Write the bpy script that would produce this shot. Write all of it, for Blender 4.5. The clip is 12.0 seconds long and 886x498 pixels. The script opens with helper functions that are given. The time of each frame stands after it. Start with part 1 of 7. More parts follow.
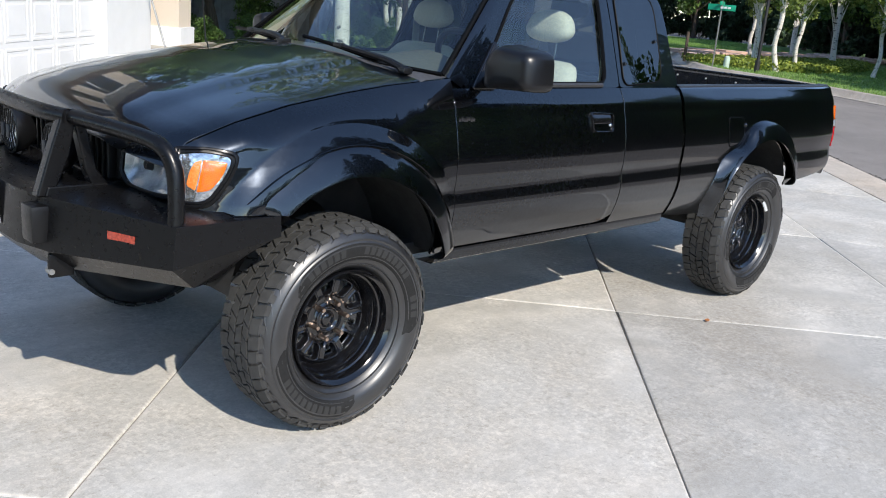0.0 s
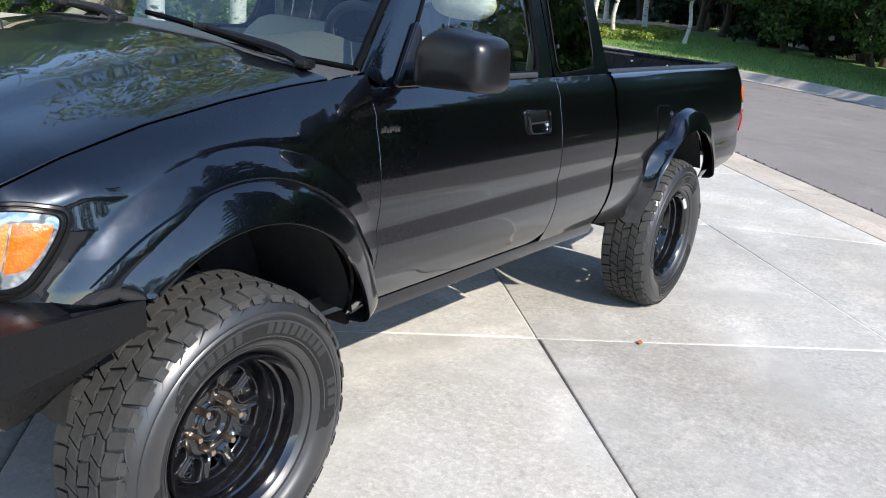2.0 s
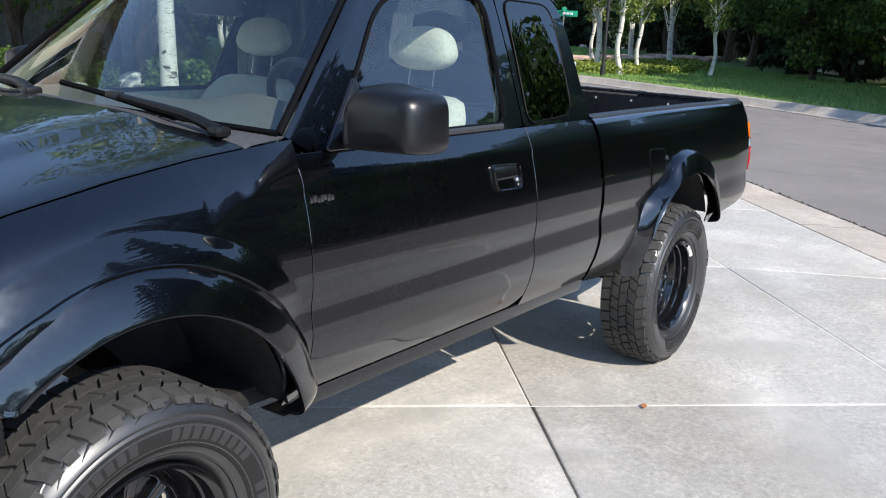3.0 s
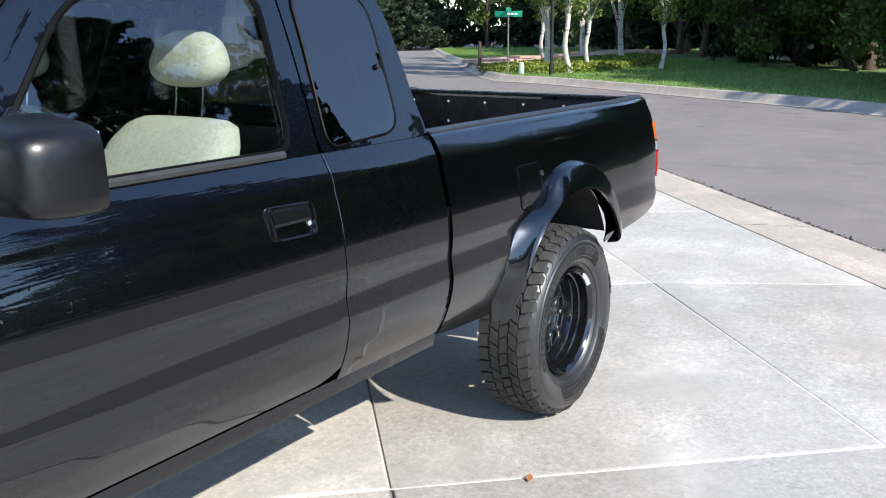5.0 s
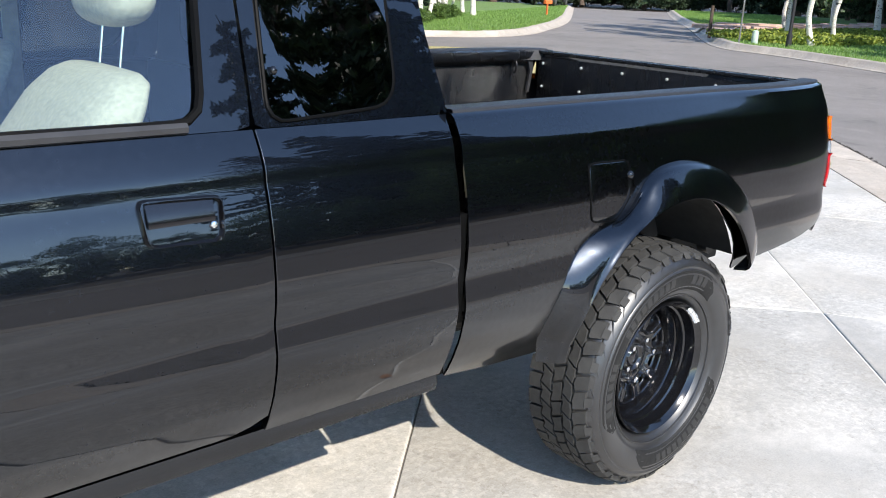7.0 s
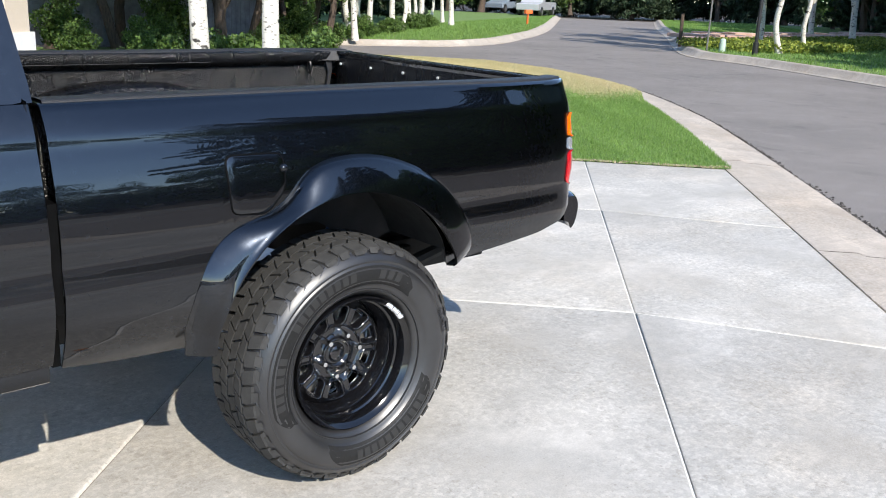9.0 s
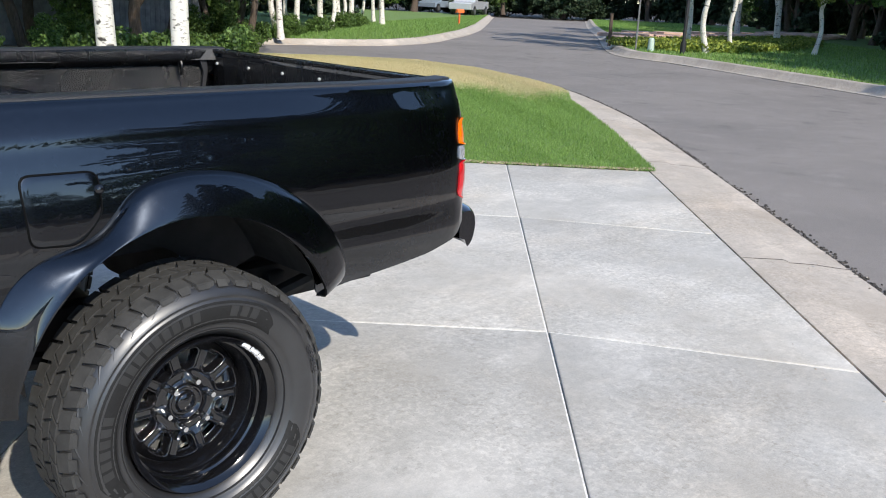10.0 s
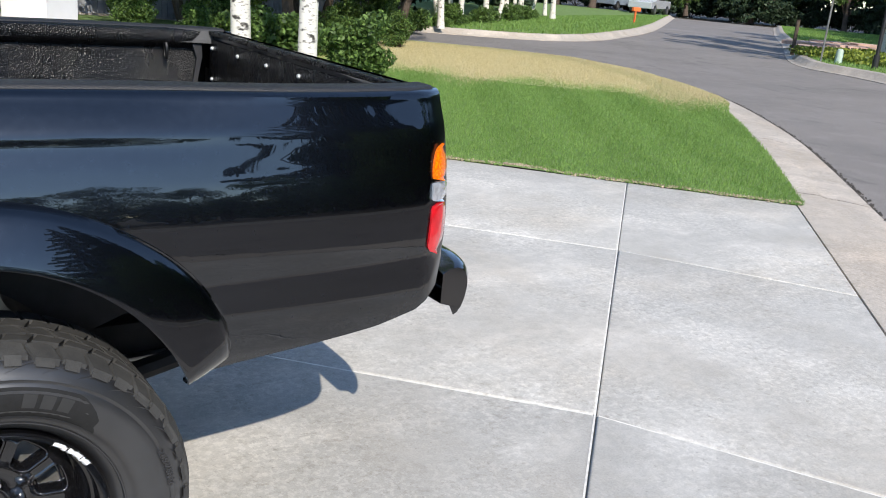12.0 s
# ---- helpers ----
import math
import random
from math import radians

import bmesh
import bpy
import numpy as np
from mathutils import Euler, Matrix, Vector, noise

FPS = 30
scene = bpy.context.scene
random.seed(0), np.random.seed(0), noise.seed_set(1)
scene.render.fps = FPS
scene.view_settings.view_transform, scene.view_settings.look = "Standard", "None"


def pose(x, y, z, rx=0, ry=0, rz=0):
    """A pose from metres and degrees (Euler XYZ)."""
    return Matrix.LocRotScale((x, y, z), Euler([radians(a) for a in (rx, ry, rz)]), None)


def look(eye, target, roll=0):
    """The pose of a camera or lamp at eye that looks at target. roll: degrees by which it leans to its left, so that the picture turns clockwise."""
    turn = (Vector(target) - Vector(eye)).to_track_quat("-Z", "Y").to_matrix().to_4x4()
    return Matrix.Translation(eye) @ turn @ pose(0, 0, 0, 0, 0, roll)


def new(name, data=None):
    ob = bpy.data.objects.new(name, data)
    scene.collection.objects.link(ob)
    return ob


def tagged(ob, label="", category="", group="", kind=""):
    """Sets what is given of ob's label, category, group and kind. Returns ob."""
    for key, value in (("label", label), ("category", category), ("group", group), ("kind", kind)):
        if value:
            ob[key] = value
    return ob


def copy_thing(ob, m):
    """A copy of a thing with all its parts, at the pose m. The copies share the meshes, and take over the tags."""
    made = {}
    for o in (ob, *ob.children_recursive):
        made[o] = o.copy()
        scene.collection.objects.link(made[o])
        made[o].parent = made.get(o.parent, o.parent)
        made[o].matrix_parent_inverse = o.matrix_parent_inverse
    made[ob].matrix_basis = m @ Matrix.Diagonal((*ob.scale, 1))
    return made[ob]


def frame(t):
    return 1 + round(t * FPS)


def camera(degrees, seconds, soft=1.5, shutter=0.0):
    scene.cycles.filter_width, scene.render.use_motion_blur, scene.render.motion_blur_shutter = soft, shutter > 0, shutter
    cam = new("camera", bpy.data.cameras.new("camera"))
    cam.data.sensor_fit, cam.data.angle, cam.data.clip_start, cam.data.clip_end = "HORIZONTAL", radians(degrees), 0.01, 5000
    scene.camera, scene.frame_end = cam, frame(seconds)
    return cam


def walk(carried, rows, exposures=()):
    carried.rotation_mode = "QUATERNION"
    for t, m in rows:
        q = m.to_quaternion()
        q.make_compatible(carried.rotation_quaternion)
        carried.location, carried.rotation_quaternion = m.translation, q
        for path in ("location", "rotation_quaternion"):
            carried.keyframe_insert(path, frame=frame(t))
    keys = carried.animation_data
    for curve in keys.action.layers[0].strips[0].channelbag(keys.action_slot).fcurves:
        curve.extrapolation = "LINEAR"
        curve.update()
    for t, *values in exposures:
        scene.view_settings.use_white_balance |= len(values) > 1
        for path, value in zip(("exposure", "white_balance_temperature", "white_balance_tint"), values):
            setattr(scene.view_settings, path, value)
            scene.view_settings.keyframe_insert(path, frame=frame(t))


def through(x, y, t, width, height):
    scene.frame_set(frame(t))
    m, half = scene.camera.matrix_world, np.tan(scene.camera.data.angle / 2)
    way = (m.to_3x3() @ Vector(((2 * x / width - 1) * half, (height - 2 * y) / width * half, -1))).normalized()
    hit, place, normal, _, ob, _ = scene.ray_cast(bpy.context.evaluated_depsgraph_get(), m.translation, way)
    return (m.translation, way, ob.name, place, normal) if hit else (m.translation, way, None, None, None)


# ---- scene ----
cam = camera(52.5, 12.0, soft=1.0)
PATH = [
    (0, (-1.942, -2.527, 1.6), (-0.586, -1.159, 1.064), 5.2),
    (0.5, (-1.837, -2.241, 1.581), (-0.515, -0.842, 1.036), 2.5),
    (1, (-1.762, -2.078, 1.609), (-0.407, -0.708, 1.073), 1.6),
    (1.5, (-1.589, -1.811, 1.575), (-0.068, -0.625, 1.044), 4.7),
    (2, (-1.458, -1.609, 1.576), (0.143, -0.555, 1.005), 6.0),
    (2.5, (-1.266, -1.624, 1.602), (0.325, -0.555, 1.033), 3.9),
    (3, (-1.066, -1.642, 1.607), (0.502, -0.5, 1.119), 2.9),
    (3.5, (-0.932, -1.667, 1.61), (0.716, -0.619, 1.178), 1.0),
    (3.7, (-0.861, -1.68, 1.616), (0.85, -0.737, 1.192), 0.2),
    (5.3, (-0.013, -1.624, 1.578), (1.544, -0.464, 1.097), 0.3),
    (5.5, (0.075, -1.62, 1.572), (1.6, -0.42, 1.087), 1.0),
    (6, (0.336, -1.516, 1.551), (1.825, -0.282, 1.04), 1.9),
    (6.5, (0.561, -1.444, 1.563), (1.941, -0.107, 1.007), 1.8),
    (6.7, (0.658, -1.477, 1.563), (1.99, -0.095, 1.001), 2.2),
    (8.3, (1.132, -1.996, 1.559), (2.322, -0.503, 0.966), 2.5),
    (8.5, (1.205, -2.069, 1.574), (2.399, -0.577, 0.982), 1.8),
    (9, (1.521, -2.212, 1.556), (2.803, -0.778, 1.007), 2.5),
    (9.5, (1.704, -2.209, 1.539), (3.029, -0.81, 1.002), 2.1),
    (10, (1.94, -2.049, 1.534), (3.321, -0.708, 0.99), 2.7),
    (10.5, (2.12, -1.972, 1.529), (3.507, -0.638, 0.985), 2.4),
    (11, (2.443, -1.932, 1.519), (3.776, -0.538, 0.989), 2.8),
    (11.5, (2.671, -1.862, 1.505), (3.914, -0.407, 0.924), 4.5),
    (12, (2.917, -1.741, 1.528), (4.024, -0.18, 0.947), 5.4),
]
walk(cam, [(t, look(eye, target, roll)) for t, eye, target, roll in PATH],
     exposures=[(0, 0.96), (0.5, 0.94), (1, 1.02), (2, 1.24), (3, 1.16), (3.5, 1.18), (5.5, 1.29), (6, 1.25), (6.5, 1.39), (8.5, 1.13), (9, 1.17), (9.5, 0.93), (10, 0.93), (10.5, 0.95), (11.5, 1.11), (12, 0.97)])

# ---- light ----
SUN = Vector((-0.28, -1.26, 1.0)).normalized()
world = bpy.data.worlds.new("world")
scene.world = world
world.use_nodes = True
sky = world.node_tree.nodes.new("ShaderNodeTexSky")
sky.sky_type, sky.sun_disc = "NISHITA", False
sky.sun_elevation = math.asin(SUN.z)
sky.sun_rotation = math.atan2(SUN.x, SUN.y)
sky.altitude, sky.air_density, sky.dust_density, sky.ozone_density = 1700, 1.0, 0.12, 1.5
back = world.node_tree.nodes["Background"]
back.inputs[1].default_value = 0.15
world.node_tree.links.new(sky.outputs[0], back.inputs[0])
sun = new("sun", bpy.data.lights.new("sun", "SUN"))
sun.data.energy, sun.data.angle, sun.data.color = 3.0, radians(0.53), (1.0, 0.935, 0.84)
sun.matrix_world = look((0, 0, 0), -SUN)

# ---- materials ----
class Nodes:
    """A principled material under construction."""
    def __init__(self, name, base, rough=0.5, metal=0.0, **more):
        self.mat = bpy.data.materials.new(name)
        self.mat.use_nodes = True
        self.t = self.mat.node_tree
        self.p = self.t.nodes["Principled BSDF"]
        self.p.inputs["Base Color"].default_value = (*base, 1)
        self.p.inputs["Roughness"].default_value = rough
        self.p.inputs["Metallic"].default_value = metal
        for key, value in more.items():
            self.p.inputs[key.replace("_", " ").title().replace("Ior", "IOR")].default_value = value
        self.co = self.t.nodes.new("ShaderNodeTexCoord").outputs["Object"]

    def node(self, kind, **ins):
        n = self.t.nodes.new(kind)
        for key, value in ins.items():
            self.set(n, key.replace("_", " "), value)
        return n

    def set(self, n, key, value):
        if isinstance(value, bpy.types.NodeSocket):
            self.t.links.new(value, n.inputs[key])
        else:
            n.inputs[key].default_value = value

    def noise(self, scale, detail=3.0, rough=0.55, stretch=None):
        n = self.node("ShaderNodeTexNoise", Scale=scale, Detail=detail, Roughness=rough)
        if stretch:
            m = self.node("ShaderNodeMapping", Scale=stretch)
            self.t.links.new(self.co, m.inputs[0])
            self.t.links.new(m.outputs[0], n.inputs["Vector"])
        else:
            self.t.links.new(self.co, n.inputs["Vector"])
        return n.outputs["Fac"]

    def ramp(self, fac, *stops):
        n = self.t.nodes.new("ShaderNodeValToRGB")
        self.t.links.new(fac, n.inputs[0])
        els = n.color_ramp.elements
        while len(els) < len(stops):
            els.new(0.5)
        for e, (pos, col) in zip(els, stops):
            e.position = pos
            e.color = (*col, 1) if not isinstance(col, float) else (col, col, col, 1)
        return n.outputs[0]

    def mix(self, fac, a, b, how="MIX"):
        n = self.t.nodes.new("ShaderNodeMix")
        n.data_type, n.blend_type = "RGBA", how
        for sock, value in ((n.inputs[0], fac), (n.inputs[6], a), (n.inputs[7], b)):
            if isinstance(value, bpy.types.NodeSocket):
                self.t.links.new(value, sock)
            else:
                sock.default_value = value if sock == n.inputs[0] else (*value, 1)
        return n.outputs[2]

    def random(self):
        return self.t.nodes.new("ShaderNodeObjectInfo").outputs["Random"]

    def island(self):
        return self.t.nodes.new("ShaderNodeNewGeometry").outputs["Random Per Island"]

    def colour(self, socket):
        self.t.links.new(socket, self.p.inputs["Base Color"])
        return self

    def rough(self, socket):
        self.t.links.new(socket, self.p.inputs["Roughness"])
        return self

    def bump(self, fac, strength=0.3, distance=0.01):
        n = self.node("ShaderNodeBump", Strength=strength, Distance=distance, Height=fac)
        self.t.links.new(n.outputs[0], self.p.inputs["Normal"])
        return self


def plain(name, base, rough=0.5, metal=0.0, vary=0.15, scale=30.0, bump=0.0, **more):
    """Paint, plastic or metal with slight mottling."""
    m = Nodes(name, base, rough, metal, **more)
    f = m.noise(scale, 4)
    lo, hi = [c * (1 - vary) for c in base], [min(1, c * (1 + vary)) for c in base]
    m.colour(m.ramp(f, (0.3, lo), (0.7, hi)))
    m.rough(m.ramp(m.noise(scale * 0.4), (0.3, max(0.02, rough * 0.85)), (0.7, min(1.0, rough * 1.15))))
    if bump:
        m.bump(f, bump, 0.004)
    return m.mat


def make_paint():
    m = Nodes("black_paint", (0.014, 0.018, 0.026), 0.31, 1.0, coat_weight=1.0, coat_roughness=0.045)
    m.p.inputs["Coat IOR"].default_value = 1.64
    m.p.inputs["Specular IOR Level"].default_value = 0.13
    wave = m.noise(3.0, 2)
    fine = m.noise(60.0, 3)
    m.colour(m.ramp(fine, (0.3, (0.0125, 0.0145, 0.0185)), (0.75, (0.0185, 0.0215, 0.027))))
    dust = m.ramp(m.noise(9.0, 6, 0.7), (0.42, 0.010), (0.78, 0.026))
    m.t.links.new(dust, m.p.inputs["Coat Roughness"])
    n = m.node("ShaderNodeBump", Strength=0.003, Distance=0.02, Height=wave)
    m.t.links.new(n.outputs[0], m.p.inputs["Coat Normal"])
    return m.mat


def make_concrete(name, base, speck=1.0):
    m = Nodes(name, base, 0.85)
    big = m.noise(0.9, 5, 0.6)
    mid = m.noise(5.0, 6, 0.65)
    fine = m.noise(130.0, 3, 0.7)
    b = base
    c = m.ramp(big, (0.3, [v * 0.78 for v in b]), (0.68, [v * 1.12 for v in b]))
    worn = m.ramp(mid, (0.42, 0.0), (0.62, 1.0))
    blot = m.ramp(m.noise(14.0, 4, 0.7), (0.47, 0.0), (0.58, 1.0))
    c = m.mix(m.ramp(m.noise(0.7, 3), (0.40, 0.10), (0.62, 0.55)), c, m.mix(blot, [v * 0.88 for v in b], [min(1, v * 1.22) for v in b]))
    c = m.mix(0.30, c, m.mix(worn, [v * 0.8 for v in b], [min(1, v * 1.18) for v in b]))
    streak = m.ramp(m.noise(1.5, 5, 0.65, (0.8, 1.2, 1.0)), (0.36, 0.0), (0.52, 1.0))
    c = m.mix(m.mix(1.0, streak, (0.85, 0.85, 0.85), "MULTIPLY"), c, m.mix(1.0, c, (0.72, 0.73, 0.735), "MULTIPLY"))
    dirt = m.ramp(m.noise(0.6, 6, 0.7), (0.46, 0.0), (0.66, 1.0))
    c = m.mix(m.mix(1.0, dirt, (0.8, 0.8, 0.8), "MULTIPLY"), c, m.mix(1.0, c, (0.86, 0.80, 0.72), "MULTIPLY"))
    fleck = m.ramp(m.noise(38.0, 5, 0.7), (0.49, 0.0), (0.57, 1.0))
    patch = m.ramp(m.noise(1.3, 4, 0.6), (0.38, 0.15), (0.56, 1.0))
    c = m.mix(m.mix(1.0, fleck, patch, "MULTIPLY"), c, m.mix(1.0, c, (1.27, 1.27, 1.27), "MULTIPLY"))
    dark = m.ramp(m.noise(26.0, 5, 0.7), (0.38, 1.0), (0.47, 0.0))
    c = m.mix(m.mix(1.0, dark, patch, "MULTIPLY"), c, m.mix(1.0, c, (0.78, 0.77, 0.75), "MULTIPLY"))
    pits = m.ramp(m.noise(52.0, 2, 0.5), (0.27, 1.0), (0.31, 0.0))
    c = m.mix(m.mix(1.0, pits, (0.6, 0.6, 0.6), "MULTIPLY"), c, [v * 0.45 for v in b])
    c = m.mix(0.24 * speck, c, m.ramp(fine, (0.3, [v * 0.6 for v in b]), (0.7, [min(1, v * 1.3) for v in b])))
    tone = m.ramp(m.random(), (0.0, 0.84), (1.0, 1.0))
    c = m.mix(1.0, c, tone, "MULTIPLY")
    m.colour(c)
    m.bump(fine, 0.12, 0.003)
    return m.mat


def make_asphalt():
    m = Nodes("asphalt", (0.11, 0.105, 0.105), 0.9)
    vor = m.node("ShaderNodeTexVoronoi", Scale=90.0)
    m.t.links.new(m.co, vor.inputs["Vector"])
    big = m.noise(0.35, 5, 0.6)
    c = m.ramp(big, (0.3, (0.180, 0.163, 0.151)), (0.7, (0.245, 0.221, 0.203)))
    grit = m.ramp(vor.outputs["Distance"], (0.1, 0.75), (0.7, 1.1))
    c = m.mix(1.0, c, grit, "MULTIPLY")
    tar = m.ramp(m.noise(1.1, 4, 0.6, (1.4, 0.8, 1)), (0.60, 0.0), (0.66, 1.0))
    c = m.mix(m.mix(1.0, tar, (0.35, 0.35, 0.35), "MULTIPLY"), c, (0.07, 0.066, 0.065))
    pale = m.ramp(m.noise(2.4, 6, 0.7), (0.52, 0.0), (0.72, 1.0))
    c = m.mix(m.mix(1.0, pale, (0.5, 0.5, 0.5), "MULTIPLY"), c, (0.29, 0.262, 0.242))
    m.colour(c)
    m.bump(vor.outputs["Distance"], 0.5, 0.006)
    return m.mat


def make_grass_soil():
    m = Nodes("lawn_soil", (0.06, 0.09, 0.03), 0.95)
    c = m.ramp(m.noise(1.2, 5), (0.3, (0.11, 0.18, 0.045)), (0.7, (0.19, 0.27, 0.08)))
    m.colour(m.mix(0.4, c, m.ramp(m.noise(60, 3), (0.3, (0.06, 0.12, 0.025)), (0.7, (0.18, 0.28, 0.07)))))
    m.bump(m.noise(80, 3), 0.6, 0.02)
    return m.mat


def make_leaf(name, dark, light, through=0.25):
    m = Nodes(name, light, 0.55)
    m.colour(m.ramp(m.island(), (0.0, dark), (0.55, [(a + b) / 2 for a, b in zip(dark, light)]), (1.0, light)))
    m.p.inputs["Specular IOR Level"].default_value = 0.3
    tr = m.node("ShaderNodeBsdfTranslucent")
    m.t.links.new(m.ramp(m.island(), (0.0, [v * 1.2 for v in dark]), (1.0, [min(1, v * 1.3) for v in light])), tr.inputs[0])
    mix = m.t.nodes.new("ShaderNodeMixShader")
    mix.inputs[0].default_value = through
    m.t.links.new(m.p.outputs[0], mix.inputs[1])
    m.t.links.new(tr.outputs[0], mix.inputs[2])
    m.t.links.new(mix.outputs[0], m.t.nodes["Material Output"].inputs[0])
    return m.mat


def make_birch():
    m = Nodes("birch_bark", (0.62, 0.60, 0.55), 0.8)
    marks = m.noise(4.5, 4, 0.6, (3.0, 3.0, 9.0))
    knots = m.noise(3.0, 3, 0.5, (1.6, 1.6, 2.6))
    c = m.mix(m.ramp(marks, (0.57, 0.0), (0.65, 0.8)), (0.66, 0.63, 0.57), (0.10, 0.085, 0.07))
    c = m.mix(m.ramp(knots, (0.60, 0.0), (0.65, 1.0)), c, (0.05, 0.045, 0.04))
    m.colour(c)
    m.bump(marks, 0.5, 0.01)
    return m.mat


def make_bark():
    m = Nodes("dark_bark", (0.09, 0.065, 0.045), 0.9)
    f = m.noise(9.0, 5, 0.6, (4.0, 4.0, 0.7))
    m.colour(m.ramp(f, (0.3, (0.045, 0.032, 0.024)), (0.7, (0.13, 0.095, 0.07))))
    m.bump(f, 0.8, 0.03)
    return m.mat


def make_glass(name, tint, clear, mirror=0.15):
    """Window glass: a thin pane that mirrors and lets light through."""
    m = Nodes(name, tint, 0.0)
    t = m.t
    glossy = m.node("ShaderNodeBsdfGlossy", Roughness=0.0)
    clear_n = m.node("ShaderNodeBsdfTransparent")
    clear_n.inputs[0].default_value = (*clear, 1)
    face = m.node("ShaderNodeLayerWeight", Blend=0.5)
    p5 = t.nodes.new("ShaderNodeMath")
    p5.operation = "POWER"
    t.links.new(face.outputs["Facing"], p5.inputs[0])
    p5.inputs[1].default_value = 4.5
    fr = t.nodes.new("ShaderNodeMath")
    fr.operation = "MULTIPLY_ADD"
    t.links.new(p5.outputs[0], fr.inputs[0])
    fr.inputs[1].default_value, fr.inputs[2].default_value = 0.84, mirror
    mix = t.nodes.new("ShaderNodeMixShader")
    t.links.new(fr.outputs[0], mix.inputs[0])
    t.links.new(clear_n.outputs[0], mix.inputs[1])
    t.links.new(glossy.outputs[0], mix.inputs[2])
    t.links.new(mix.outputs[0], t.nodes["Material Output"].inputs[0])
    return m.mat


def make_reflector():
    """Clear lens over a bright faceted reflector."""
    m = Nodes("headlamp_reflector", (0.85, 0.87, 0.90), 0.12, 0.45, coat_weight=1.0, coat_roughness=0.02)
    vor = m.node("ShaderNodeTexVoronoi", Scale=15.0)
    m.t.links.new(m.co, vor.inputs["Vector"])
    m.colour(m.ramp(m.noise(16.0, 3, 0.6), (0.35, (0.50, 0.52, 0.56)), (0.6, (0.95, 0.96, 0.98))))
    m.bump(vor.outputs["Distance"], 0.5, 0.015)
    return m.mat


def faceted(name, dark, light, scale, metal):
    """Moulded lamp plastic with small facets, their bright glints painted into the colour."""
    m = Nodes(name, light, 0.14, metal, coat_weight=0.35, coat_roughness=0.03)
    vor = m.node("ShaderNodeTexVoronoi", Scale=scale)
    m.t.links.new(m.co, vor.inputs["Vector"])
    m.colour(m.ramp(vor.outputs["Distance"], (0.1, light), (0.6, dark)))
    m.bump(vor.outputs["Distance"], 0.3, 0.003)
    return m.mat


def make_rubber():
    m = Nodes("tyre_rubber", (0.018, 0.018, 0.02), 0.3, coat_weight=0.45, coat_roughness=0.30)
    m.colour(m.ramp(m.noise(7.0, 5, 0.65), (0.35, (0.011, 0.011, 0.012)), (0.75, (0.024, 0.024, 0.025))))
    m.rough(m.ramp(m.noise(5.0, 4), (0.3, 0.36), (0.7, 0.46)))
    m.p.inputs["Specular IOR Level"].default_value = 0.75
    return m.mat


def make_tread():
    m = Nodes("tread_rubber", (0.05, 0.048, 0.045), 0.85)
    m.colour(m.ramp(m.noise(18.0, 5, 0.7), (0.3, (0.020, 0.020, 0.0195)), (0.7, (0.046, 0.045, 0.043))))
    m.bump(m.noise(160.0, 2), 0.3, 0.003)
    return m.mat


def make_bedliner():
    m = Nodes("bed_liner", (0.003, 0.003, 0.0035), 0.22)
    m.p.inputs["Specular IOR Level"].default_value = 0.4
    vor = m.node("ShaderNodeTexVoronoi", Scale=170.0)
    m.t.links.new(m.co, vor.inputs["Vector"])
    m.colour(m.ramp(m.noise(5.0, 5, 0.7, (1, 1, 0.4)), (0.4, (0.002, 0.002, 0.0025)), (0.8, (0.009, 0.0085, 0.008))))
    m.rough(m.ramp(m.noise(9.0, 4, 0.6, (1, 1, 0.3)), (0.35, 0.18), (0.65, 0.34)))
    m.bump(vor.outputs["Distance"], 0.9, 0.004)
    return m.mat


PAINT = make_paint()
CONCRETE = make_concrete("driveway_concrete", (0.596, 0.566, 0.516))
KERB = make_concrete("kerb_concrete", (0.57, 0.50, 0.425))
ASPHALT = make_asphalt()
SOIL = make_grass_soil()
GRASS = make_leaf("grass_blades", (0.115, 0.222, 0.045), (0.29, 0.43, 0.12), 0.4)
DRYGRASS = make_leaf("dry_grass", (0.36, 0.31, 0.15), (0.68, 0.60, 0.36))
LEAF = make_leaf("green_leaves", (0.020, 0.046, 0.011), (0.155, 0.25, 0.058))
LIGHTLEAF = make_leaf("birch_leaves", (0.06, 0.10, 0.02), (0.26, 0.33, 0.08))
NEEDLE = make_leaf("conifer_needles", (0.012, 0.026, 0.014), (0.06, 0.095, 0.045), 0.1)
GROUNDCOVER = make_leaf("yellow_ground_cover", (0.07, 0.12, 0.02), (0.36, 0.40, 0.07))
BIRCH, BARK = make_birch(), make_bark()
GLASS = make_glass("clear_window_glass", (1, 1, 1), (0.80, 0.88, 0.86))
SCREENGLASS = make_glass("laminated_glass", (1, 1, 1), (0.74, 0.82, 0.80))
LAMPGLASS = make_glass("lamp_lens", (1, 1, 1), (0.95, 0.96, 0.96), 0.045)
TINT = make_glass("dark_window_glass", (0.1, 0.1, 0.1), (0.035, 0.04, 0.045))
RUBBER, TREAD, LINER = make_rubber(), make_tread(), make_bedliner()
FLAREPAINT = PAINT
PLASTIC = plain("black_plastic", (0.005, 0.005, 0.0055), 0.38, bump=0.1, scale=120, specular_ior_level=0.35)
SATIN = plain("satin_black_steel", (0.0045, 0.0045, 0.005), 0.30, bump=0.04, scale=150, specular_ior_level=0.28)
RAILCAP = plain("rail_cap_liner", (0.016, 0.016, 0.017), 0.5, vary=0.3, scale=260, bump=0.5)
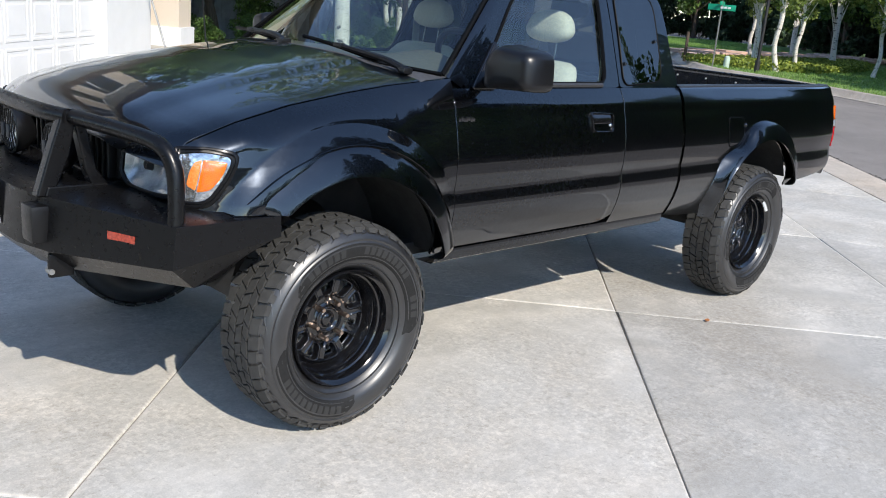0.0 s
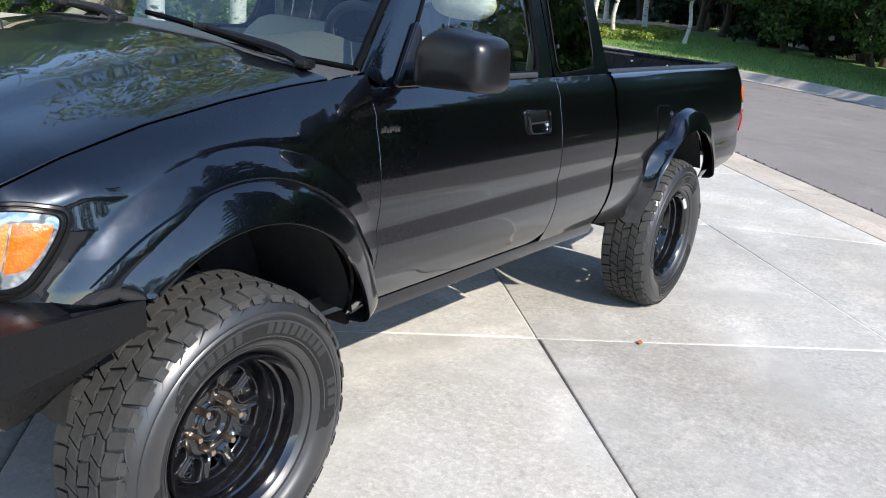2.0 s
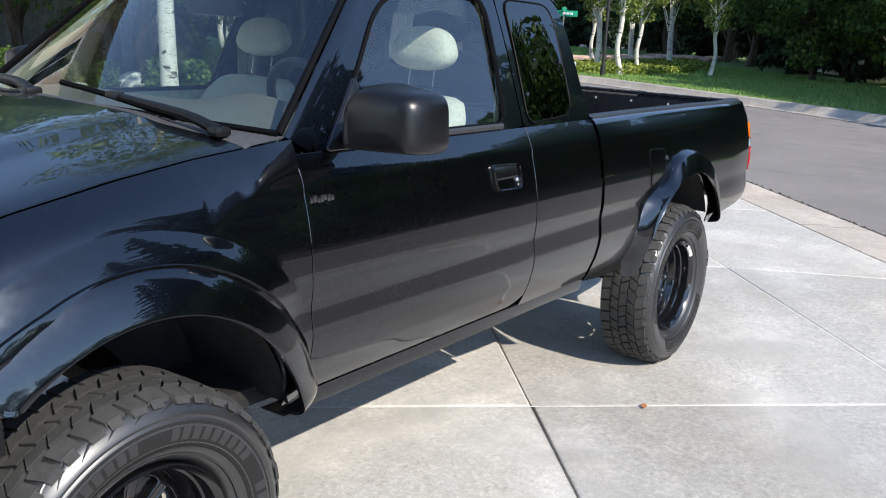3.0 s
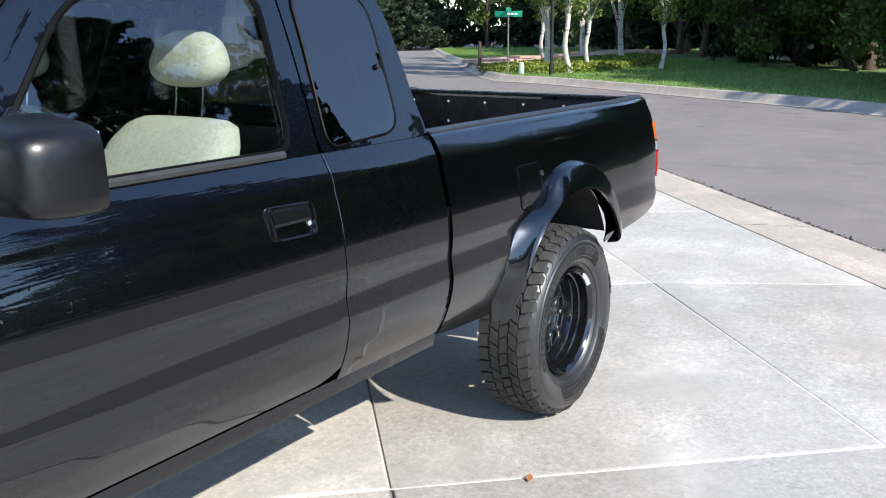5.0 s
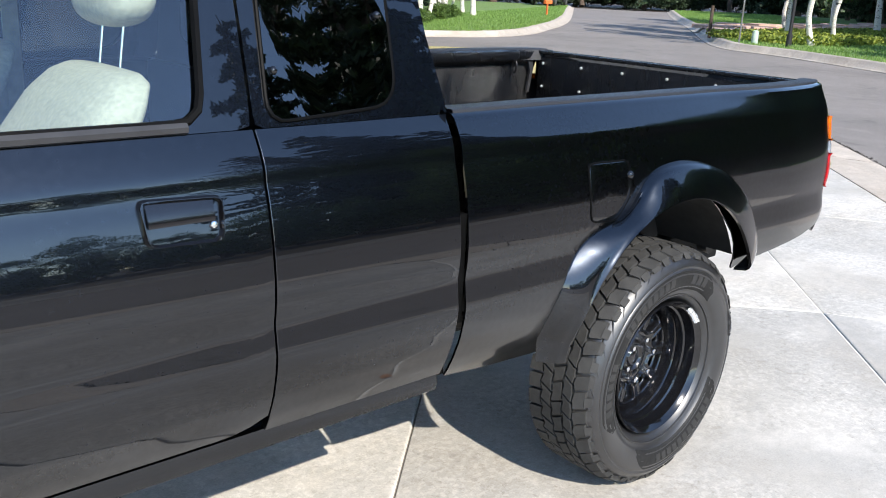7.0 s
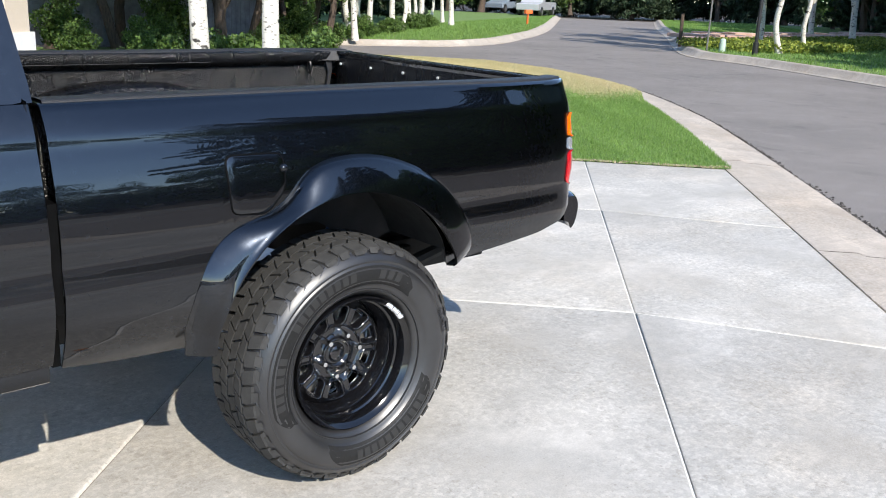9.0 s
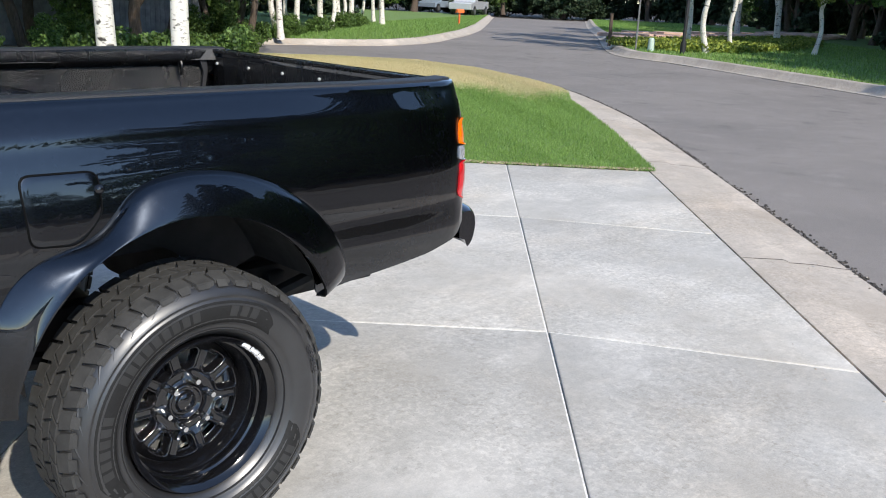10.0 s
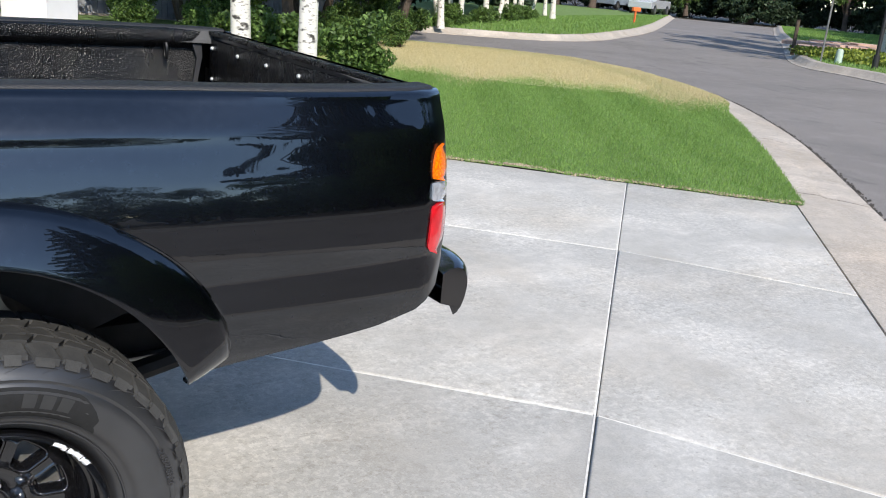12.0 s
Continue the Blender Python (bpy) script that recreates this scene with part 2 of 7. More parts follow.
MIRRORSHELL = plain("mirror_shell", (0.005, 0.005, 0.006), 0.33, bump=0.04, scale=150, specular_ior_level=0.45)
LETTER = plain("raised_rubber_letters", (0.020, 0.020, 0.020), 0.55)
MATTBAND = plain("matt_sidewall_rubber", (0.011, 0.011, 0.011), 0.62, scale=90, bump=0.2, specular_ior_level=0.3)
# Mortar of the cross joints, also the painted sunlit lip of one long groove.
MORTAR_LIT_LIP = plain("pale_mortar_lit_lip", (0.70, 0.67, 0.61), 0.9, vary=0.2, scale=25)
RIMBLACK = plain("gloss_black_rim", (0.005, 0.005, 0.006), 0.14, coat_weight=0.6, coat_roughness=0.06)
CHROME = plain("chrome", (0.72, 0.72, 0.72), 0.12, 1.0, vary=0.05)
COWL = plain("sun_faded_cowl", (0.055, 0.055, 0.058), 0.6, scale=60)
ZINC = plain("zinc_bolt", (0.62, 0.62, 0.60), 0.35, 0.5, vary=0.1)
BRONZE = plain("rusty_chrome", (0.50, 0.38, 0.30), 0.3, 1.0, vary=0.3)
UNDER = plain("underbody", (0.010, 0.0095, 0.009), 0.8)
BADGE = plain("dark_chrome", (0.10, 0.10, 0.105), 0.25, 0.9)
BLUESHOCK = plain("blue_shock_body", (0.03, 0.10, 0.30), 0.35)
STEEL = plain("grey_steel", (0.30, 0.30, 0.29), 0.5, 0.8)
SEAL = plain("rubber_seal", (0.003, 0.003, 0.003), 0.45, specular_ior_level=0.08)
TRIMGREY = plain("weathered_trim", (0.028, 0.028, 0.030), 0.5)
CLOTH = plain("cream_seat_cloth", (0.58, 0.55, 0.44), 0.9, scale=90, bump=0.4)
DASH = plain("taupe_dashboard", (0.13, 0.13, 0.11), 0.7, scale=140, bump=0.2)
CREAM = plain("cream_trim", (0.50, 0.48, 0.36), 0.7)
HEADLINER = plain("headliner", (0.20, 0.20, 0.18), 0.9)
ORANGE = faceted("amber_lens", (0.80, 0.12, 0.001), (1.0, 0.27, 0.002), 170.0, 0.0)
MARKER = plain("red_marker_lens", (0.30, 0.035, 0.015), 0.12, vary=0.4, scale=120, bump=0.3, coat_weight=0.8)
PALEAMBER = faceted("pale_amber_lens", (0.85, 0.20, 0.025), (0.90, 0.38, 0.12), 200.0, 0.0)
CORNERLENS = faceted("corner_facets", (0.40, 0.42, 0.45), (0.80, 0.82, 0.85), 60.0, 0.85)
RED = plain("red_lens", (0.50, 0.010, 0.016), 0.1, vary=0.2, coat_weight=0.8)
CLEARLENS = plain("clear_lens", (0.62, 0.64, 0.68), 0.14, 0.6, vary=0.35, scale=45, bump=0.9, coat_weight=0.8)
HEADLENS = make_reflector()
WHITE = plain("white_paint", (0.72, 0.72, 0.72), 0.6, vary=0.04, scale=3)
STUCCO = plain("cream_stucco", (0.62, 0.53, 0.43), 0.9, vary=0.08, bump=0.4, scale=60)
ROOFTILE = plain("brown_shingles", (0.14, 0.10, 0.08), 0.9, vary=0.3)
SIGNGREEN = plain("sign_green", (0.01, 0.30, 0.17), 0.4, vary=0.05)
LAMPBLACK = plain("lamp_post_black", (0.02, 0.02, 0.022), 0.5)
PALEGREEN = plain("pale_green_steel", (0.42, 0.52, 0.44), 0.6)
MAILORANGE = plain("orange_mailbox", (0.75, 0.16, 0.04), 0.5)
ROCK = plain("pink_flagstone", (0.52, 0.36, 0.29), 0.9, vary=0.3, scale=2, bump=0.6)
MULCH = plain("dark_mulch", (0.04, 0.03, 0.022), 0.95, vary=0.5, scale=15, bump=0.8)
WHITETRUCK = plain("white_car_paint", (0.42, 0.43, 0.45), 0.25, vary=0.03, coat_weight=0.8)

# ---- building helpers ----
def thing(name, label, category, place=(0, 0, 0), group="", kind=""):
    ob = new(name)
    ob.location = place
    ob.empty_display_size = 0.2
    return tagged(ob, label, category, group, kind)


def mesh_of(name, bm, material, sharp=35):
    me = bpy.data.meshes.new(name)
    bm.to_mesh(me)
    bm.free()
    for mat in material if isinstance(material, (list, tuple)) else (material,):
        me.materials.append(mat)
    me.polygons.foreach_set("use_smooth", [True] * len(me.polygons))
    me.set_sharp_from_angle(angle=radians(sharp))
    return me


def thicken(bm, t, slot=None):
    """Gives a skin its thickness, away from its normals, with clean rims."""
    bm.normal_update()
    faces, rim = list(bm.faces), [e for e in bm.edges if e.is_boundary]
    inner = {v: bm.verts.new(v.co - v.normal * t) for v in list(bm.verts)}
    for f in faces:
        bm.faces.new([inner[v] for v in reversed(f.verts)]).material_index = f.material_index if slot is None else slot
    for e in rim:
        a = e.link_loops[0].vert
        b = e.other_vert(a)
        bm.faces.new((b, a, inner[a], inner[b]))


def part(name, bm, material, parent=None, label="", sharp=35, thick=0.0, bevel=0.0, inside=None):
    if thick:
        thicken(bm, thick, 1 if inside else None)
    ob = new(name, mesh_of(name, bm, material, sharp))
    if inside:
        ob.data.materials.append(inside)
    ob.parent = parent
    if label:
        tagged(ob, label)
    if bevel:
        b = ob.modifiers.new("bevel", "BEVEL")
        b.width, b.segments, b.limit_method, b.angle_limit, b.harden_normals = bevel, 2, "ANGLE", radians(40), True
    return ob


def grid(bm, rows, wrap=False, close=False, slot=0):
    """A skin over rows of points; wrap joins each row's ends, close the last row to the first."""
    vs = [[bm.verts.new(p) for p in row] for row in rows]
    n = len(vs[0])
    for i in range(len(vs) - (0 if close else 1)):
        a, b = vs[i], vs[(i + 1) % len(vs)]
        for j in range(n - (0 if wrap else 1)):
            k = (j + 1) % n
            if len({a[j], a[k], b[k], b[j]}) == 4:
                f = bm.faces.new((a[j], a[k], b[k], b[j]))
                f.material_index = slot
    return vs


def cap(bm, ring):
    try:
        bm.faces.new(ring)
    except ValueError:
        pass


def skin(rows, flip=False, **kw):
    bm = bmesh.new()
    grid(bm, rows, **kw)
    if flip:
        bmesh.ops.reverse_faces(bm, faces=bm.faces)
    return bm


def box(bm, c, s, turn=0.0, bevel=0.0):
    m = Matrix.Translation(c) @ Matrix.Rotation(turn, 4, "Z") @ Matrix.Diagonal((*s, 1))
    vs = bmesh.ops.create_cube(bm, size=1, matrix=m)["verts"]
    if bevel:
        es = list({e for v in vs for e in v.link_edges})
        bmesh.ops.bevel(bm, geom=es, offset=bevel, segments=2, affect="EDGES", profile=0.6)
    return bm


def boxed(c, s, turn=0.0, bevel=0.0):
    return box(bmesh.new(), c, s, turn, bevel)


def tube(bm, path, radius, segs=10, caps=True):
    """A round bar along a path; radius may be a list."""
    path = [Vector(p) for p in path]
    rows = []
    side = None
    for i, p in enumerate(path):
        d = (path[min(i + 1, len(path) - 1)] - path[max(i - 1, 0)]).normalized()
        if side is None:
            side = d.orthogonal().normalized()
        side = (side - d * side.dot(d)).normalized()
        up = d.cross(side)
        r = radius[i] if isinstance(radius, (list, tuple)) else radius
        rows.append([p + (side * math.cos(a) + up * math.sin(a)) * r for a in (math.tau * k / segs for k in range(segs))])
    vs = grid(bm, rows, wrap=True)
    if caps:
        cap(bm, vs[0][::-1])
        cap(bm, vs[-1])
    return bm


def tubed(path, radius, segs=10):
    return tube(bmesh.new(), path, radius, segs)


def prism(bm, pts, move):
    """A solid from a flat polygon swept by the vector move."""
    move = Vector(move)
    a = [bm.verts.new(p) for p in pts]
    b = [bm.verts.new(Vector(p) + move) for p in pts]
    bm.faces.new(a[::-1])
    bm.faces.new(b)
    for i in range(len(a)):
        j = (i + 1) % len(a)
        bm.faces.new((a[i], a[j], b[j], b[i]))
    bmesh.ops.recalc_face_normals(bm, faces=bm.faces)
    return bm


def lathe(bm, profile, segs, centre=(0, 0, 0)):
    """Turns (radius, y) pairs round the y axis."""
    c = Vector(centre)
    rows = [[c + Vector((r * math.sin(a), y, r * math.cos(a))) for r, y in profile] for a in (math.tau * k / segs for k in range(segs))]
    grid(bm, rows, close=True)
    return bm


def smoothed(points, n):
    """n points along a Catmull-Rom curve through the given ones, evenly in length."""
    p = [Vector(q) for q in points]
    p = [2 * p[0] - p[1]] + p + [2 * p[-1] - p[-2]]
    dense = []
    for i in range(1, len(p) - 2):
        for k in range(12):
            t = k / 12
            dense.append(0.5 * ((2 * p[i]) + (p[i + 1] - p[i - 1]) * t + (2 * p[i - 1] - 5 * p[i] + 4 * p[i + 1] - p[i + 2]) * t * t + (3 * p[i] - p[i - 1] - 3 * p[i + 1] + p[i + 2]) * t**3))
    dense.append(p[-2])
    run = [0.0]
    for a, b in zip(dense, dense[1:]):
        run.append(run[-1] + (b - a).length)
    out = []
    for k in range(n):
        s = run[-1] * k / (n - 1)
        i = max(0, min(len(run) - 2, int(np.searchsorted(run, s)) - 1))
        f = (s - run[i]) / max(run[i + 1] - run[i], 1e-9)
        out.append(dense[i].lerp(dense[i + 1], f))
    return out


def along(x, table):
    return float(np.interp(x, [a for a, _ in table], [b for _, b in table]))


def rounded(poly, radii, n=6):
    """A closed flat polygon (pairs) with rounded corners, as pairs."""
    out = []
    for i, p in enumerate(poly):
        p, a, b = Vector(p), Vector(poly[i - 1]), Vector(poly[(i + 1) % len(poly)])
        r = radii[i] if isinstance(radii, (list, tuple)) else radii
        da, db = (a - p).normalized(), (b - p).normalized()
        s, e = p + da * r, p + db * r
        for k in range(n):
            t = k / (n - 1)
            out.append(tuple(s * (1 - t) ** 2 + p * 2 * t * (1 - t) + e * t * t))
    return out


def reloop(loop, n):
    """The closed loop as n points evenly spread, from its first point."""
    p = [Vector(q) for q in loop] + [Vector(loop[0])]
    run = np.cumsum([0.0] + [(b - a).length for a, b in zip(p, p[1:])])
    out = []
    for s in np.linspace(0, run[-1], n, endpoint=False):
        i = min(len(p) - 2, int(np.searchsorted(run, s, side="right")) - 1)
        out.append(p[i].lerp(p[i + 1], (s - run[i]) / max(run[i + 1] - run[i], 1e-9)))
    return out

# ---- the site ----
# Driveway axes: U runs along the street, N from the house towards the street.
U, N = Vector((0.7245, 0.6893, 0)), Vector((0.6893, -0.7245, 0))
J0 = Vector((2.14, 0.17, 0))


def at(u, n, z=0.0):
    return J0 + U * u + N * n + Vector((0, 0, z))




def sheet(name, loops, z, material, label, category, kind="structure"):
    """Flat ground pieces given by outlines in street axes."""
    bm = bmesh.new()
    for loop in loops:
        cap(bm, [bm.verts.new(at(u, n, z)) for u, n in loop])
    bmesh.ops.recalc_face_normals(bm, faces=bm.faces)
    for f in bm.faces:
        if f.normal.z < 0:
            f.normal_flip()
    bmesh.ops.triangulate(bm, faces=bm.faces)
    return tagged(part(name, bm, material), label, category, kind=kind)


NEAR_EDGE = [(-60, 4.03), (-20, 4.03), (-6, 4.03), (0, 4.03), (3, 4.03), (6.5, 4.03), (9.5, 4.02), (11.7, 3.93), (14.6, 3.55), (16.6, 3.0), (18.8, 2.0), (20.6, 0.5), (21.0, -1.6), (20.6, -4.0), (19.2, -8.0), (17.5, -14.0)]
SIDE_EDGE = [(21.5, -14.5), (23.2, -8.0), (24.6, -4.0), (26.6, -1.0), (29.5, 0.4), (34.0, 1.2), (39.0, 1.9), (48.0, 2.6), (75.0, 4.0)]
FAR_EDGE = [(-60, 11.2), (-25, 11.2), (-8, 11.1), (0, 11.0), (5, 11.0), (10, 11.1), (12, 10.95), (13.5, 10.7), (15.4, 10.3), (18.4, 9.4), (20.5, 8.75), (22.7, 8.1), (25.0, 7.3), (26.3, 6.5), (28.2, 6.3), (31.0, 6.5), (36.0, 7.1), (42.0, 7.8), (56.0, 9.2), (75.0, 11.5)]

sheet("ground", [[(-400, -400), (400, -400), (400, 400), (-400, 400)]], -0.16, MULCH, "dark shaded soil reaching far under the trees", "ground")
edge_rng = random.Random(4)
RAGGED = [(p.x, p.y + edge_rng.uniform(-0.03, 0.025)) for p in smoothed([(u, n, 0) for u, n in NEAR_EDGE], 560)]
sheet("road", [RAGGED + SIDE_EDGE + FAR_EDGE[::-1]], -0.06, ASPHALT, "worn grey asphalt street curving away between kerbs", "road")


def strip(name, line, offset, z0, z1, width, material, label):
    """A kerb along a line: a raised solid strip with a rounded road edge."""
    pts = smoothed([(u, n, 0) for u, n in line], 140)
    rows = []
    for i, p in enumerate(pts):
        d = (pts[min(i + 1, 139)] - pts[max(i - 1, 0)]).normalized()
        o = Vector((-d.y, d.x, 0)) * offset
        sec = [(0.0, z0 - 0.2), (0.0, z0 + 0.01), (0.35, z0 + 0.035), (0.55, z1 - 0.02), (0.62, z1), (1.0, z1), (1.0, z0 - 0.2)]
        rows.append([at(p.x + o.x * s * width, p.y + o.y * s * width, z) for s, z in sec])
    return tagged(part(name, skin(rows, flip=offset < 0), material, sharp=50), label, "kerb", kind="structure")


strip("kerb_lawn", NEAR_EDGE, -1, -0.058, 0.0, 0.70, KERB, "pale concrete kerb and gutter beside the lawn")
strip("kerb_side", SIDE_EDGE, -1, -0.055, 0.10, 0.6, KERB, "pale concrete kerb across the side street")
strip("kerb_far", FAR_EDGE, 1, -0.055, 0.14, 0.55, KERB, "grey concrete kerb across the street")
for u in (-3.5, 0.2, 3.9, 7.4, 10.6):
    sec = [(4.03, -0.046), (3.785, -0.0215), (3.645, -0.0185), (3.596, 0.0015), (3.335, 0.0015)]
    bm = skin([[at(u + du, n, z) for n, z in sec] for du in (-0.005, 0.005)])
    tagged(part("kerb_joint", bm, MULCH), "dark cross joint in the gutter", "joint", kind="structure")


def crumbs(name, spots, size, seed, material, label, category):
    """Many small broken stones as one mesh."""
    rng = random.Random(seed)
    verts, faces = [], []
    for p in spots:
        s = size * rng.uniform(0.4, 1.4)
        a0 = rng.uniform(0, math.tau)
        k = len(verts)
        ring = [(p[0] + s * rng.uniform(0.6, 1.1) * math.cos(a0 + math.tau * i / 5), p[1] + s * rng.uniform(0.6, 1.1) * math.sin(a0 + math.tau * i / 5)) for i in range(5)]
        verts += [(x, y, p[2] - s * 0.3) for x, y in ring] + [(p[0] + (x - p[0]) * 0.6, p[1] + (y - p[1]) * 0.6, p[2] + s * 0.45) for x, y in ring]
        faces += [tuple(range(k + 5, k + 10))] + [(k + i, k + (i + 1) % 5, k + 5 + (i + 1) % 5, k + 5 + i) for i in range(5)]
    me = bpy.data.meshes.new(name)
    me.from_pydata(verts, [], faces)
    me.materials.append(material)
    return tagged(new(name, me), label, category, kind="stuff")


def grit_material(name, a, b):
    m = Nodes(name, a, 0.95)
    m.colour(m.ramp(m.island(), (0.0, a), (1.0, b)))
    return m.mat


cr = random.Random(14)
spots = []
for p in smoothed([(u, n, 0) for u, n in NEAR_EDGE[2:12]], 1500):
    if cr.random() < 0.75 + 0.35 * math.sin(p.x * 2.1) * math.sin(p.x * 0.7):
        for k in range(4):
            spots.append(at(p.x + cr.uniform(-0.05, 0.05), p.y + cr.gauss(0.0, 0.028), -0.054))
crumbs("asphalt_crumbs", spots, 0.013, 15, grit_material("asphalt_crumb", (0.025, 0.022, 0.02), (0.09, 0.08, 0.07)), "dark crumbling asphalt along the gutter's edge", "rubble")
spots = [at(cr.uniform(-6, 6.9), 3.37 + abs(cr.gauss(0, 0.07)) - 0.035, -0.006) for k in range(6500)]
spots += [at(cr.uniform(-4, 6.5), 3.1 + abs(cr.gauss(0, 0.5)), 0.001) for k in range(60)]
crumbs("gutter_gravel", spots, 0.0075, 16, grit_material("gravel_bits", (0.20, 0.17, 0.14), (0.62, 0.55, 0.47)), "pale gravel crumbs where slab and gutter meet", "gravel")
spots = [at(6.865 + cr.gauss(0, 0.025) + 0.05 * max(0.0, math.sin(n * 2.3) + math.sin(n * 5.1 + 2)), n, 0.012) for n in (cr.uniform(-2, 3.36) for k in range(2600))]
crumbs("edge_soil", spots, 0.011, 17, grit_material("pale_soil_bits", (0.20, 0.15, 0.10), (0.52, 0.42, 0.30)), "bare tan soil along the lawn's edge", "soil")

# ---- the pickup ----
YC = 0.80
truck = thing("pickup_truck", "glossy black lifted pickup truck with extended cab parked on concrete", "pickup truck")
SIDE = [(0.54, 0.026), (0.575, 0.004), (0.60, -0.013), (0.64, -0.033), (0.70, -0.056), (0.75, -0.067), (0.785, -0.0715), (0.80, -0.0715), (0.860, -0.0635), (0.872, -0.063), (0.885, -0.0655), (0.92, -0.0690), (0.96, -0.0685), (1.00, -0.065), (1.04, -0.0595), (1.08, -0.052), (1.12, -0.0425), (1.15, -0.0335), (1.163, -0.030), (1.176, -0.0297), (1.19, -0.0265), (1.215, -0.015), (1.24, -0.001), (1.262, 0.013), (1.30, 0.030)]
fine_z = np.linspace(0.5, 1.32, 800)
fine_y = np.interp(fine_z, [p[0] for p in SIDE], [p[1] for p in SIDE])
kernel = np.exp(-0.5 * (np.arange(-16, 17) / 5.0) ** 2)
fine_y = np.convolve(np.pad(fine_y, 16, mode="edge"), kernel / kernel.sum(), mode="valid")
plain_y = np.interp(fine_z, [0.54, 0.61, 0.70, 0.80, 0.90, 0.96, 1.02, 1.08, 1.14, 1.20, 1.24, 1.30], [0.026, -0.018, -0.050, -0.066, -0.071, -0.070, -0.0655, -0.054, -0.038, -0.018, -0.002, 0.030])


def arch_bulge(x, z):
    """The swell of the front wing round its wheel, ending at a crease."""
    if x > 0.53 or z < 0.5:
        return 0.0
    r = math.hypot(x, z - 0.52)
    s = max(0.0, (r - 0.520) / 0.110)
    g = 1 - s ** 1.9
    g = 0.5 * (g + math.sqrt(g * g + 0.016)) if s < 2 else 0.0
    return min(1.0, (0.53 - x) / 0.16) * (0.027 + 0.009 * min(1.0, max(0.0, -x / 0.3))) * min(1.0, g)


def side_y(x, z, swell=True):
    y = float(np.interp(z, fine_z, fine_y))
    if x > 3.35 and z > 1.06:
        steep = float(np.interp(1.06, fine_z, fine_y)) + 0.22 * (z - 1.06)
        f = min(1.0, (x - 3.35) / 0.4)
        y += min(0.0, steep - y) * f * f * (3 - 2 * f)
    if x < 0.35:
        f = min(1.0, (0.35 - x) / 0.25)
        y += (float(np.interp(z, fine_z, plain_y)) - y) * f
    if swell:
        y -= arch_bulge(x, z)
    if x < -0.22:
        f = min(1.0, (-0.22 - x) / 0.20)
        y += 0.03 * f * f * (3 - 2 * f) * max(0.0, z - 0.85)
    if x < -0.36:
        y += 1.6 * (-0.36 - x) ** 2
    if x > 3.75:
        y += 0.20 * (x - 3.75) ** 2 + max(0.0, z - 1.15) * 0.1 * min(1, (x - 3.75) * 3)
    if x > 4.07:
        y += 0.034 * ((x - 4.07) / 0.09) ** 2
    if x > 2.2:
        y += 0.010 * min(1.0, (x - 2.2) * 3) * min(1.0, max(0.0, (z - 1.18) / 0.06))
    return y


def both(make, name, material, label="", parent=None, **kw):
    """The near part and its twin on the far side."""
    out = []
    for sgn in (1, -1):
        m = (lambda p: Vector(p)) if sgn == 1 else (lambda p: Vector((p[0], 2 * YC - p[1], p[2])))
        bm = make(m)
        bm.normal_update()
        if sum(f.normal.y * f.calc_area() for f in bm.faces) * sgn > 0:
            bmesh.ops.reverse_faces(bm, faces=bm.faces)
        out.append(part(name, bm, material, parent or truck, label, **kw))
    return out


def arch_z(x, cx, cz, r):
    d = abs(x - cx)
    return cz + math.sqrt(r * r - d * d) if d < r else 0.0


def columns(x0, x1, n, low, high, k=56, dense=()):
    xs = sorted(set(list(np.linspace(x0, x1, n)) + [x for x in dense if x0 < x < x1]))
    return [[(x, side_y(x, z), z) for z in np.linspace(low(x), high(x), k)] for x in xs]


ARCH_F, ARCH_R, ARCH_RAD = (0.0, 0.52), (3.04, 0.52), 0.47
edges = [c + s * ARCH_RAD * f for c in (0.0, 3.04) for s in (-1, 1) for f in (0.999, 0.995, 0.985, 0.97, 0.95, 0.9)] + [3.04 - 0.4234 * f for f in (1.003, 0.999, 0.995, 0.985, 0.97, 0.95, 0.92, 0.88)]

SEAM = [(-0.60, 0.055, 1.075), (-0.55, 0.030, 1.105), (-0.42, 0.030, 1.150), (-0.20, 0.045, 1.200), (0.05, 0.055, 1.240), (0.25, 0.050, 1.268), (0.40, 0.035, 1.285), (0.53, 0.015, 1.300)]


def seam(x):
    return along(x, [(a, b) for a, b, _ in SEAM]), along(x, [(a, c) for a, _, c in SEAM])


def fender(m, x0=-0.625, x1=0.5285):
    rows = []
    for x in sorted(set(list(np.linspace(x0, x1, 100)) + [e for e in edges if x0 < e < x1])):
        ya, za = seam(x)
        low = max(0.60 if x > 0 else 0.845, arch_z(x, *ARCH_F, ARCH_RAD))
        f = max(0.0, min(1.0, (0.48 - x) / 0.40))
        crease = 0.52 + math.sqrt(max(0.0, 0.630 ** 2 - x * x))
        zs = max(za - 0.085 - 0.105 * f * f * (3 - 2 * f), min(crease, za - 0.062) if abs(x) < 0.6 else 0.0)
        g = max(0.0, min(1.0, (-0.26 - x) / 0.16))
        g = g * g * (3 - 2 * g)
        zs += (za - 0.075 - zs) * g
        low = min(low, zs - 0.02)
        ys = side_y(x, zs, False)
        col = []
        for z in np.linspace(low, za, 110):
            t = max(0.0, (z - zs) / (za - zs))
            y = side_y(x, z, False) if z <= zs else ys + (ya - ys) * t ** (1.55 + 0.45 * g)
            col.append((x, y - arch_bulge(x, z), z))
        rows.append([m(p) for p in col])
    return skin(rows)


both(fender, "front_fender", PAINT, thick=0.012, bevel=0.002)


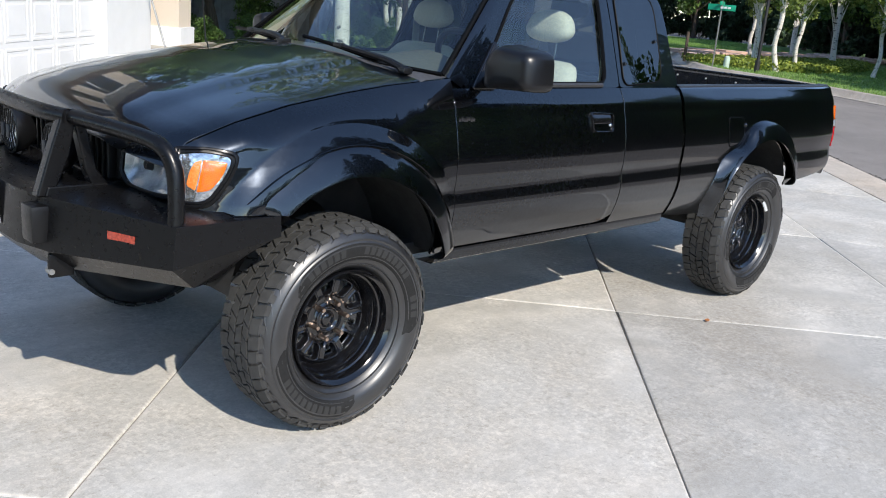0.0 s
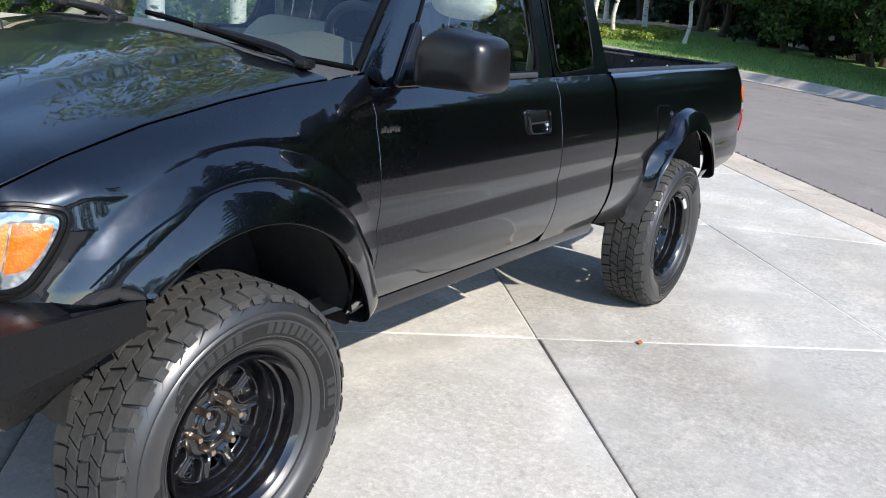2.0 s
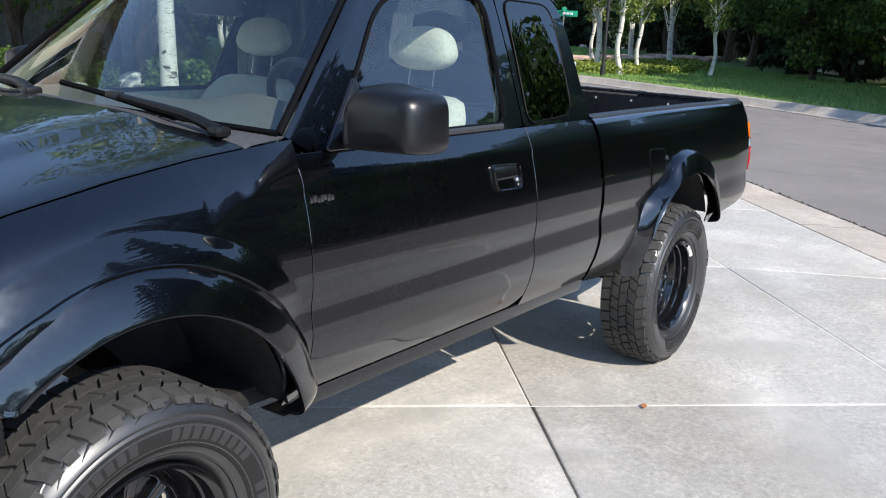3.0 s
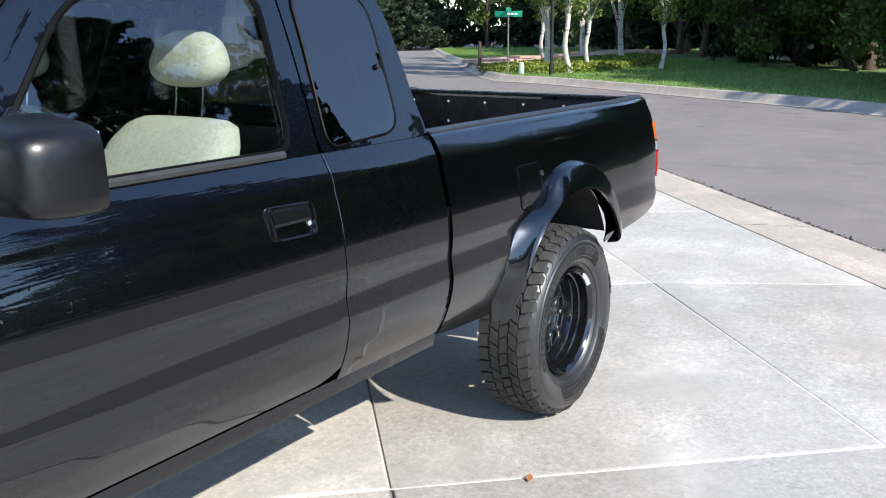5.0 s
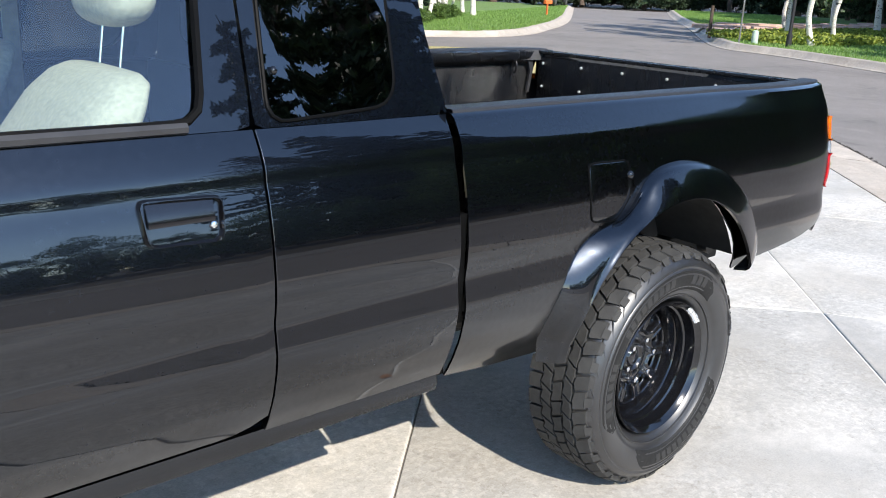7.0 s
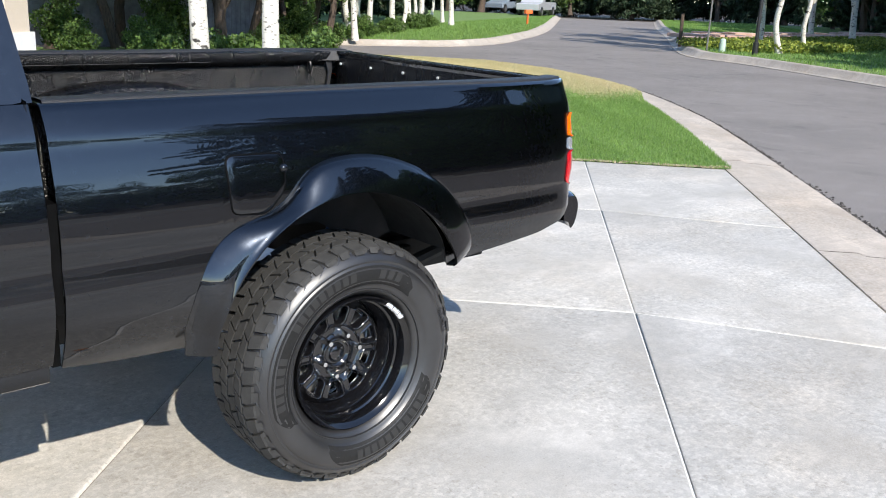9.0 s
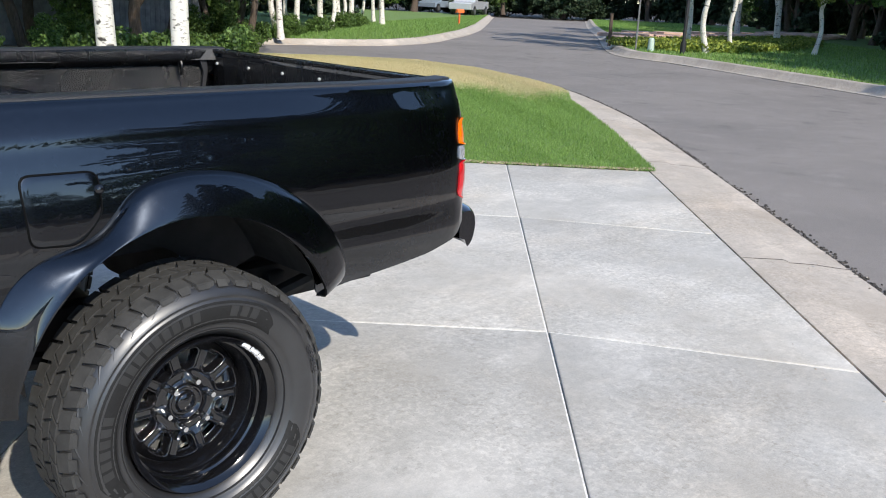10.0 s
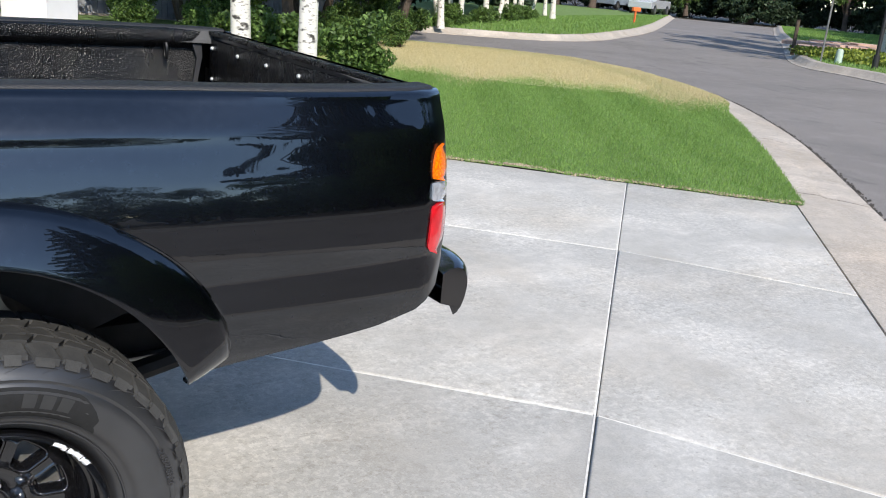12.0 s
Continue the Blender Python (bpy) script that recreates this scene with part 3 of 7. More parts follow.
def wing(x, z, out=0.0):
    """A point on the front corner of the wing round the corner lamp."""
    def depth(x, z):
        ya, za = seam(x)
        zs = za - 0.075
        y = side_y(x, min(z, zs), False)
        return y + (ya - y) * max(0.0, (z - zs) / (za - zs)) ** 2 - arch_bulge(x, z)
    y = depth(x, z)
    n = Vector(((depth(x + 0.004, z) - y) / 0.004, -1.0, (depth(x, z + 0.004) - y) / 0.004)).normalized()
    return Vector((x, y, z)) + n * out


def door_skin(m):
    low = lambda x: 0.615 + (0.03 * max(0, (x - 1.56) / 0.1) ** 2 if x > 1.56 else 0)
    return skin([[m(p) for p in col] for col in columns(0.532, 1.6655, 30, low, lambda x: 1.262, 60)])


doors = both(door_skin, "door", PAINT, thick=0.02, bevel=0.0025)


def cab_side(m):
    return skin([[m(p) for p in col] for col in columns(1.6695, 2.180, 14, lambda x: 0.60, lambda x: 1.262, 60)])


both(cab_side, "cab_quarter_panel", PAINT, thick=0.02, bevel=0.0025)


def bed_low(x):
    z = along(x, [(2.2, 0.585), (2.35, 0.565), (2.6, 0.548), (3.4, 0.64), (3.6, 0.672), (3.95, 0.708), (4.08, 0.737), (4.14, 0.80), (4.165, 0.87)])
    return max(z, arch_z(3.04 + (x - 3.04) * (1.11 if x < 3.04 else 1.0), *ARCH_R, ARCH_RAD))


def bed_skin(m):
    rows = columns(2.204, 4.158, 64, bed_low, lambda x: 1.250, 60, edges)
    for col in rows:
        x, y, z = col[-1]
        col += [(x, y + 0.010, z + 0.008), (x, y + 0.022, z + 0.011), (x, y + 0.085, z + 0.011), (x, y + 0.09, z - 0.01)]
    return skin([[m(p) for p in col] for col in rows])


both(bed_skin, "bed_side", PAINT, thick=0.006, bevel=0.002)
# Black boxes added between cab and bed, blocking sunlit ground and keeping the gap dark.
part("bed_front_panel", box(boxed((2.193, YC, 0.64), (0.022, 1.60, 0.10)), (2.193, YC, 0.89), (0.022, 1.714, 0.28)), SEAL, truck)


def backing(m):
    return skin([[m((x, side_y(1.0, z) + 0.035, z)) for z in np.linspace(0.64, 1.24, 8)] for x in (0.48, 1.2, 2.0, 2.16)])


both(backing, "inner_body", SEAL)


def rocker(m):
    return skin([[m((x, y, z)) for y, z in ((0.10, 0.545), (0.004, 0.548), (-0.010, 0.558), (-0.015, 0.582), (-0.011, 0.605), (0.0, 0.611), (0.05, 0.612))] for x in np.linspace(0.50, 2.17, 6)])


both(rocker, "rocker_panel", PAINT)


def flare(cx, cz, a0, a1, reach, tuck=0.0):
    def make(m):
        rows = []
        for a in np.linspace(a0, a1, 120):
            r_in = ARCH_RAD - 0.015 - tuck * max(0.0, (-a - 0.75) / 0.7) ** 1.5
            r_out = r_in + reach(a)
            w = r_out - r_in
            sec = []
            end = 0.12 + 0.88 * math.sqrt(max(0.0, 1 - max(0.0, (a - a1 + 0.10) / 0.10) ** 2))
            slope = max(0.0, min(1.0, (-a - 0.40) / 0.40))
            root = side_y(cx + r_out * math.sin(a), min(1.2, max(0.62, cz + r_out * math.cos(a))))
            for f, y in ((1.0, root + 0.004), (0.99, root - 0.010), (0.96, root * 0.4 - 0.050), (0.92, -0.086), (0.82, -0.0955), (0.70, -0.103), (0.55, -0.111), (0.40, -0.1185), (0.26, -0.1245), (0.13, -0.1295), (0.04, -0.1325), (0.0, -0.133), (0.0, -0.122)):
                r = r_in + w * f
                y = min(y, root + 0.004)
                if tuck and 0.05 < f < 1.0:
                    y += slope * (root * f ** 1.8 - 0.124 * (1 - f ** 1.8) - y)
                y = root + (y - root) * end * (0.40 + 0.60 * min(1.0, (a - a0) / 0.10) ** 0.5 if not tuck else 0.45 + 0.55 * min(1.0, (a - a0) / 0.7))
                z = cz + r * math.cos(a)
                sec.append(m((cx + r * math.sin(a), y, max(z, 0.868) if cx < 1 and a < -0.4 else z)))
            rows.append(sec)
        return skin(rows, flip=True)
    return make


both(flare(*ARCH_F, radians(-48.5), radians(81), lambda a: 0.105 + 0.05 * max(0, -a - 0.4)), "front_wheel_flare", FLAREPAINT, thick=0.006, inside=UNDER)
REAR_OUT = smoothed([(-1.47, 0.508, 0), (-1.25, 0.526, 0), (-1.02, 0.543, 0), (-0.87, 0.542, 0), (-0.76, 0.530, 0), (-0.66, 0.508, 0), (-0.55, 0.486, 0), (-0.44, 0.486, 0), (-0.34, 0.506, 0), (-0.25, 0.532, 0), (-0.16, 0.547, 0), (0.0, 0.555, 0), (0.5, 0.572, 0), (0.80, 0.586, 0), (0.97, 0.590, 0), (1.12, 0.586, 0), (1.20, 0.576, 0), (1.27, 0.560, 0)], 200)
both(flare(*ARCH_R, radians(-87), radians(72), lambda a: along(a, [(p.x, p.y) for p in REAR_OUT]) - 0.455 + 0.016 * max(0.0, (-a - 0.75) / 0.7) ** 1.5, 0.016), "rear_wheel_flare", FLAREPAINT, thick=0.006, inside=UNDER)

# Hood, windscreen, roof


def hood_point(x, f):
    ya, za = seam(x)
    y = ya + 0.006 + (2 * (YC - ya) - 0.012) * f
    g = 4 * f * (1 - f)
    crown = along(x, [(-0.74, 0.02), (-0.55, 0.045), (0.0, 0.065), (0.45, 0.055)])
    nose = -0.10 * (g ** 0.6) * max(0.0, min(1.0, (-0.15 - x) / 0.45))
    bulge = 0.012 * (1 / (1 + math.exp(-(g - 0.62) * 30)))
    back = -0.105 * g * max(0.0, min(1.0, (x - 0.05) / 0.345))
    return (x + nose + back, y, za + 0.004 + crown * g ** 0.75 + bulge)


def hood_rows():
    rows = []
    for x in np.linspace(-0.575, 0.395, 30):
        rows.append([hood_point(x, f) for f in np.linspace(0, 1, 41)])
    first = rows[0]
    lip = [[(p[0] - 0.03 * k, p[1], p[2] - 0.018 * k - 0.012 * k * k) for p in first] for k in (2, 1)]
    return lip + rows


part("hood", skin(hood_rows(), flip=True), PAINT, truck, thick=0.015, bevel=0.003)


def bow(f):
    return 4 * f * (1 - f)


def screen_point(s, f, out=0.0):
    """s: 0 at the cowl to 1 at the roof; f: across."""
    x = 0.535 + 0.455 * s - (0.13 - 0.03 * s) * bow(f)
    ya = 0.035 + 0.175 * s
    y = ya + 2 * (YC - ya) * f
    z = 1.305 + 0.415 * s + 0.035 * bow(f) * s + 0.02 * bow(f) * (1 - s)
    return (x - out, y, z + out)


part("windscreen", skin([[screen_point(s, f) for f in np.linspace(0.02, 0.98, 25)] for s in np.linspace(0.0, 0.97, 9)], flip=True), SCREENGLASS, truck, "clear curved windscreen")
loop = [(0.0, f) for f in np.linspace(0.015, 0.985, 25)] + [(s, 0.985) for s in np.linspace(0.05, 0.95, 9)] + [(0.975, f) for f in np.linspace(0.985, 0.015, 25)] + [(s, 0.015) for s in np.linspace(0.95, 0.05, 9)]
bm = bmesh.new()
tube(bm, [screen_point(s, f, 0.002) for s, f in loop + loop[:1]], 0.011, 6)
part("windscreen_seal", bm, SEAL, truck)
rows = []
for k, (dx, dz) in enumerate(((0.0, -0.02), (0.0, 0.0), (0.02, 0.006), (1.0, 0.004))):
    row = []
    for f in np.linspace(0, 1, 31):
        a, b = Vector(hood_point(0.40, f)), Vector(screen_point(0.0, f))
        p = a.lerp(b, dx if dx == 1.0 else 0.0) + Vector((dx if dx < 1 else 0, 0, dz - 0.006))
        row.append(p)
    rows.append(row)
part("cowl", skin(rows), COWL, truck, "grey black plastic cowl with vents")


def gh_y(z):
    """The cab's side above the belt line."""
    return 0.012 + 0.40 * (z - 1.26) + 0.10 * max(0.0, z - 1.5) ** 1.5


def gh(x, z):
    return (x, gh_y(z), z)


ROOF_Z = 1.752


def roof_point(x, f):
    ya = 0.225
    y = ya + 2 * (YC - ya) * f
    front = max(0.0, 1.06 - x) ** 2 * 0.9
    rear = max(0.0, x - 2.05) ** 2 * 3
    return (x - 0.10 * bow(f) * (x < 1.2) * (1.2 - x) / 0.2, y, ROOF_Z - 0.012 + 0.055 * bow(f) ** 0.7 - front - rear)


rows = [[roof_point(x, f) for f in np.linspace(0, 1, 25)] for x in np.linspace(1.0, 2.17, 20)]
rows = [[(p[0], p[1], p[2]) for p in r] for r in rows]
part("roof", skin(rows, flip=True), PAINT, truck, thick=0.012)


def frame_ring(outer, inner, n=96):
    def make(m):
        bm = bmesh.new()
        o = [m(gh(*p)) for p in reloop(outer, n)]
        i = [m(gh(*p)) for p in reloop(inner, n)]
        i2 = [p + (m((0, 0.018, 0)) - m((0, 0, 0))) for p in i]
        grid(bm, [o, i, i2], wrap=True)
        return bm
    return make


DOOR_OUT = rounded([(0.595, 1.262), (1.035, 1.722), (1.698, 1.736), (1.663, 1.262)], [0.02, 0.10, 0.05, 0.02])
DOOR_WIN = rounded([(0.700, 1.280), (1.062, 1.692), (1.628, 1.704), (1.560, 1.280)], [0.03, 0.15, 0.08, 0.05])
QUARTER_OUT = rounded([(1.670, 1.262), (1.705, 1.736), (2.165, 1.730), (2.172, 1.262)], [0.02, 0.05, 0.12, 0.02])
QUARTER_WIN = rounded([(1.702, 1.270), (1.755, 1.700), (2.088, 1.693), (2.040, 1.290)], [0.05, 0.05, 0.08, 0.07])
both(frame_ring(DOOR_OUT, DOOR_WIN), "window_frame", PAINT, thick=0.015)
both(frame_ring(QUARTER_OUT, QUARTER_WIN), "quarter_frame", PAINT, thick=0.015)


def pane(loop, inset):
    def make(m):
        bm = bmesh.new()
        pts = reloop(loop, 64)
        vs = [bm.verts.new(m((p[0], gh_y(p[1]) + inset, p[1]))) for p in pts]
        f = bm.faces.new(vs[::-1])
        bmesh.ops.triangulate(bm, faces=[f])
        return bm
    return make


both(pane(DOOR_WIN, 0.012), "door_window", GLASS, "clear side window mirroring sky and trees")
both(pane(QUARTER_WIN, -0.004), "quarter_window", TINT, "dark tinted quarter window")


def loop_bar(loop, out, r):
    def make(m):
        pts = [m((p[0], gh_y(p[1]) + out, p[1])) for p in reloop(loop, 72)]
        bm = bmesh.new()
        tube(bm, pts + pts[:1], r, 6)
        return bm
    return make


both(loop_bar(DOOR_WIN, 0.002, 0.009), "window_seal", SEAL)
both(loop_bar(QUARTER_WIN, -0.003, 0.004), "quarter_seal", SEAL)


def pillar(m):
    rows = []
    for s in np.linspace(0, 1, 16):
        a = Vector(screen_point(s, 0.0)) + Vector((-0.01, 0, 0))
        b = Vector(gh(0.597 + 0.450 * s, 1.262 + 0.468 * s))
        c = a.lerp(b, 0.22)
        c.y = gh_y(c.z) - 0.002
        rows.append([m(a * (1 - t) ** 2 + c * 2 * t * (1 - t) + b * t * t) for t in np.linspace(0, 1, 10)])
    return skin(rows, flip=True)


both(pillar, "windscreen_pillar", PAINT, thick=0.02)


def roof_rail(m):
    rows = []
    for x in np.linspace(1.0, 2.17, 16):
        b = Vector(roof_point(x, 0.0))
        a = Vector(gh(x, min(1.732, b.z)))
        mid = (a + b) / 2 + Vector((0, -0.006, 0.006))
        rows.append([m(a), m(mid), m(b)])
    return skin(rows)


both(roof_rail, "roof_rail", PAINT)

# Cab back wall with its window
bm = bmesh.new()
outer = reloop([(0.02, 1.262), (0.22, 1.725), (0.8, 1.785), (1.38, 1.725), (1.58, 1.262)], 80)
inner = reloop(rounded([(0.25, 1.33), (0.33, 1.64), (1.27, 1.64), (1.35, 1.33)], 0.05), 80)
bx = lambda z: 2.172 - 0.09 * max(0, z - 1.3)
grid(bm, [[(bx(p[1]), p[0], p[1]) for p in outer], [(bx(p[1]) - 0.004, p[0], p[1]) for p in inner]], wrap=True)
part("cab_back", bm, PAINT, truck, thick=0.02)
bm = bmesh.new()
cap(bm, [bm.verts.new((bx(p[1]) - 0.01, p[0], p[1])) for p in inner])
part("rear_window", bm, TINT, truck)
part("cab_back_lower", skin([[(2.172, y, z) for y in np.linspace(0.0, 1.6, 4)] for z in (0.6, 0.9, 1.27)]), PAINT, truck)

# Bed
bm = boxed((3.17, YC, 0.83), (1.86, 0.98, 0.02))
for sy in (0.205, 1.395):
    box(bm, (2.39, sy, 0.83), (0.30, 0.21, 0.02))
    box(bm, (3.80, sy, 0.83), (0.60, 0.21, 0.02))
part("bed_floor", bm, LINER, truck)


def bed_wall(m):
    rows = []
    for x in np.linspace(2.235, 4.06, 60):
        rib = 0.014 * (0.5 + 0.5 * math.tanh(5 * math.sin(x * 17)))
        low = max(0.84, arch_z(x, 3.04, 0.53, 0.49))
        sec = [(0.105, 1.262), (0.125, 1.255), (0.13, 1.22), (0.115, 1.205), (0.085 + 0, 1.19), (0.09 + rib, 1.16), (0.09 + rib, max(0.98, low + 0.02)), (0.10 + rib, low)]
        rows.append([m((x, y, z)) for y, z in sec])
    return skin(rows)


def rail_cap(m):
    return skin([[m((x, side_y(x, 1.250) + y, z)) for y, z in ((0.016, 1.258), (0.019, 1.2655), (0.026, 1.268), (0.084, 1.268), (0.096, 1.264), (0.101, 1.252), (0.112, 1.215))] for x in np.linspace(2.215, 4.135, 24)])


both(rail_cap, "rail_cap", RAILCAP, "textured black liner over the bed rail", sharp=60)
both(bed_wall, "bed_wall_liner", LINER, "sprayed black bed liner with rough texture", sharp=60)
part("bed_front_wall", boxed((2.235, YC, 1.04), (0.03, 1.42, 0.42), bevel=0.008), LINER, truck)


def well(m):
    rows = []
    for a in np.linspace(-math.pi / 2, math.pi / 2, 20):
        rows.append([m((3.0 + 0.46 * math.sin(a), y, 0.83 + 0.315 * max(0.0, math.cos(a)) ** 0.45 - d)) for y, d in ((0.09, 0.0), (0.25, 0.004), (0.275, 0.012), (0.29, 0.035))] + [m((3.0 + 0.44 * math.sin(a), 0.30, 0.83))])
    return skin(rows)


both(well, "wheel_well", LINER)
tailgate = part("tailgate", boxed((4.125, YC, 1.03), (0.05, 1.40, 0.46), bevel=0.012), PAINT, truck)
part("tailgate_liner", boxed((4.094, YC, 1.03), (0.012, 1.34, 0.40), bevel=0.004), LINER, tailgate)
part("tailgate_cap", boxed((4.112, YC, 1.252), (0.06, 1.40, 0.016), bevel=0.006), LINER, tailgate)
for y in np.arange(0.235, 1.5, 0.24):
    for z in (1.20, 1.09):
        bm = bmesh.new()
        bmesh.ops.create_icosphere(bm, subdivisions=1, radius=0.008, matrix=Matrix.Translation((4.086, y, z)))
        part("bolt", bm, ZINC, tailgate)

bm = bmesh.new()
prism(bm, [(4.02, 1.492, 1.235), (4.06, 1.492, 1.245), (4.065, 1.492, 1.165), (4.045, 1.492, 1.06), (4.03, 1.492, 1.06), (4.045, 1.492, 1.16)], (0, -0.012, 0))
part("corner_bracket", bm, TRIMGREY, truck, "worn grey corner bracket inside the bed")
bm = bmesh.new()
tube(bm, [(3.93, 1.475 + 0.012 * math.sin(a), 1.185 + 0.028 * math.cos(a)) for a in np.linspace(0.4, 5.8, 14)], 0.006, 6)
part("tie_down", bm, PLASTIC, truck, "black tie-down hook")

# Tail lights and rear bumper


def lamp(z0, z1, low, high):
    """A bulging lens round the corner of the bed, its ends rounded off by low and high."""
    def make(m):
        rows = []
        for v in np.linspace(0, 1, 15):
            z = z0 + (z1 - z0) * v
            d = max((high - (1 - v)) / high if 1 - v < high else 0.0, (low - v) / low if v < low else 0.0)
            h = math.sqrt(max(0.0, 1 - d * d * 0.97))
            out = 0.010 * math.sqrt(max(0.0, 1 - (2 * v - 1) ** 2 * 0.98))
            xr = 4.134 + 0.014 * (z - 0.87) / 0.27
            e = lambda dx, o: m((xr - 0.012 + (dx + 0.012) * h, side_y(min(xr + dx, 4.158), z) + o - out * 0.6, z))
            b = out * 0.9
            rows.append([e(-0.056, 0.012), e(-0.054, 0.001), e(-0.042, -0.002), e(-0.014, -0.001), e(0.004 + b, 0.003), e(0.012 + b, 0.018), e(0.016 + b, 0.05), e(0.010 + b, 0.10)])
        return skin(rows, flip=True)
    return make


lights = both(lambda m: prism(bmesh.new(), [m((4.10, 0.06, 0.875)), m((4.135, 0.06, 0.875)), m((4.145, 0.06, 1.10)), m((4.10, 0.06, 1.12))], m((0, 0.08, 0)) - m((0, 0, 0))), "tail_lamp", PLASTIC)
for (z0, z1, low, high), mat, lab in (((0.872, 1.004, 0.22, 0.12), RED, "red lens"), ((1.004, 1.054, 0.12, 0.12), CLEARLENS, "clear lens"), ((1.054, 1.140, 0.10, 0.75), ORANGE, "ribbed amber lens")):
    for ob, base in zip(both(lamp(z0, z1, low, high), "lens", mat, lab), lights):
        ob.parent = base
rows = []
for q in np.linspace(-1, 1, 61):
    f = math.sin(q * math.pi / 2)
    e = abs(f) ** 14
    y = YC + f * 0.745
    x = 4.250 - 0.050 * e
    back = x - 0.05 + 0.050 * e
    drop = 0.012 * e
    rows.append([(back, y, 0.825 - drop)] + [(x + a, y, z - drop * (z > 0.78)) for a, z in ((0.020, 0.838), (0.046, 0.8395), (0.062, 0.834), (0.073, 0.824), (0.080, 0.808), (0.083, 0.785), (0.082, 0.760), (0.077, 0.735), (0.068, 0.712), (0.056, 0.698))] + [(x + 0.045, y, 0.692), (x + 0.040, y, 0.700), (x + 0.03, y, 0.72), (back, y, 0.73)])
bm = bmesh.new()
vs = grid(bm, rows)
cap(bm, vs[0])
cap(bm, vs[-1])
bmesh.ops.recalc_face_normals(bm, faces=bm.faces)
bmesh.ops.translate(bm, verts=bm.verts, vec=(0.010, 0, -0.038))
part("rear_bumper", bm, RIMBLACK, truck, "gloss black steel step bumper", sharp=60, bevel=0.006)

# Wheels: hub at the origin, outer face towards -y
TYRE = [(0.205, -0.03), (0.222, -0.060), (0.232, -0.080), (0.245, -0.093), (0.260, -0.1035), (0.2675, -0.1065), (0.271, -0.111), (0.285, -0.119), (0.305, -0.124), (0.325, -0.1245), (0.338, -0.121), (0.342, -0.117), (0.345, -0.117), (0.349, -0.1195), (0.356, -0.1165), (0.370, -0.104), (0.384, -0.088), (0.391, -0.060), (0.393, 0.03), (0.391, 0.09), (0.382, 0.118), (0.352, 0.142), (0.330, 0.150), (0.298, 0.148), (0.236, 0.110), (0.205, 0.07)]

SIDEWALL = [(0.271, -0.111), (0.285, -0.119), (0.305, -0.124), (0.325, -0.1245), (0.338, -0.121)]


def tread_mesh():
    """Interlocking blocks round the tyre: two shoulder rows and three many-sided rows between."""
    rng = random.Random(5)
    bm = bmesh.new()
    n = 44
    p = math.tau / n
    lines = [-0.095, -0.056, -0.018, 0.024, 0.066, 0.122]
    zig = [0.0, 0.0055, 0.007, 0.007, 0.0055, 0.0]
    skew = [0.16, -0.34, 0.30, -0.34, 0.16]
    offs = [0.0, 0.42, 0.05, 0.55, 0.2]

    def solid(poly, r0, r1, edge):
        mid = [sum(q[i] for q in poly) / len(poly) for i in (0, 1)]
        low, top = [], []
        for a, y in poly:
            d = 0.013 if y < edge else 0.0
            low.append(bm.verts.new(((r0 - d) * math.sin(a), y, (r0 - d) * math.cos(a))))
            a2, y2 = mid[0] + (a - mid[0]) * 0.97, mid[1] + (y - mid[1]) * 0.97
            top.append(bm.verts.new(((r1 - d) * math.sin(a2), y2, (r1 - d) * math.cos(a2))))
        bm.faces.new(top)
        for i in range(len(low)):
            j = (i + 1) % len(low)
            bm.faces.new((low[i], low[j], top[j], top[i]))

    def line(i, a):
        f = (a / p + 0.37 * i) % 1.0
        return lines[i] + zig[i] * (4 * abs(f - 0.5) - 1)

    for i in range(5):
        cuts = [(k + offs[i] + rng.uniform(-0.10, 0.10)) * p for k in range(n)]
        for k in range(n):
            a0, a1 = cuts[k], cuts[(k + 1) % n] + (math.tau if k == n - 1 else 0.0)
            g = 0.0105 if i in (0, 4) else 0.0090
            s = skew[i] * p * 0.5
            if i == 0:
                s += 0.05 * p * (k % 2)
            gap = 0.0034
            inner = lambda a: line(i, a) + gap
            outer = lambda a: line(i + 1, a) - gap
            am = (a0 + a1) / 2
            if i == 0:
                inner = lambda a: lines[0] - 0.006 * (k % 2)
            poly = [(a0 + g + s, inner(a0)), (am + s, inner(am)), (a1 - g + s, inner(a1)), (a1 - g - s, outer(a1)), (am - s, outer(am)), (a0 + g - s, outer(a0))]
            solid(poly, 0.386, 0.4025 if i in (1, 2, 3) else 0.4005, -0.09)
        if i == 0:
            for k in range(n):
                a0, a1 = cuts[k] + 0.10 * p, cuts[k] + (0.90 if k % 2 else 0.80) * p
                quad = [(0.389, -0.092), (0.372, -0.1065)]
                ring = [[Vector((r * math.sin(a), y, r * math.cos(a))) for a in (a0 + 0.02, a1)] for r, y in quad]
                out = Vector((0, -0.0022, 0))
                vs = [bm.verts.new(v) for v in (ring[0][0], ring[0][1], ring[1][1], ring[1][0])]
                ws = [bm.verts.new(v.co + out) for v in vs]
                bm.faces.new(ws)
                for q in range(4):
                    bm.faces.new((vs[q], vs[(q + 1) % 4], ws[(q + 1) % 4], ws[q]))
    bmesh.ops.recalc_face_normals(bm, faces=bm.faces)
    return bm


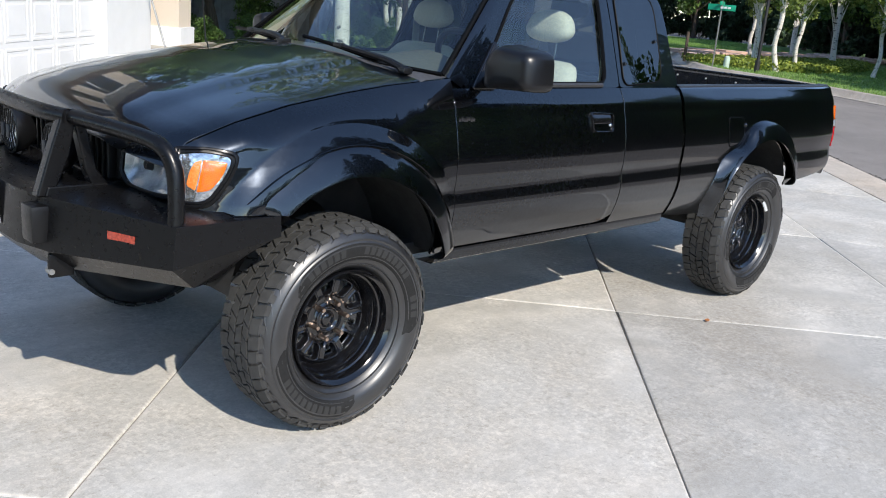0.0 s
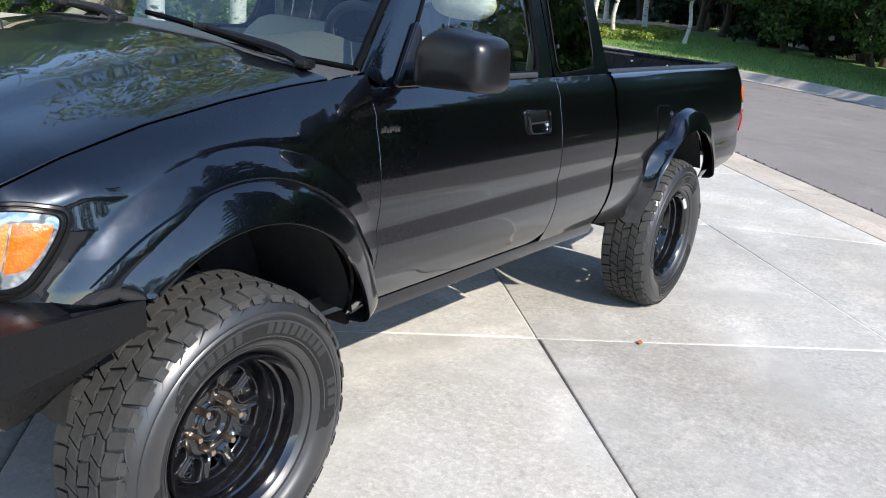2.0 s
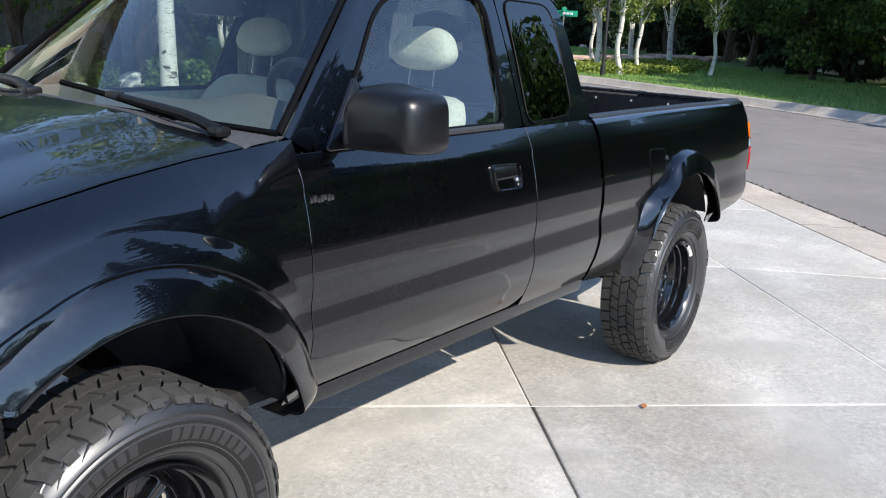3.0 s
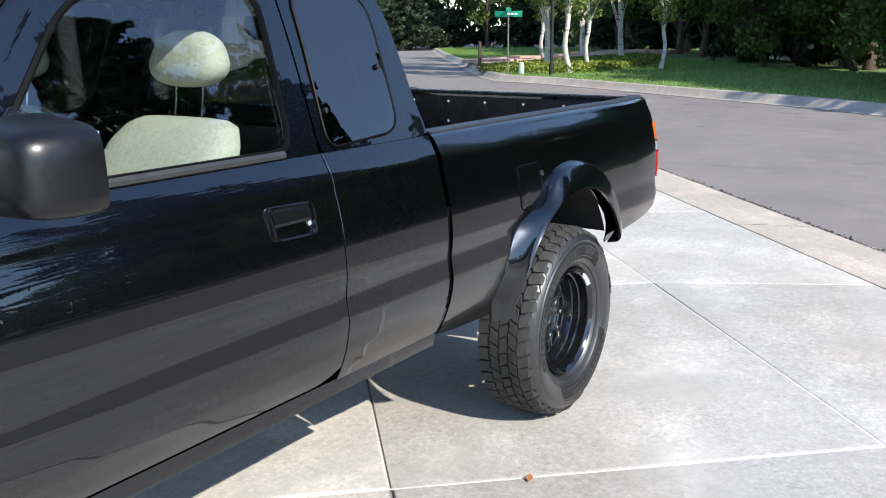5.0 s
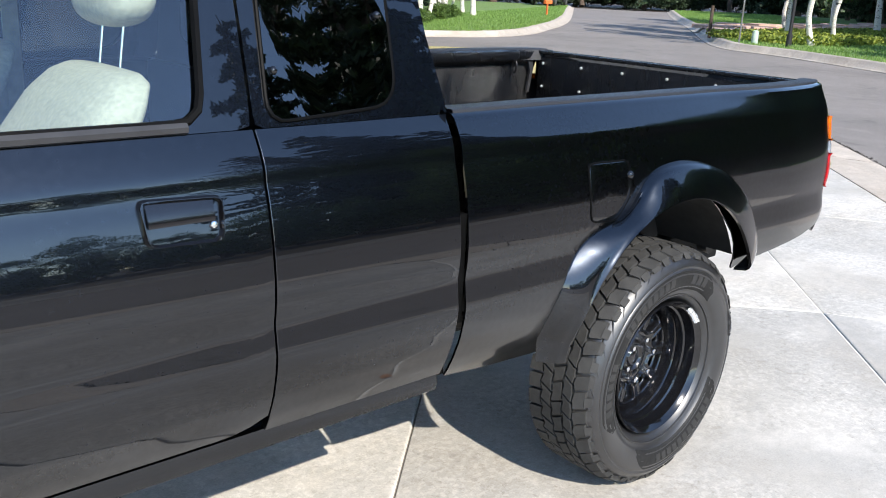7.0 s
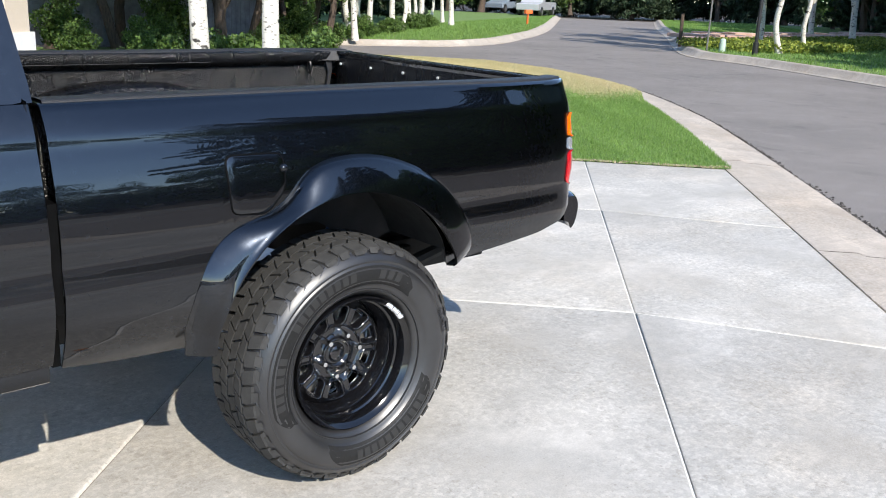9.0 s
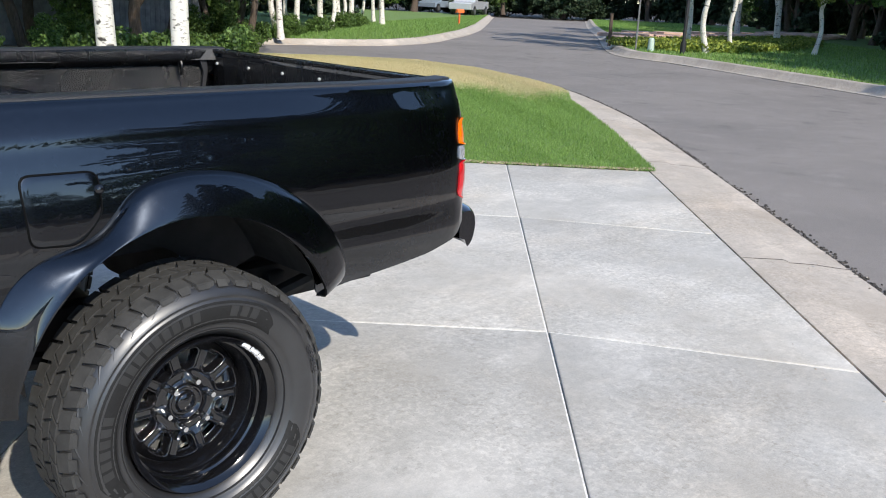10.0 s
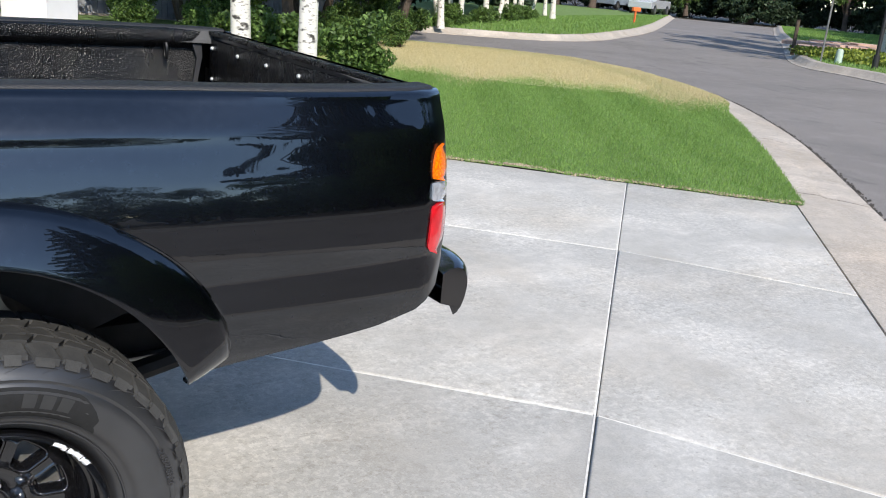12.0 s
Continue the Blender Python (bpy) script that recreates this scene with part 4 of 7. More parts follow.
def rim_disc():
    """The dished steel disc with ten rounded openings between flat spokes."""
    bm = bmesh.new()
    n, fine = 10, 34
    radii = np.linspace(0.090, 0.183, 44)
    rows, depth = [], []
    for i in range(n * fine):
        a = math.tau * i / (n * fine)
        da = (a * n / math.tau + 0.5) % 1.0 - 0.5
        row, dep = [], []
        for r in radii:
            half = along(r, [(0.102, 0.0165), (0.131, 0.0250), (0.160, 0.0340)])
            qx, qy = abs(da * math.tau / n * r) - (half - 0.010), abs(r - 0.131) - (0.030 - 0.010)
            d = 0.010 - (math.hypot(max(qx, 0), max(qy, 0)) + min(max(qx, qy), 0))
            y = along(r, [(0.090, 0.030), (0.098, 0.025), (0.112, 0.019), (0.156, 0.017), (0.168, 0.024), (0.183, 0.040)])
            y -= 0.004 * math.exp(-((d + 0.003) / 0.004) ** 2)
            y += 0.026 * min(1.0, max(0.0, (d + 0.001) / 0.007)) ** 1.3
            row.append((r * math.sin(a), y, r * math.cos(a)))
            dep.append(d)
        rows.append(row)
        depth.append(dep)
    vs = grid(bm, rows, close=True)
    gone = {v for row, dep in zip(vs, depth) for v, d in zip(row, dep) if d > 0.0065}
    bmesh.ops.delete(bm, geom=[f for f in bm.faces if all(v in gone for v in f.verts)], context="FACES")
    lathe(bm, [(0.0905, 0.030), (0.086, 0.032), (0.056, 0.032), (0.053, 0.024), (0.049, 0.020), (0.046, 0.021), (0.044, 0.030), (0.030, 0.030), (0.028, 0.022), (0.024, 0.018), (0.0, 0.016)], 48)
    bmesh.ops.recalc_face_normals(bm, faces=bm.faces)
    return bm




def arc_text(text, r, size, start, y, parent, material):
    """Raised characters standing round the sidewall."""
    data = bpy.data.curves.new("size_mark", "FONT")
    data.body, data.size, data.extrude = text, size, 0.0015
    tmp = bpy.data.objects.new("size_mark", data)
    scene.collection.objects.link(tmp)
    me = bpy.data.meshes.new_from_object(tmp.evaluated_get(bpy.context.evaluated_depsgraph_get()))
    bpy.data.objects.remove(tmp)
    bm = bmesh.new()
    bm.from_mesh(me)
    for v in bm.verts:
        a = start + v.co.x / r
        rr = r + v.co.y
        v.co = Vector((rr * math.sin(a), y - v.co.z, rr * math.cos(a)))
    return part("size_mark", bm, material, parent)


def raised_bars(tyre, start, n, r, step=0.098):
    """Flat raised blocks of the size of moulded letters round the sidewall."""
    for k in range(n):
        bm = bmesh.new()
        a = start + k * step
        rows = [[(rr * math.sin(b), along(rr, SIDEWALL) - d, rr * math.cos(b)) for b in np.linspace(a, a + step * 0.72, 4)] for rr, d in ((r - 0.0155, -0.001), (r - 0.015, 0.0016), (r, 0.0016), (r + 0.015, 0.0016), (r + 0.0155, -0.001))]
        part("raised_mark", skin(rows), LETTER, tyre)


def build_wheel(lug, worn):
    w = new("wheel")
    bm = bmesh.new()
    lathe(bm, TYRE, 96)
    for r, y in ((0.252, -0.0985),):
        lathe(bm, [(r - 0.003, y + 0.003), (r - 0.001, y - 0.003), (r + 0.001, y - 0.003), (r + 0.003, y + 0.003)], 96)
    bmesh.ops.recalc_face_normals(bm, faces=bm.faces)
    tyre = part("tyre", bm, RUBBER, w, "black all-terrain tyre with chunky dusty tread")
    part("tread", tread_mesh(), TREAD, tyre, "dusty grey tread blocks", sharp=30)
    bm = bmesh.new()
    for k in range(34):
        a = math.tau * k / 34
        pts = []
        for q in np.linspace(0, 1, 8):
            b, r = a + 0.30 * q, 0.352 + 0.026 * math.sin(math.pi * q * 0.62)
            pts.append((r * math.sin(b), along(r, [(0.350, -0.118), (0.370, -0.101), (0.384, -0.085)]), r * math.cos(b)))
        tube(bm, pts, [0.0022, 0.003, 0.0036, 0.004, 0.004, 0.0036, 0.003, 0.002], 6)
    part("shoulder_pattern", bm, RUBBER, tyre, "raised wavy shoulder pattern")
    for a0, a1 in ((radians(-122), radians(40)), (radians(106), radians(204))):
        rows = []
        for a in np.linspace(a0, a1, 60):
            e = min(1.0, (a - a0) / 0.22, (a1 - a) / 0.22)
            lo, hi = 0.2715, 0.2735 + (0.3365 - 0.2735) * e ** 0.5
            rows.append([(r * math.sin(a), along(r, SIDEWALL) - d, r * math.cos(a)) for r, d in [(lo, -0.001)] + [(lo + (hi - lo) * q, 0.0006) for q in (0.02, 0.25, 0.5, 0.75, 0.98)] + [(hi, -0.001)]])
        part("sidewall_band", skin(rows), MATTBAND, tyre, "matt raised lettering band")
    raised_bars(tyre, radians(-106), 6, 0.308)
    raised_bars(tyre, radians(-58), 9, 0.308)
    raised_bars(tyre, radians(8), 3, 0.308, 0.11)
    raised_bars(tyre, radians(120), 11, 0.308)
    arc_text("265/75R16", 0.338, 0.021, radians(64), -0.123, tyre, TRIMGREY)
    prof = [(0.198, 0.12), (0.196, 0.06), (0.182, 0.047), (0.183, 0.041), (0.188, 0.034), (0.190, -0.004), (0.1945, -0.010), (0.195, -0.030), (0.197, -0.036), (0.203, -0.040), (0.205, -0.068), (0.207, -0.076), (0.214, -0.082), (0.2215, -0.092), (0.2245, -0.087), (0.222, -0.066)]
    bm = lathe(bmesh.new(), prof, 96)
    bmesh.ops.recalc_face_normals(bm, faces=bm.faces)
    rim = part("rim", bm, RIMBLACK, w, "gloss black dished steel rim")
    part("spoke_disc", rim_disc(), RIMBLACK, rim, sharp=80)
    bm = bmesh.new()
    lathe(bm, [(0.0, 0.085), (0.165, 0.087), (0.165, 0.115), (0.0, 0.115)], 32)
    part("brake_disc", bm, STEEL, w, "grey cast brake disc")
    for k in range(6):
        a = math.tau * (k + 0.25) / 6
        c = (0.0698 * math.sin(a), 0.018, 0.0698 * math.cos(a))
        bm = bmesh.new()
        lathe(bm, [(0.0, -0.031), (0.0075, -0.0305), (0.0095, -0.027), (0.0105, -0.004), (0.0105, 0.018), (0.013, 0.020)], 12, c)
        part("lug_nut", bm, lug, w)
    if worn:
        rng = random.Random(3)
        for a, da in ((0.52, 0.14), (0.68, 0.15), (0.84, 0.10)):
            bm = bmesh.new()
            rows = []
            for b in np.linspace(a, a + da, 7):
                j = rng.uniform(-0.002, 0.002)
                rows.append([((r + j) * math.sin(b), y, (r + j) * math.cos(b)) for r, y in ((0.208, -0.082), (0.212, -0.089), (0.219, -0.090), (0.222, -0.095))])
            part("scuff", skin(rows), WHITE, rim, "white scuffed patch on the rim lip")
    return w


front_wheel = build_wheel(BRONZE, False)
front_wheel.parent = truck
front_wheel.matrix_basis = pose(0, 0, 0.395, 0, 65, 0)
rear_wheel = build_wheel(CHROME, True)
rear_wheel.parent = truck
rear_wheel.matrix_basis = pose(3.096, 0.02, 0.395, 0, 3, 0)
for src, x in ((front_wheel, 0.0), (rear_wheel, 3.096)):
    copy_thing(src, pose(x, 2 * YC, 0.395, 0, 30, 180))

# Front bumper, bull bar, lamps
PLAN = [(-0.330, -0.120), (-0.695, -0.112), (-0.885, 0.345), (-0.925, 0.52), (-0.93, YC)]
plan = PLAN + [(x, 2 * YC - y) for x, y in PLAN[-2::-1]]


def bump_row(inset, zs):
    out = []
    for i, ((x, y), z) in enumerate(zip(plan, zs)):
        f = 0.0 if i in (0, 8) else 1.0
        out.append((x + inset * f, y + (inset * 0.35 if y < YC else -inset * 0.35 if y > YC else 0), z))
    return out


TOP = [0.862, 0.862, 0.868, 0.868, 0.868]
BEV = [0.800, 0.735, 0.700, 0.695, 0.695]
LOW = [0.795, 0.662, 0.625, 0.615, 0.615]
sym = lambda t: t + t[-2::-1]
rows = [[(-0.33, y, z) if i in (0, 8) else (-0.50, y, z) for i, ((x, y), z) in enumerate(zip(plan, sym([0.862, 0.875, 0.905, 0.905, 0.905])))]]
rows += [bump_row(0.035, sym([0.864, 0.868, 0.878, 0.878, 0.878])), bump_row(0.0, sym(TOP)), bump_row(-0.012, sym(BEV)), bump_row(0.07, sym(LOW)), bump_row(0.16, sym(LOW))]
bumper = part("front_bumper", skin(rows, flip=True), SATIN, truck, "satin black steel off-road bumper", sharp=22, thick=0.008, bevel=0.005)


def face(f, z, out=0.0):
    """A point on the slanted wing of the bumper, f from the corner inwards."""
    a, b = Vector((-0.695, -0.112, z)), Vector((-0.885, 0.345, z))
    d = (b - a).normalized()
    return a + (b - a) * f + Vector((-d.y, d.x, 0)) * out


for sgn in (1, -1):
    m = (lambda p: Vector(p)) if sgn == 1 else (lambda p: Vector((p[0], 2 * YC - p[1], p[2])))
    bm = bmesh.new()
    grid(bm, [[m(face(f, z, o)) for f, z, o in ((0.30, z0, 0.004), (0.30, z0, 0.014), (0.52, z0, 0.014), (0.52, z0, 0.004))] for z0 in (0.775, 0.812)])
    ob = part("side_marker", bm, MARKER, bumper, "red orange marker lens")
    bm = bmesh.new()
    box(bm, m((-0.915, 0.40, 0.785)), (0.075, 0.095, 0.125), bevel=0.014)
    part("bumper_block", bm, PLASTIC, bumper, "black rubber bumper block")
    bm = bmesh.new()
    c = m((-0.875, 0.36, 0.635))
    box(bm, c + Vector((0.015, 0, 0.008)), (0.085, 0.024, 0.085), bevel=0.012)
    lug = part("tow_lug", bm, SATIN, bumper)
    part("pin", tubed([(c.x - 0.02, c.y - 0.017, c.z - 0.01), (c.x - 0.02, c.y + 0.017, c.z - 0.01)], 0.010, 14), STEEL, lug)
    bm = bmesh.new()
    tube(bm, [m(p) for p in smoothed([(-0.80, 0.38, 1.128), (-0.748, 0.18, 1.120), (-0.708, 0.03, 1.108), (-0.690, -0.030, 1.085), (-0.678, -0.062, 1.035), (-0.678, -0.076, 0.97), (-0.684, -0.086, 0.86)], 36)], 0.026, 14)
    part("hoop", bm, SATIN, bumper, "black steel tube hoop round the headlamp")
    for pts in ([(-0.835, 0.375, 1.15), (-0.785, 0.375, 1.15), (-0.815, 0.375, 1.00), (-0.870, 0.375, 0.87), (-0.925, 0.375, 0.87), (-0.885, 0.375, 1.00)], [(-0.805, 0.372, 1.14), (-0.770, 0.372, 1.14), (-0.725, 0.372, 0.95), (-0.650, 0.372, 0.87), (-0.735, 0.372, 0.87), (-0.765, 0.372, 0.95)]):
        bm = bmesh.new()
        prism(bm, [m(p) for p in pts], m((0, 0.05, 0)) - m((0, 0, 0)))
        part("post", bm, SATIN, bumper, bevel=0.008)
    bm = bmesh.new()
    prism(bm, [m(p) for p in ((-0.90, 0.368, 0.872), (-0.66, 0.368, 0.872), (-0.67, 0.368, 0.905), (-0.89, 0.368, 0.905))], m((0, 0.06, 0)) - m((0, 0, 0)))
    part("post_foot", bm, SATIN, bumper, bevel=0.006)
tubes = [[(-0.815, 0.38, 1.128), (-0.85, 0.5, 1.13), (-0.86, YC, 1.13), (-0.85, 1.1, 1.13), (-0.815, 1.22, 1.128)]]
part("cross_bar", tubed(smoothed(tubes[0], 24), 0.027, 14), SATIN, bumper)
for k in range(3):
    part("badge_bar", boxed(face(0.74 + 0.055 * k, 0.838, 0.004), (0.004, 0.017, 0.016), math.atan2(0.457, -0.19) - math.pi / 2), (RED, TRIMGREY, TRIMGREY)[k], bumper)
plate = part("number_plate", boxed((-0.952, YC, 0.80), (0.006, 0.305, 0.152), bevel=0.002), WHITE, bumper, "small plate with blurred orange field")
part("plate_field", boxed((-0.957, YC, 0.785), (0.004, 0.285, 0.085), bevel=0.001), plain("dull_orange", (0.60, 0.17, 0.08), 0.5), plate)
part("plate_band", boxed((-0.957, YC, 0.852), (0.004, 0.285, 0.034), bevel=0.001), plain("dull_blue", (0.20, 0.30, 0.45), 0.5), plate)

# Driving lamps on the bumper
for y in (0.60, 1.00):
    lampd = part("driving_lamp", lathe(bmesh.new(), [(0.0, 0.07), (0.05, 0.068), (0.078, 0.03), (0.088, 0.0), (0.088, -0.012), (0.080, -0.016), (0.076, -0.006)], 32), PLASTIC, bumper, "round black driving lamp with a stone guard")
    lampd.matrix_basis = pose(-0.775, y, 0.985, 0, 0, -90)
    ob = part("reflector", lathe(bmesh.new(), [(0.078, -0.006), (0.05, 0.012), (0.0, 0.02)], 32), HEADLENS, lampd)
    for k in range(-3, 4):
        h = math.sqrt(max(0.0, 0.078**2 - (k * 0.022) ** 2))
        part("guard_bar", tubed([(k * 0.022, -0.014, -h), (k * 0.022, -0.022, 0), (k * 0.022, -0.014, h)], 0.0035, 6), PLASTIC, lampd)
    bm = bmesh.new()
    for x in (-0.026, 0.026):
        box(bm, (x, -0.027, 0.0), (0.03, 0.008, 0.05), bevel=0.003)
    part("guard_mark", bm, TRIMGREY, lampd)
    part("lamp_bracket", boxed((-0.74, y, 0.89), (0.03, 0.05, 0.06)), SATIN, bumper)

# Headlamps: plan curve from the grille round to the wing
HP = [(-0.640, 0.385), (-0.632, 0.25), (-0.615, 0.12), (-0.595, 0.040), (-0.560, -0.008), (-0.505, -0.034), (-0.425, -0.050)]
hp = smoothed([(x, y, 0) for x, y in HP], 41)


def lens_rows(i0, i1, top, low, out, m):
    rows = []
    for i in range(i0, i1 + 1):
        f = (i - i0) / (i1 - i0)
        t, l = top(f), low(f)
        d = (hp[min(i + 1, 40)] - hp[max(i - 1, 0)]).normalized()
        o = Vector((d.y, -d.x, 0))
        o = o if o.x < 0 else -o
        rows.append([m(hp[i] + o * (out + 0.006 * math.sin(math.pi * k / 8)) + Vector((0.012 * (k / 8), 0, l + (t - l) * k / 8))) for k in range(9)])
    return rows


LENS_LOOP, LENS_TURN = [(-0.604, 1.056), (-0.545, 1.066), (-0.462, 1.052), (-0.490, 0.990), (-0.545, 0.909), (-0.608, 0.910)], [0.006, 0.03, 0.024, 0.035, 0.030, 0.008]
RIM_LOOP, RIM_TURN = [(-0.618, 1.079), (-0.53, 1.084), (-0.432, 1.068), (-0.464, 0.990), (-0.532, 0.884), (-0.620, 0.884)], [0.006, 0.03, 0.038, 0.035, 0.040, 0.008]
AMBER_LOOP, AMBER_TURN = [(-0.546, 1.043), (-0.479, 1.036), (-0.496, 0.993), (-0.532, 0.946), (-0.568, 0.940), (-0.559, 0.985)], [0.008, 0.006, 0.02, 0.015, 0.006, 0.02]
RIB_LOOP, RIB_TURN = [(-0.571, 1.034), (-0.550, 1.042), (-0.562, 0.985), (-0.571, 0.945), (-0.593, 0.960), (-0.585, 1.000)], [0.008, 0.004, 0.015, 0.004, 0.008, 0.015]
TURNS = {id(LENS_LOOP): LENS_TURN, id(AMBER_LOOP): AMBER_TURN, id(RIB_LOOP): RIB_TURN}


def patch(loop, out, dome, m):
    """A rounded outline laid on the wing and domed towards its middle."""
    edge = reloop(rounded(loop, TURNS[id(loop)]), 72)
    cx, cz = sum(p[0] for p in edge) / 72, sum(p[1] for p in edge) / 72
    rows = [[m(wing(cx + (x - cx) * k, cz + (z - cz) * k, o)) for x, z in edge] for k, o in [(1.0, -0.002)] + [(k, out + dome * (1 - k ** 4)) for k in (1.0, 0.96, 0.9, 0.8, 0.65, 0.5, 0.35, 0.2, 0.08)]]
    bm = bmesh.new()
    cap(bm, grid(bm, rows, wrap=True)[-1])
    bm.normal_update()
    middle = m((0, 0, 0)).y
    if sum(f.normal.y * f.calc_area() for f in bm.faces) * (1 if middle < YC else -1) > 0:
        bmesh.ops.reverse_faces(bm, faces=bm.faces)
    return bm


for sgn in (1, -1):
    m = (lambda p: Vector(p)) if sgn == 1 else (lambda p: Vector((p[0], 2 * YC - p[1], p[2])))
    fl = sgn == 1
    shell = part("headlamp", skin(lens_rows(0, 36, lambda f: 1.072 - 0.01 * (1 - f), lambda f: 0.885, -0.075, m), flip=fl), PLASTIC, truck, "clear headlamp with amber corner lens")
    lamp_top = lambda f: 1.064 - 0.022 * (2 * f - 1) ** 4 - 0.05 * max(0.0, 0.16 - f)
    lamp_low = lambda f: 0.902 + 0.030 * max(0.0, 1 - f / 0.22) ** 2 + 0.012 * (2 * f - 1) ** 4
    bowl = []
    flat = lens_rows(1, 22, lamp_top, lamp_low, 0.0, m)
    for i, row in enumerate(flat):
        f = i / (len(flat) - 1)
        bowl.append([p + Vector((0.062 * math.sin(math.pi * f) ** 0.7 * math.sin(math.pi * k / 8) ** 0.7, 0, 0)) for k, p in enumerate(row)])
    part("reflector", skin(bowl, flip=fl), HEADLENS, shell, "bright faceted reflector bowl")
    bulb = m((-0.600, 0.24, 0.985))
    part("bulb_shield", tubed([bulb, bulb + Vector((-0.022, 0, 0))], [0.020, 0.014], 14), PLASTIC, shell)
    part("headlamp_lens", skin(lens_rows(1, 22, lamp_top, lamp_low, 0.004, m), flip=fl), LAMPGLASS, shell, "clear glass over a bright reflector")
    ring = [r[-1] for r in lens_rows(1, 22, lamp_top, lamp_low, 0.004, m)] + [r[0] for r in lens_rows(1, 22, lamp_top, lamp_low, 0.004, m)[::-1]]
    part("lens_bezel", tubed(ring + ring[:1], 0.008, 6), PLASTIC, shell)
    part("corner_reflector", patch(LENS_LOOP, 0.0005, 0.0, m), CORNERLENS, shell, "clear corner lens over bright facets")
    part("amber_lens", patch(AMBER_LOOP, 0.003, 0.004, m), ORANGE, shell, "amber turn signal")
    part("ribbed_lens", patch(RIB_LOOP, 0.002, 0.002, m), PALEAMBER, shell, "paler ribbed amber lens")
    part("corner_lens", patch(LENS_LOOP, 0.002, 0.009, m), LAMPGLASS, shell, "clear outer lens")
    outer, inner = reloop(rounded(RIM_LOOP, RIM_TURN), 120), reloop(rounded(LENS_LOOP, LENS_TURN), 120)
    rows = []
    for (xa, za), (xb, zb) in zip(outer, inner):
        rows.append([m(wing(xa + (xb - xa) * k, za + (zb - za) * k, o)) for k, o in ((0.0, -0.004), (0.02, 0.0025), (0.16, 0.005), (0.42, 0.0055), (0.52, 0.002), (0.58, 0.002), (0.68, 0.0055), (0.88, 0.006), (1.0, 0.003), (1.0, -0.003))])
    bm = bmesh.new()
    grid(bm, rows, close=True)
    bm.normal_update()
    if sum(f.normal.y * f.calc_area() for f in bm.faces) * sgn > 0:
        bmesh.ops.reverse_faces(bm, faces=bm.faces)
    part("lens_rim", bm, SATIN, shell)

# Grille and the panel under the hood's lip
grille = part("grille", boxed((-0.618, YC, 0.985), (0.03, 0.80, 0.17), bevel=0.01), UNDER, truck, "black grille with upright bars")
for y in np.arange(0.43, 1.19, 0.045):
    part("grille_bar", boxed((-0.652, y, 0.985), (0.03, 0.016, 0.165), bevel=0.005), PLASTIC, grille)
for z in (0.895, 1.075):
    part("grille_frame", boxed((-0.655, YC, z), (0.05, 0.84, 0.022), bevel=0.008), PLASTIC, grille)
part("front_valance", boxed((-0.57, YC, 0.86), (0.10, 1.30, 0.07), bevel=0.02), PLASTIC, truck)
part("radiator_block", boxed((-0.30, YC, 0.80), (0.5, 1.0, 0.36)), UNDER, truck)

# Wheel housings, floor, frame, axles, springs


def housing(cx, y1, last=1.40, narrow=0.0):
    def make(m):
        rows = []
        for a in np.linspace(-1.45, last, 26):
            r = 0.475 - narrow * max(0.0, (-a - 0.6) / 0.8)
            rows.append([m((cx + r * math.sin(a), y, 0.53 + r * math.cos(a))) for y in (-0.045, 0.02, y1)] + [m((cx + r * 0.6 * math.sin(a), y1 + 0.01, 0.53 + r * 0.6 * math.cos(a)))])
        return skin(rows)
    return make


both(housing(0.0, 0.34), "wheel_housing", UNDER)
both(housing(3.04, 0.26, 1.18, 0.062), "wheel_housing", UNDER)
part("floor_pan", boxed((1.2, YC, 0.60), (1.95, 1.45, 0.06), bevel=0.02), UNDER, truck)
part("bed_underside", boxed((3.2, YC, 0.80), (1.85, 1.0, 0.05)), UNDER, truck)
for y in (0.38, 1.22):
    part("frame_rail", boxed((1.85, y, 0.57), (4.4, 0.07, 0.13), bevel=0.01), UNDER, truck)
    part("leaf_spring", tubed(smoothed([(2.45, y - 0.12, 0.60), (2.8, y - 0.12, 0.53), (3.1, y - 0.12, 0.50), (3.4, y - 0.12, 0.53), (3.72, y - 0.12, 0.60)], 20), 0.026, 8), UNDER, truck)
    part("shock_absorber", tubed([(3.24, y, 0.42), (3.335, y, 0.80)], 0.028, 12), BLUESHOCK, truck, "blue shock absorber with a pale sleeve")
    for k in range(3):
        part("spring_leaf", boxed((3.42 - 0.03 * k, y - 0.03, 0.548 - 0.016 * k), (0.30 - 0.06 * k, 0.062, 0.011), bevel=0.003), STEEL, truck)
    part("spring_shackle", boxed((3.60, y - 0.03, 0.58), (0.07, 0.08, 0.075), bevel=0.012), UNDER, truck)
for x in (0.0, 3.096):
    part("axle", tubed([(x, 0.14, 0.395), (x, 1.46, 0.395)], 0.045, 12), UNDER, truck)
    bm = bmesh.new()
    bmesh.ops.create_icosphere(bm, subdivisions=2, radius=0.13, matrix=Matrix.Translation((x, YC + 0.1, 0.40)))
    part("differential", bm, UNDER, truck)
part("exhaust", tubed(smoothed([(2.3, 1.3, 0.52), (3.2, 1.35, 0.60), (3.7, 1.40, 0.55), (3.95, 1.48, 0.52)], 16), 0.03, 10), STEEL, truck)
part("tow_hitch", tubed([(3.92, 0.30, 0.585), (3.92, 1.30, 0.585)], 0.034, 12), PLASTIC, truck, "black hitch crossbar")
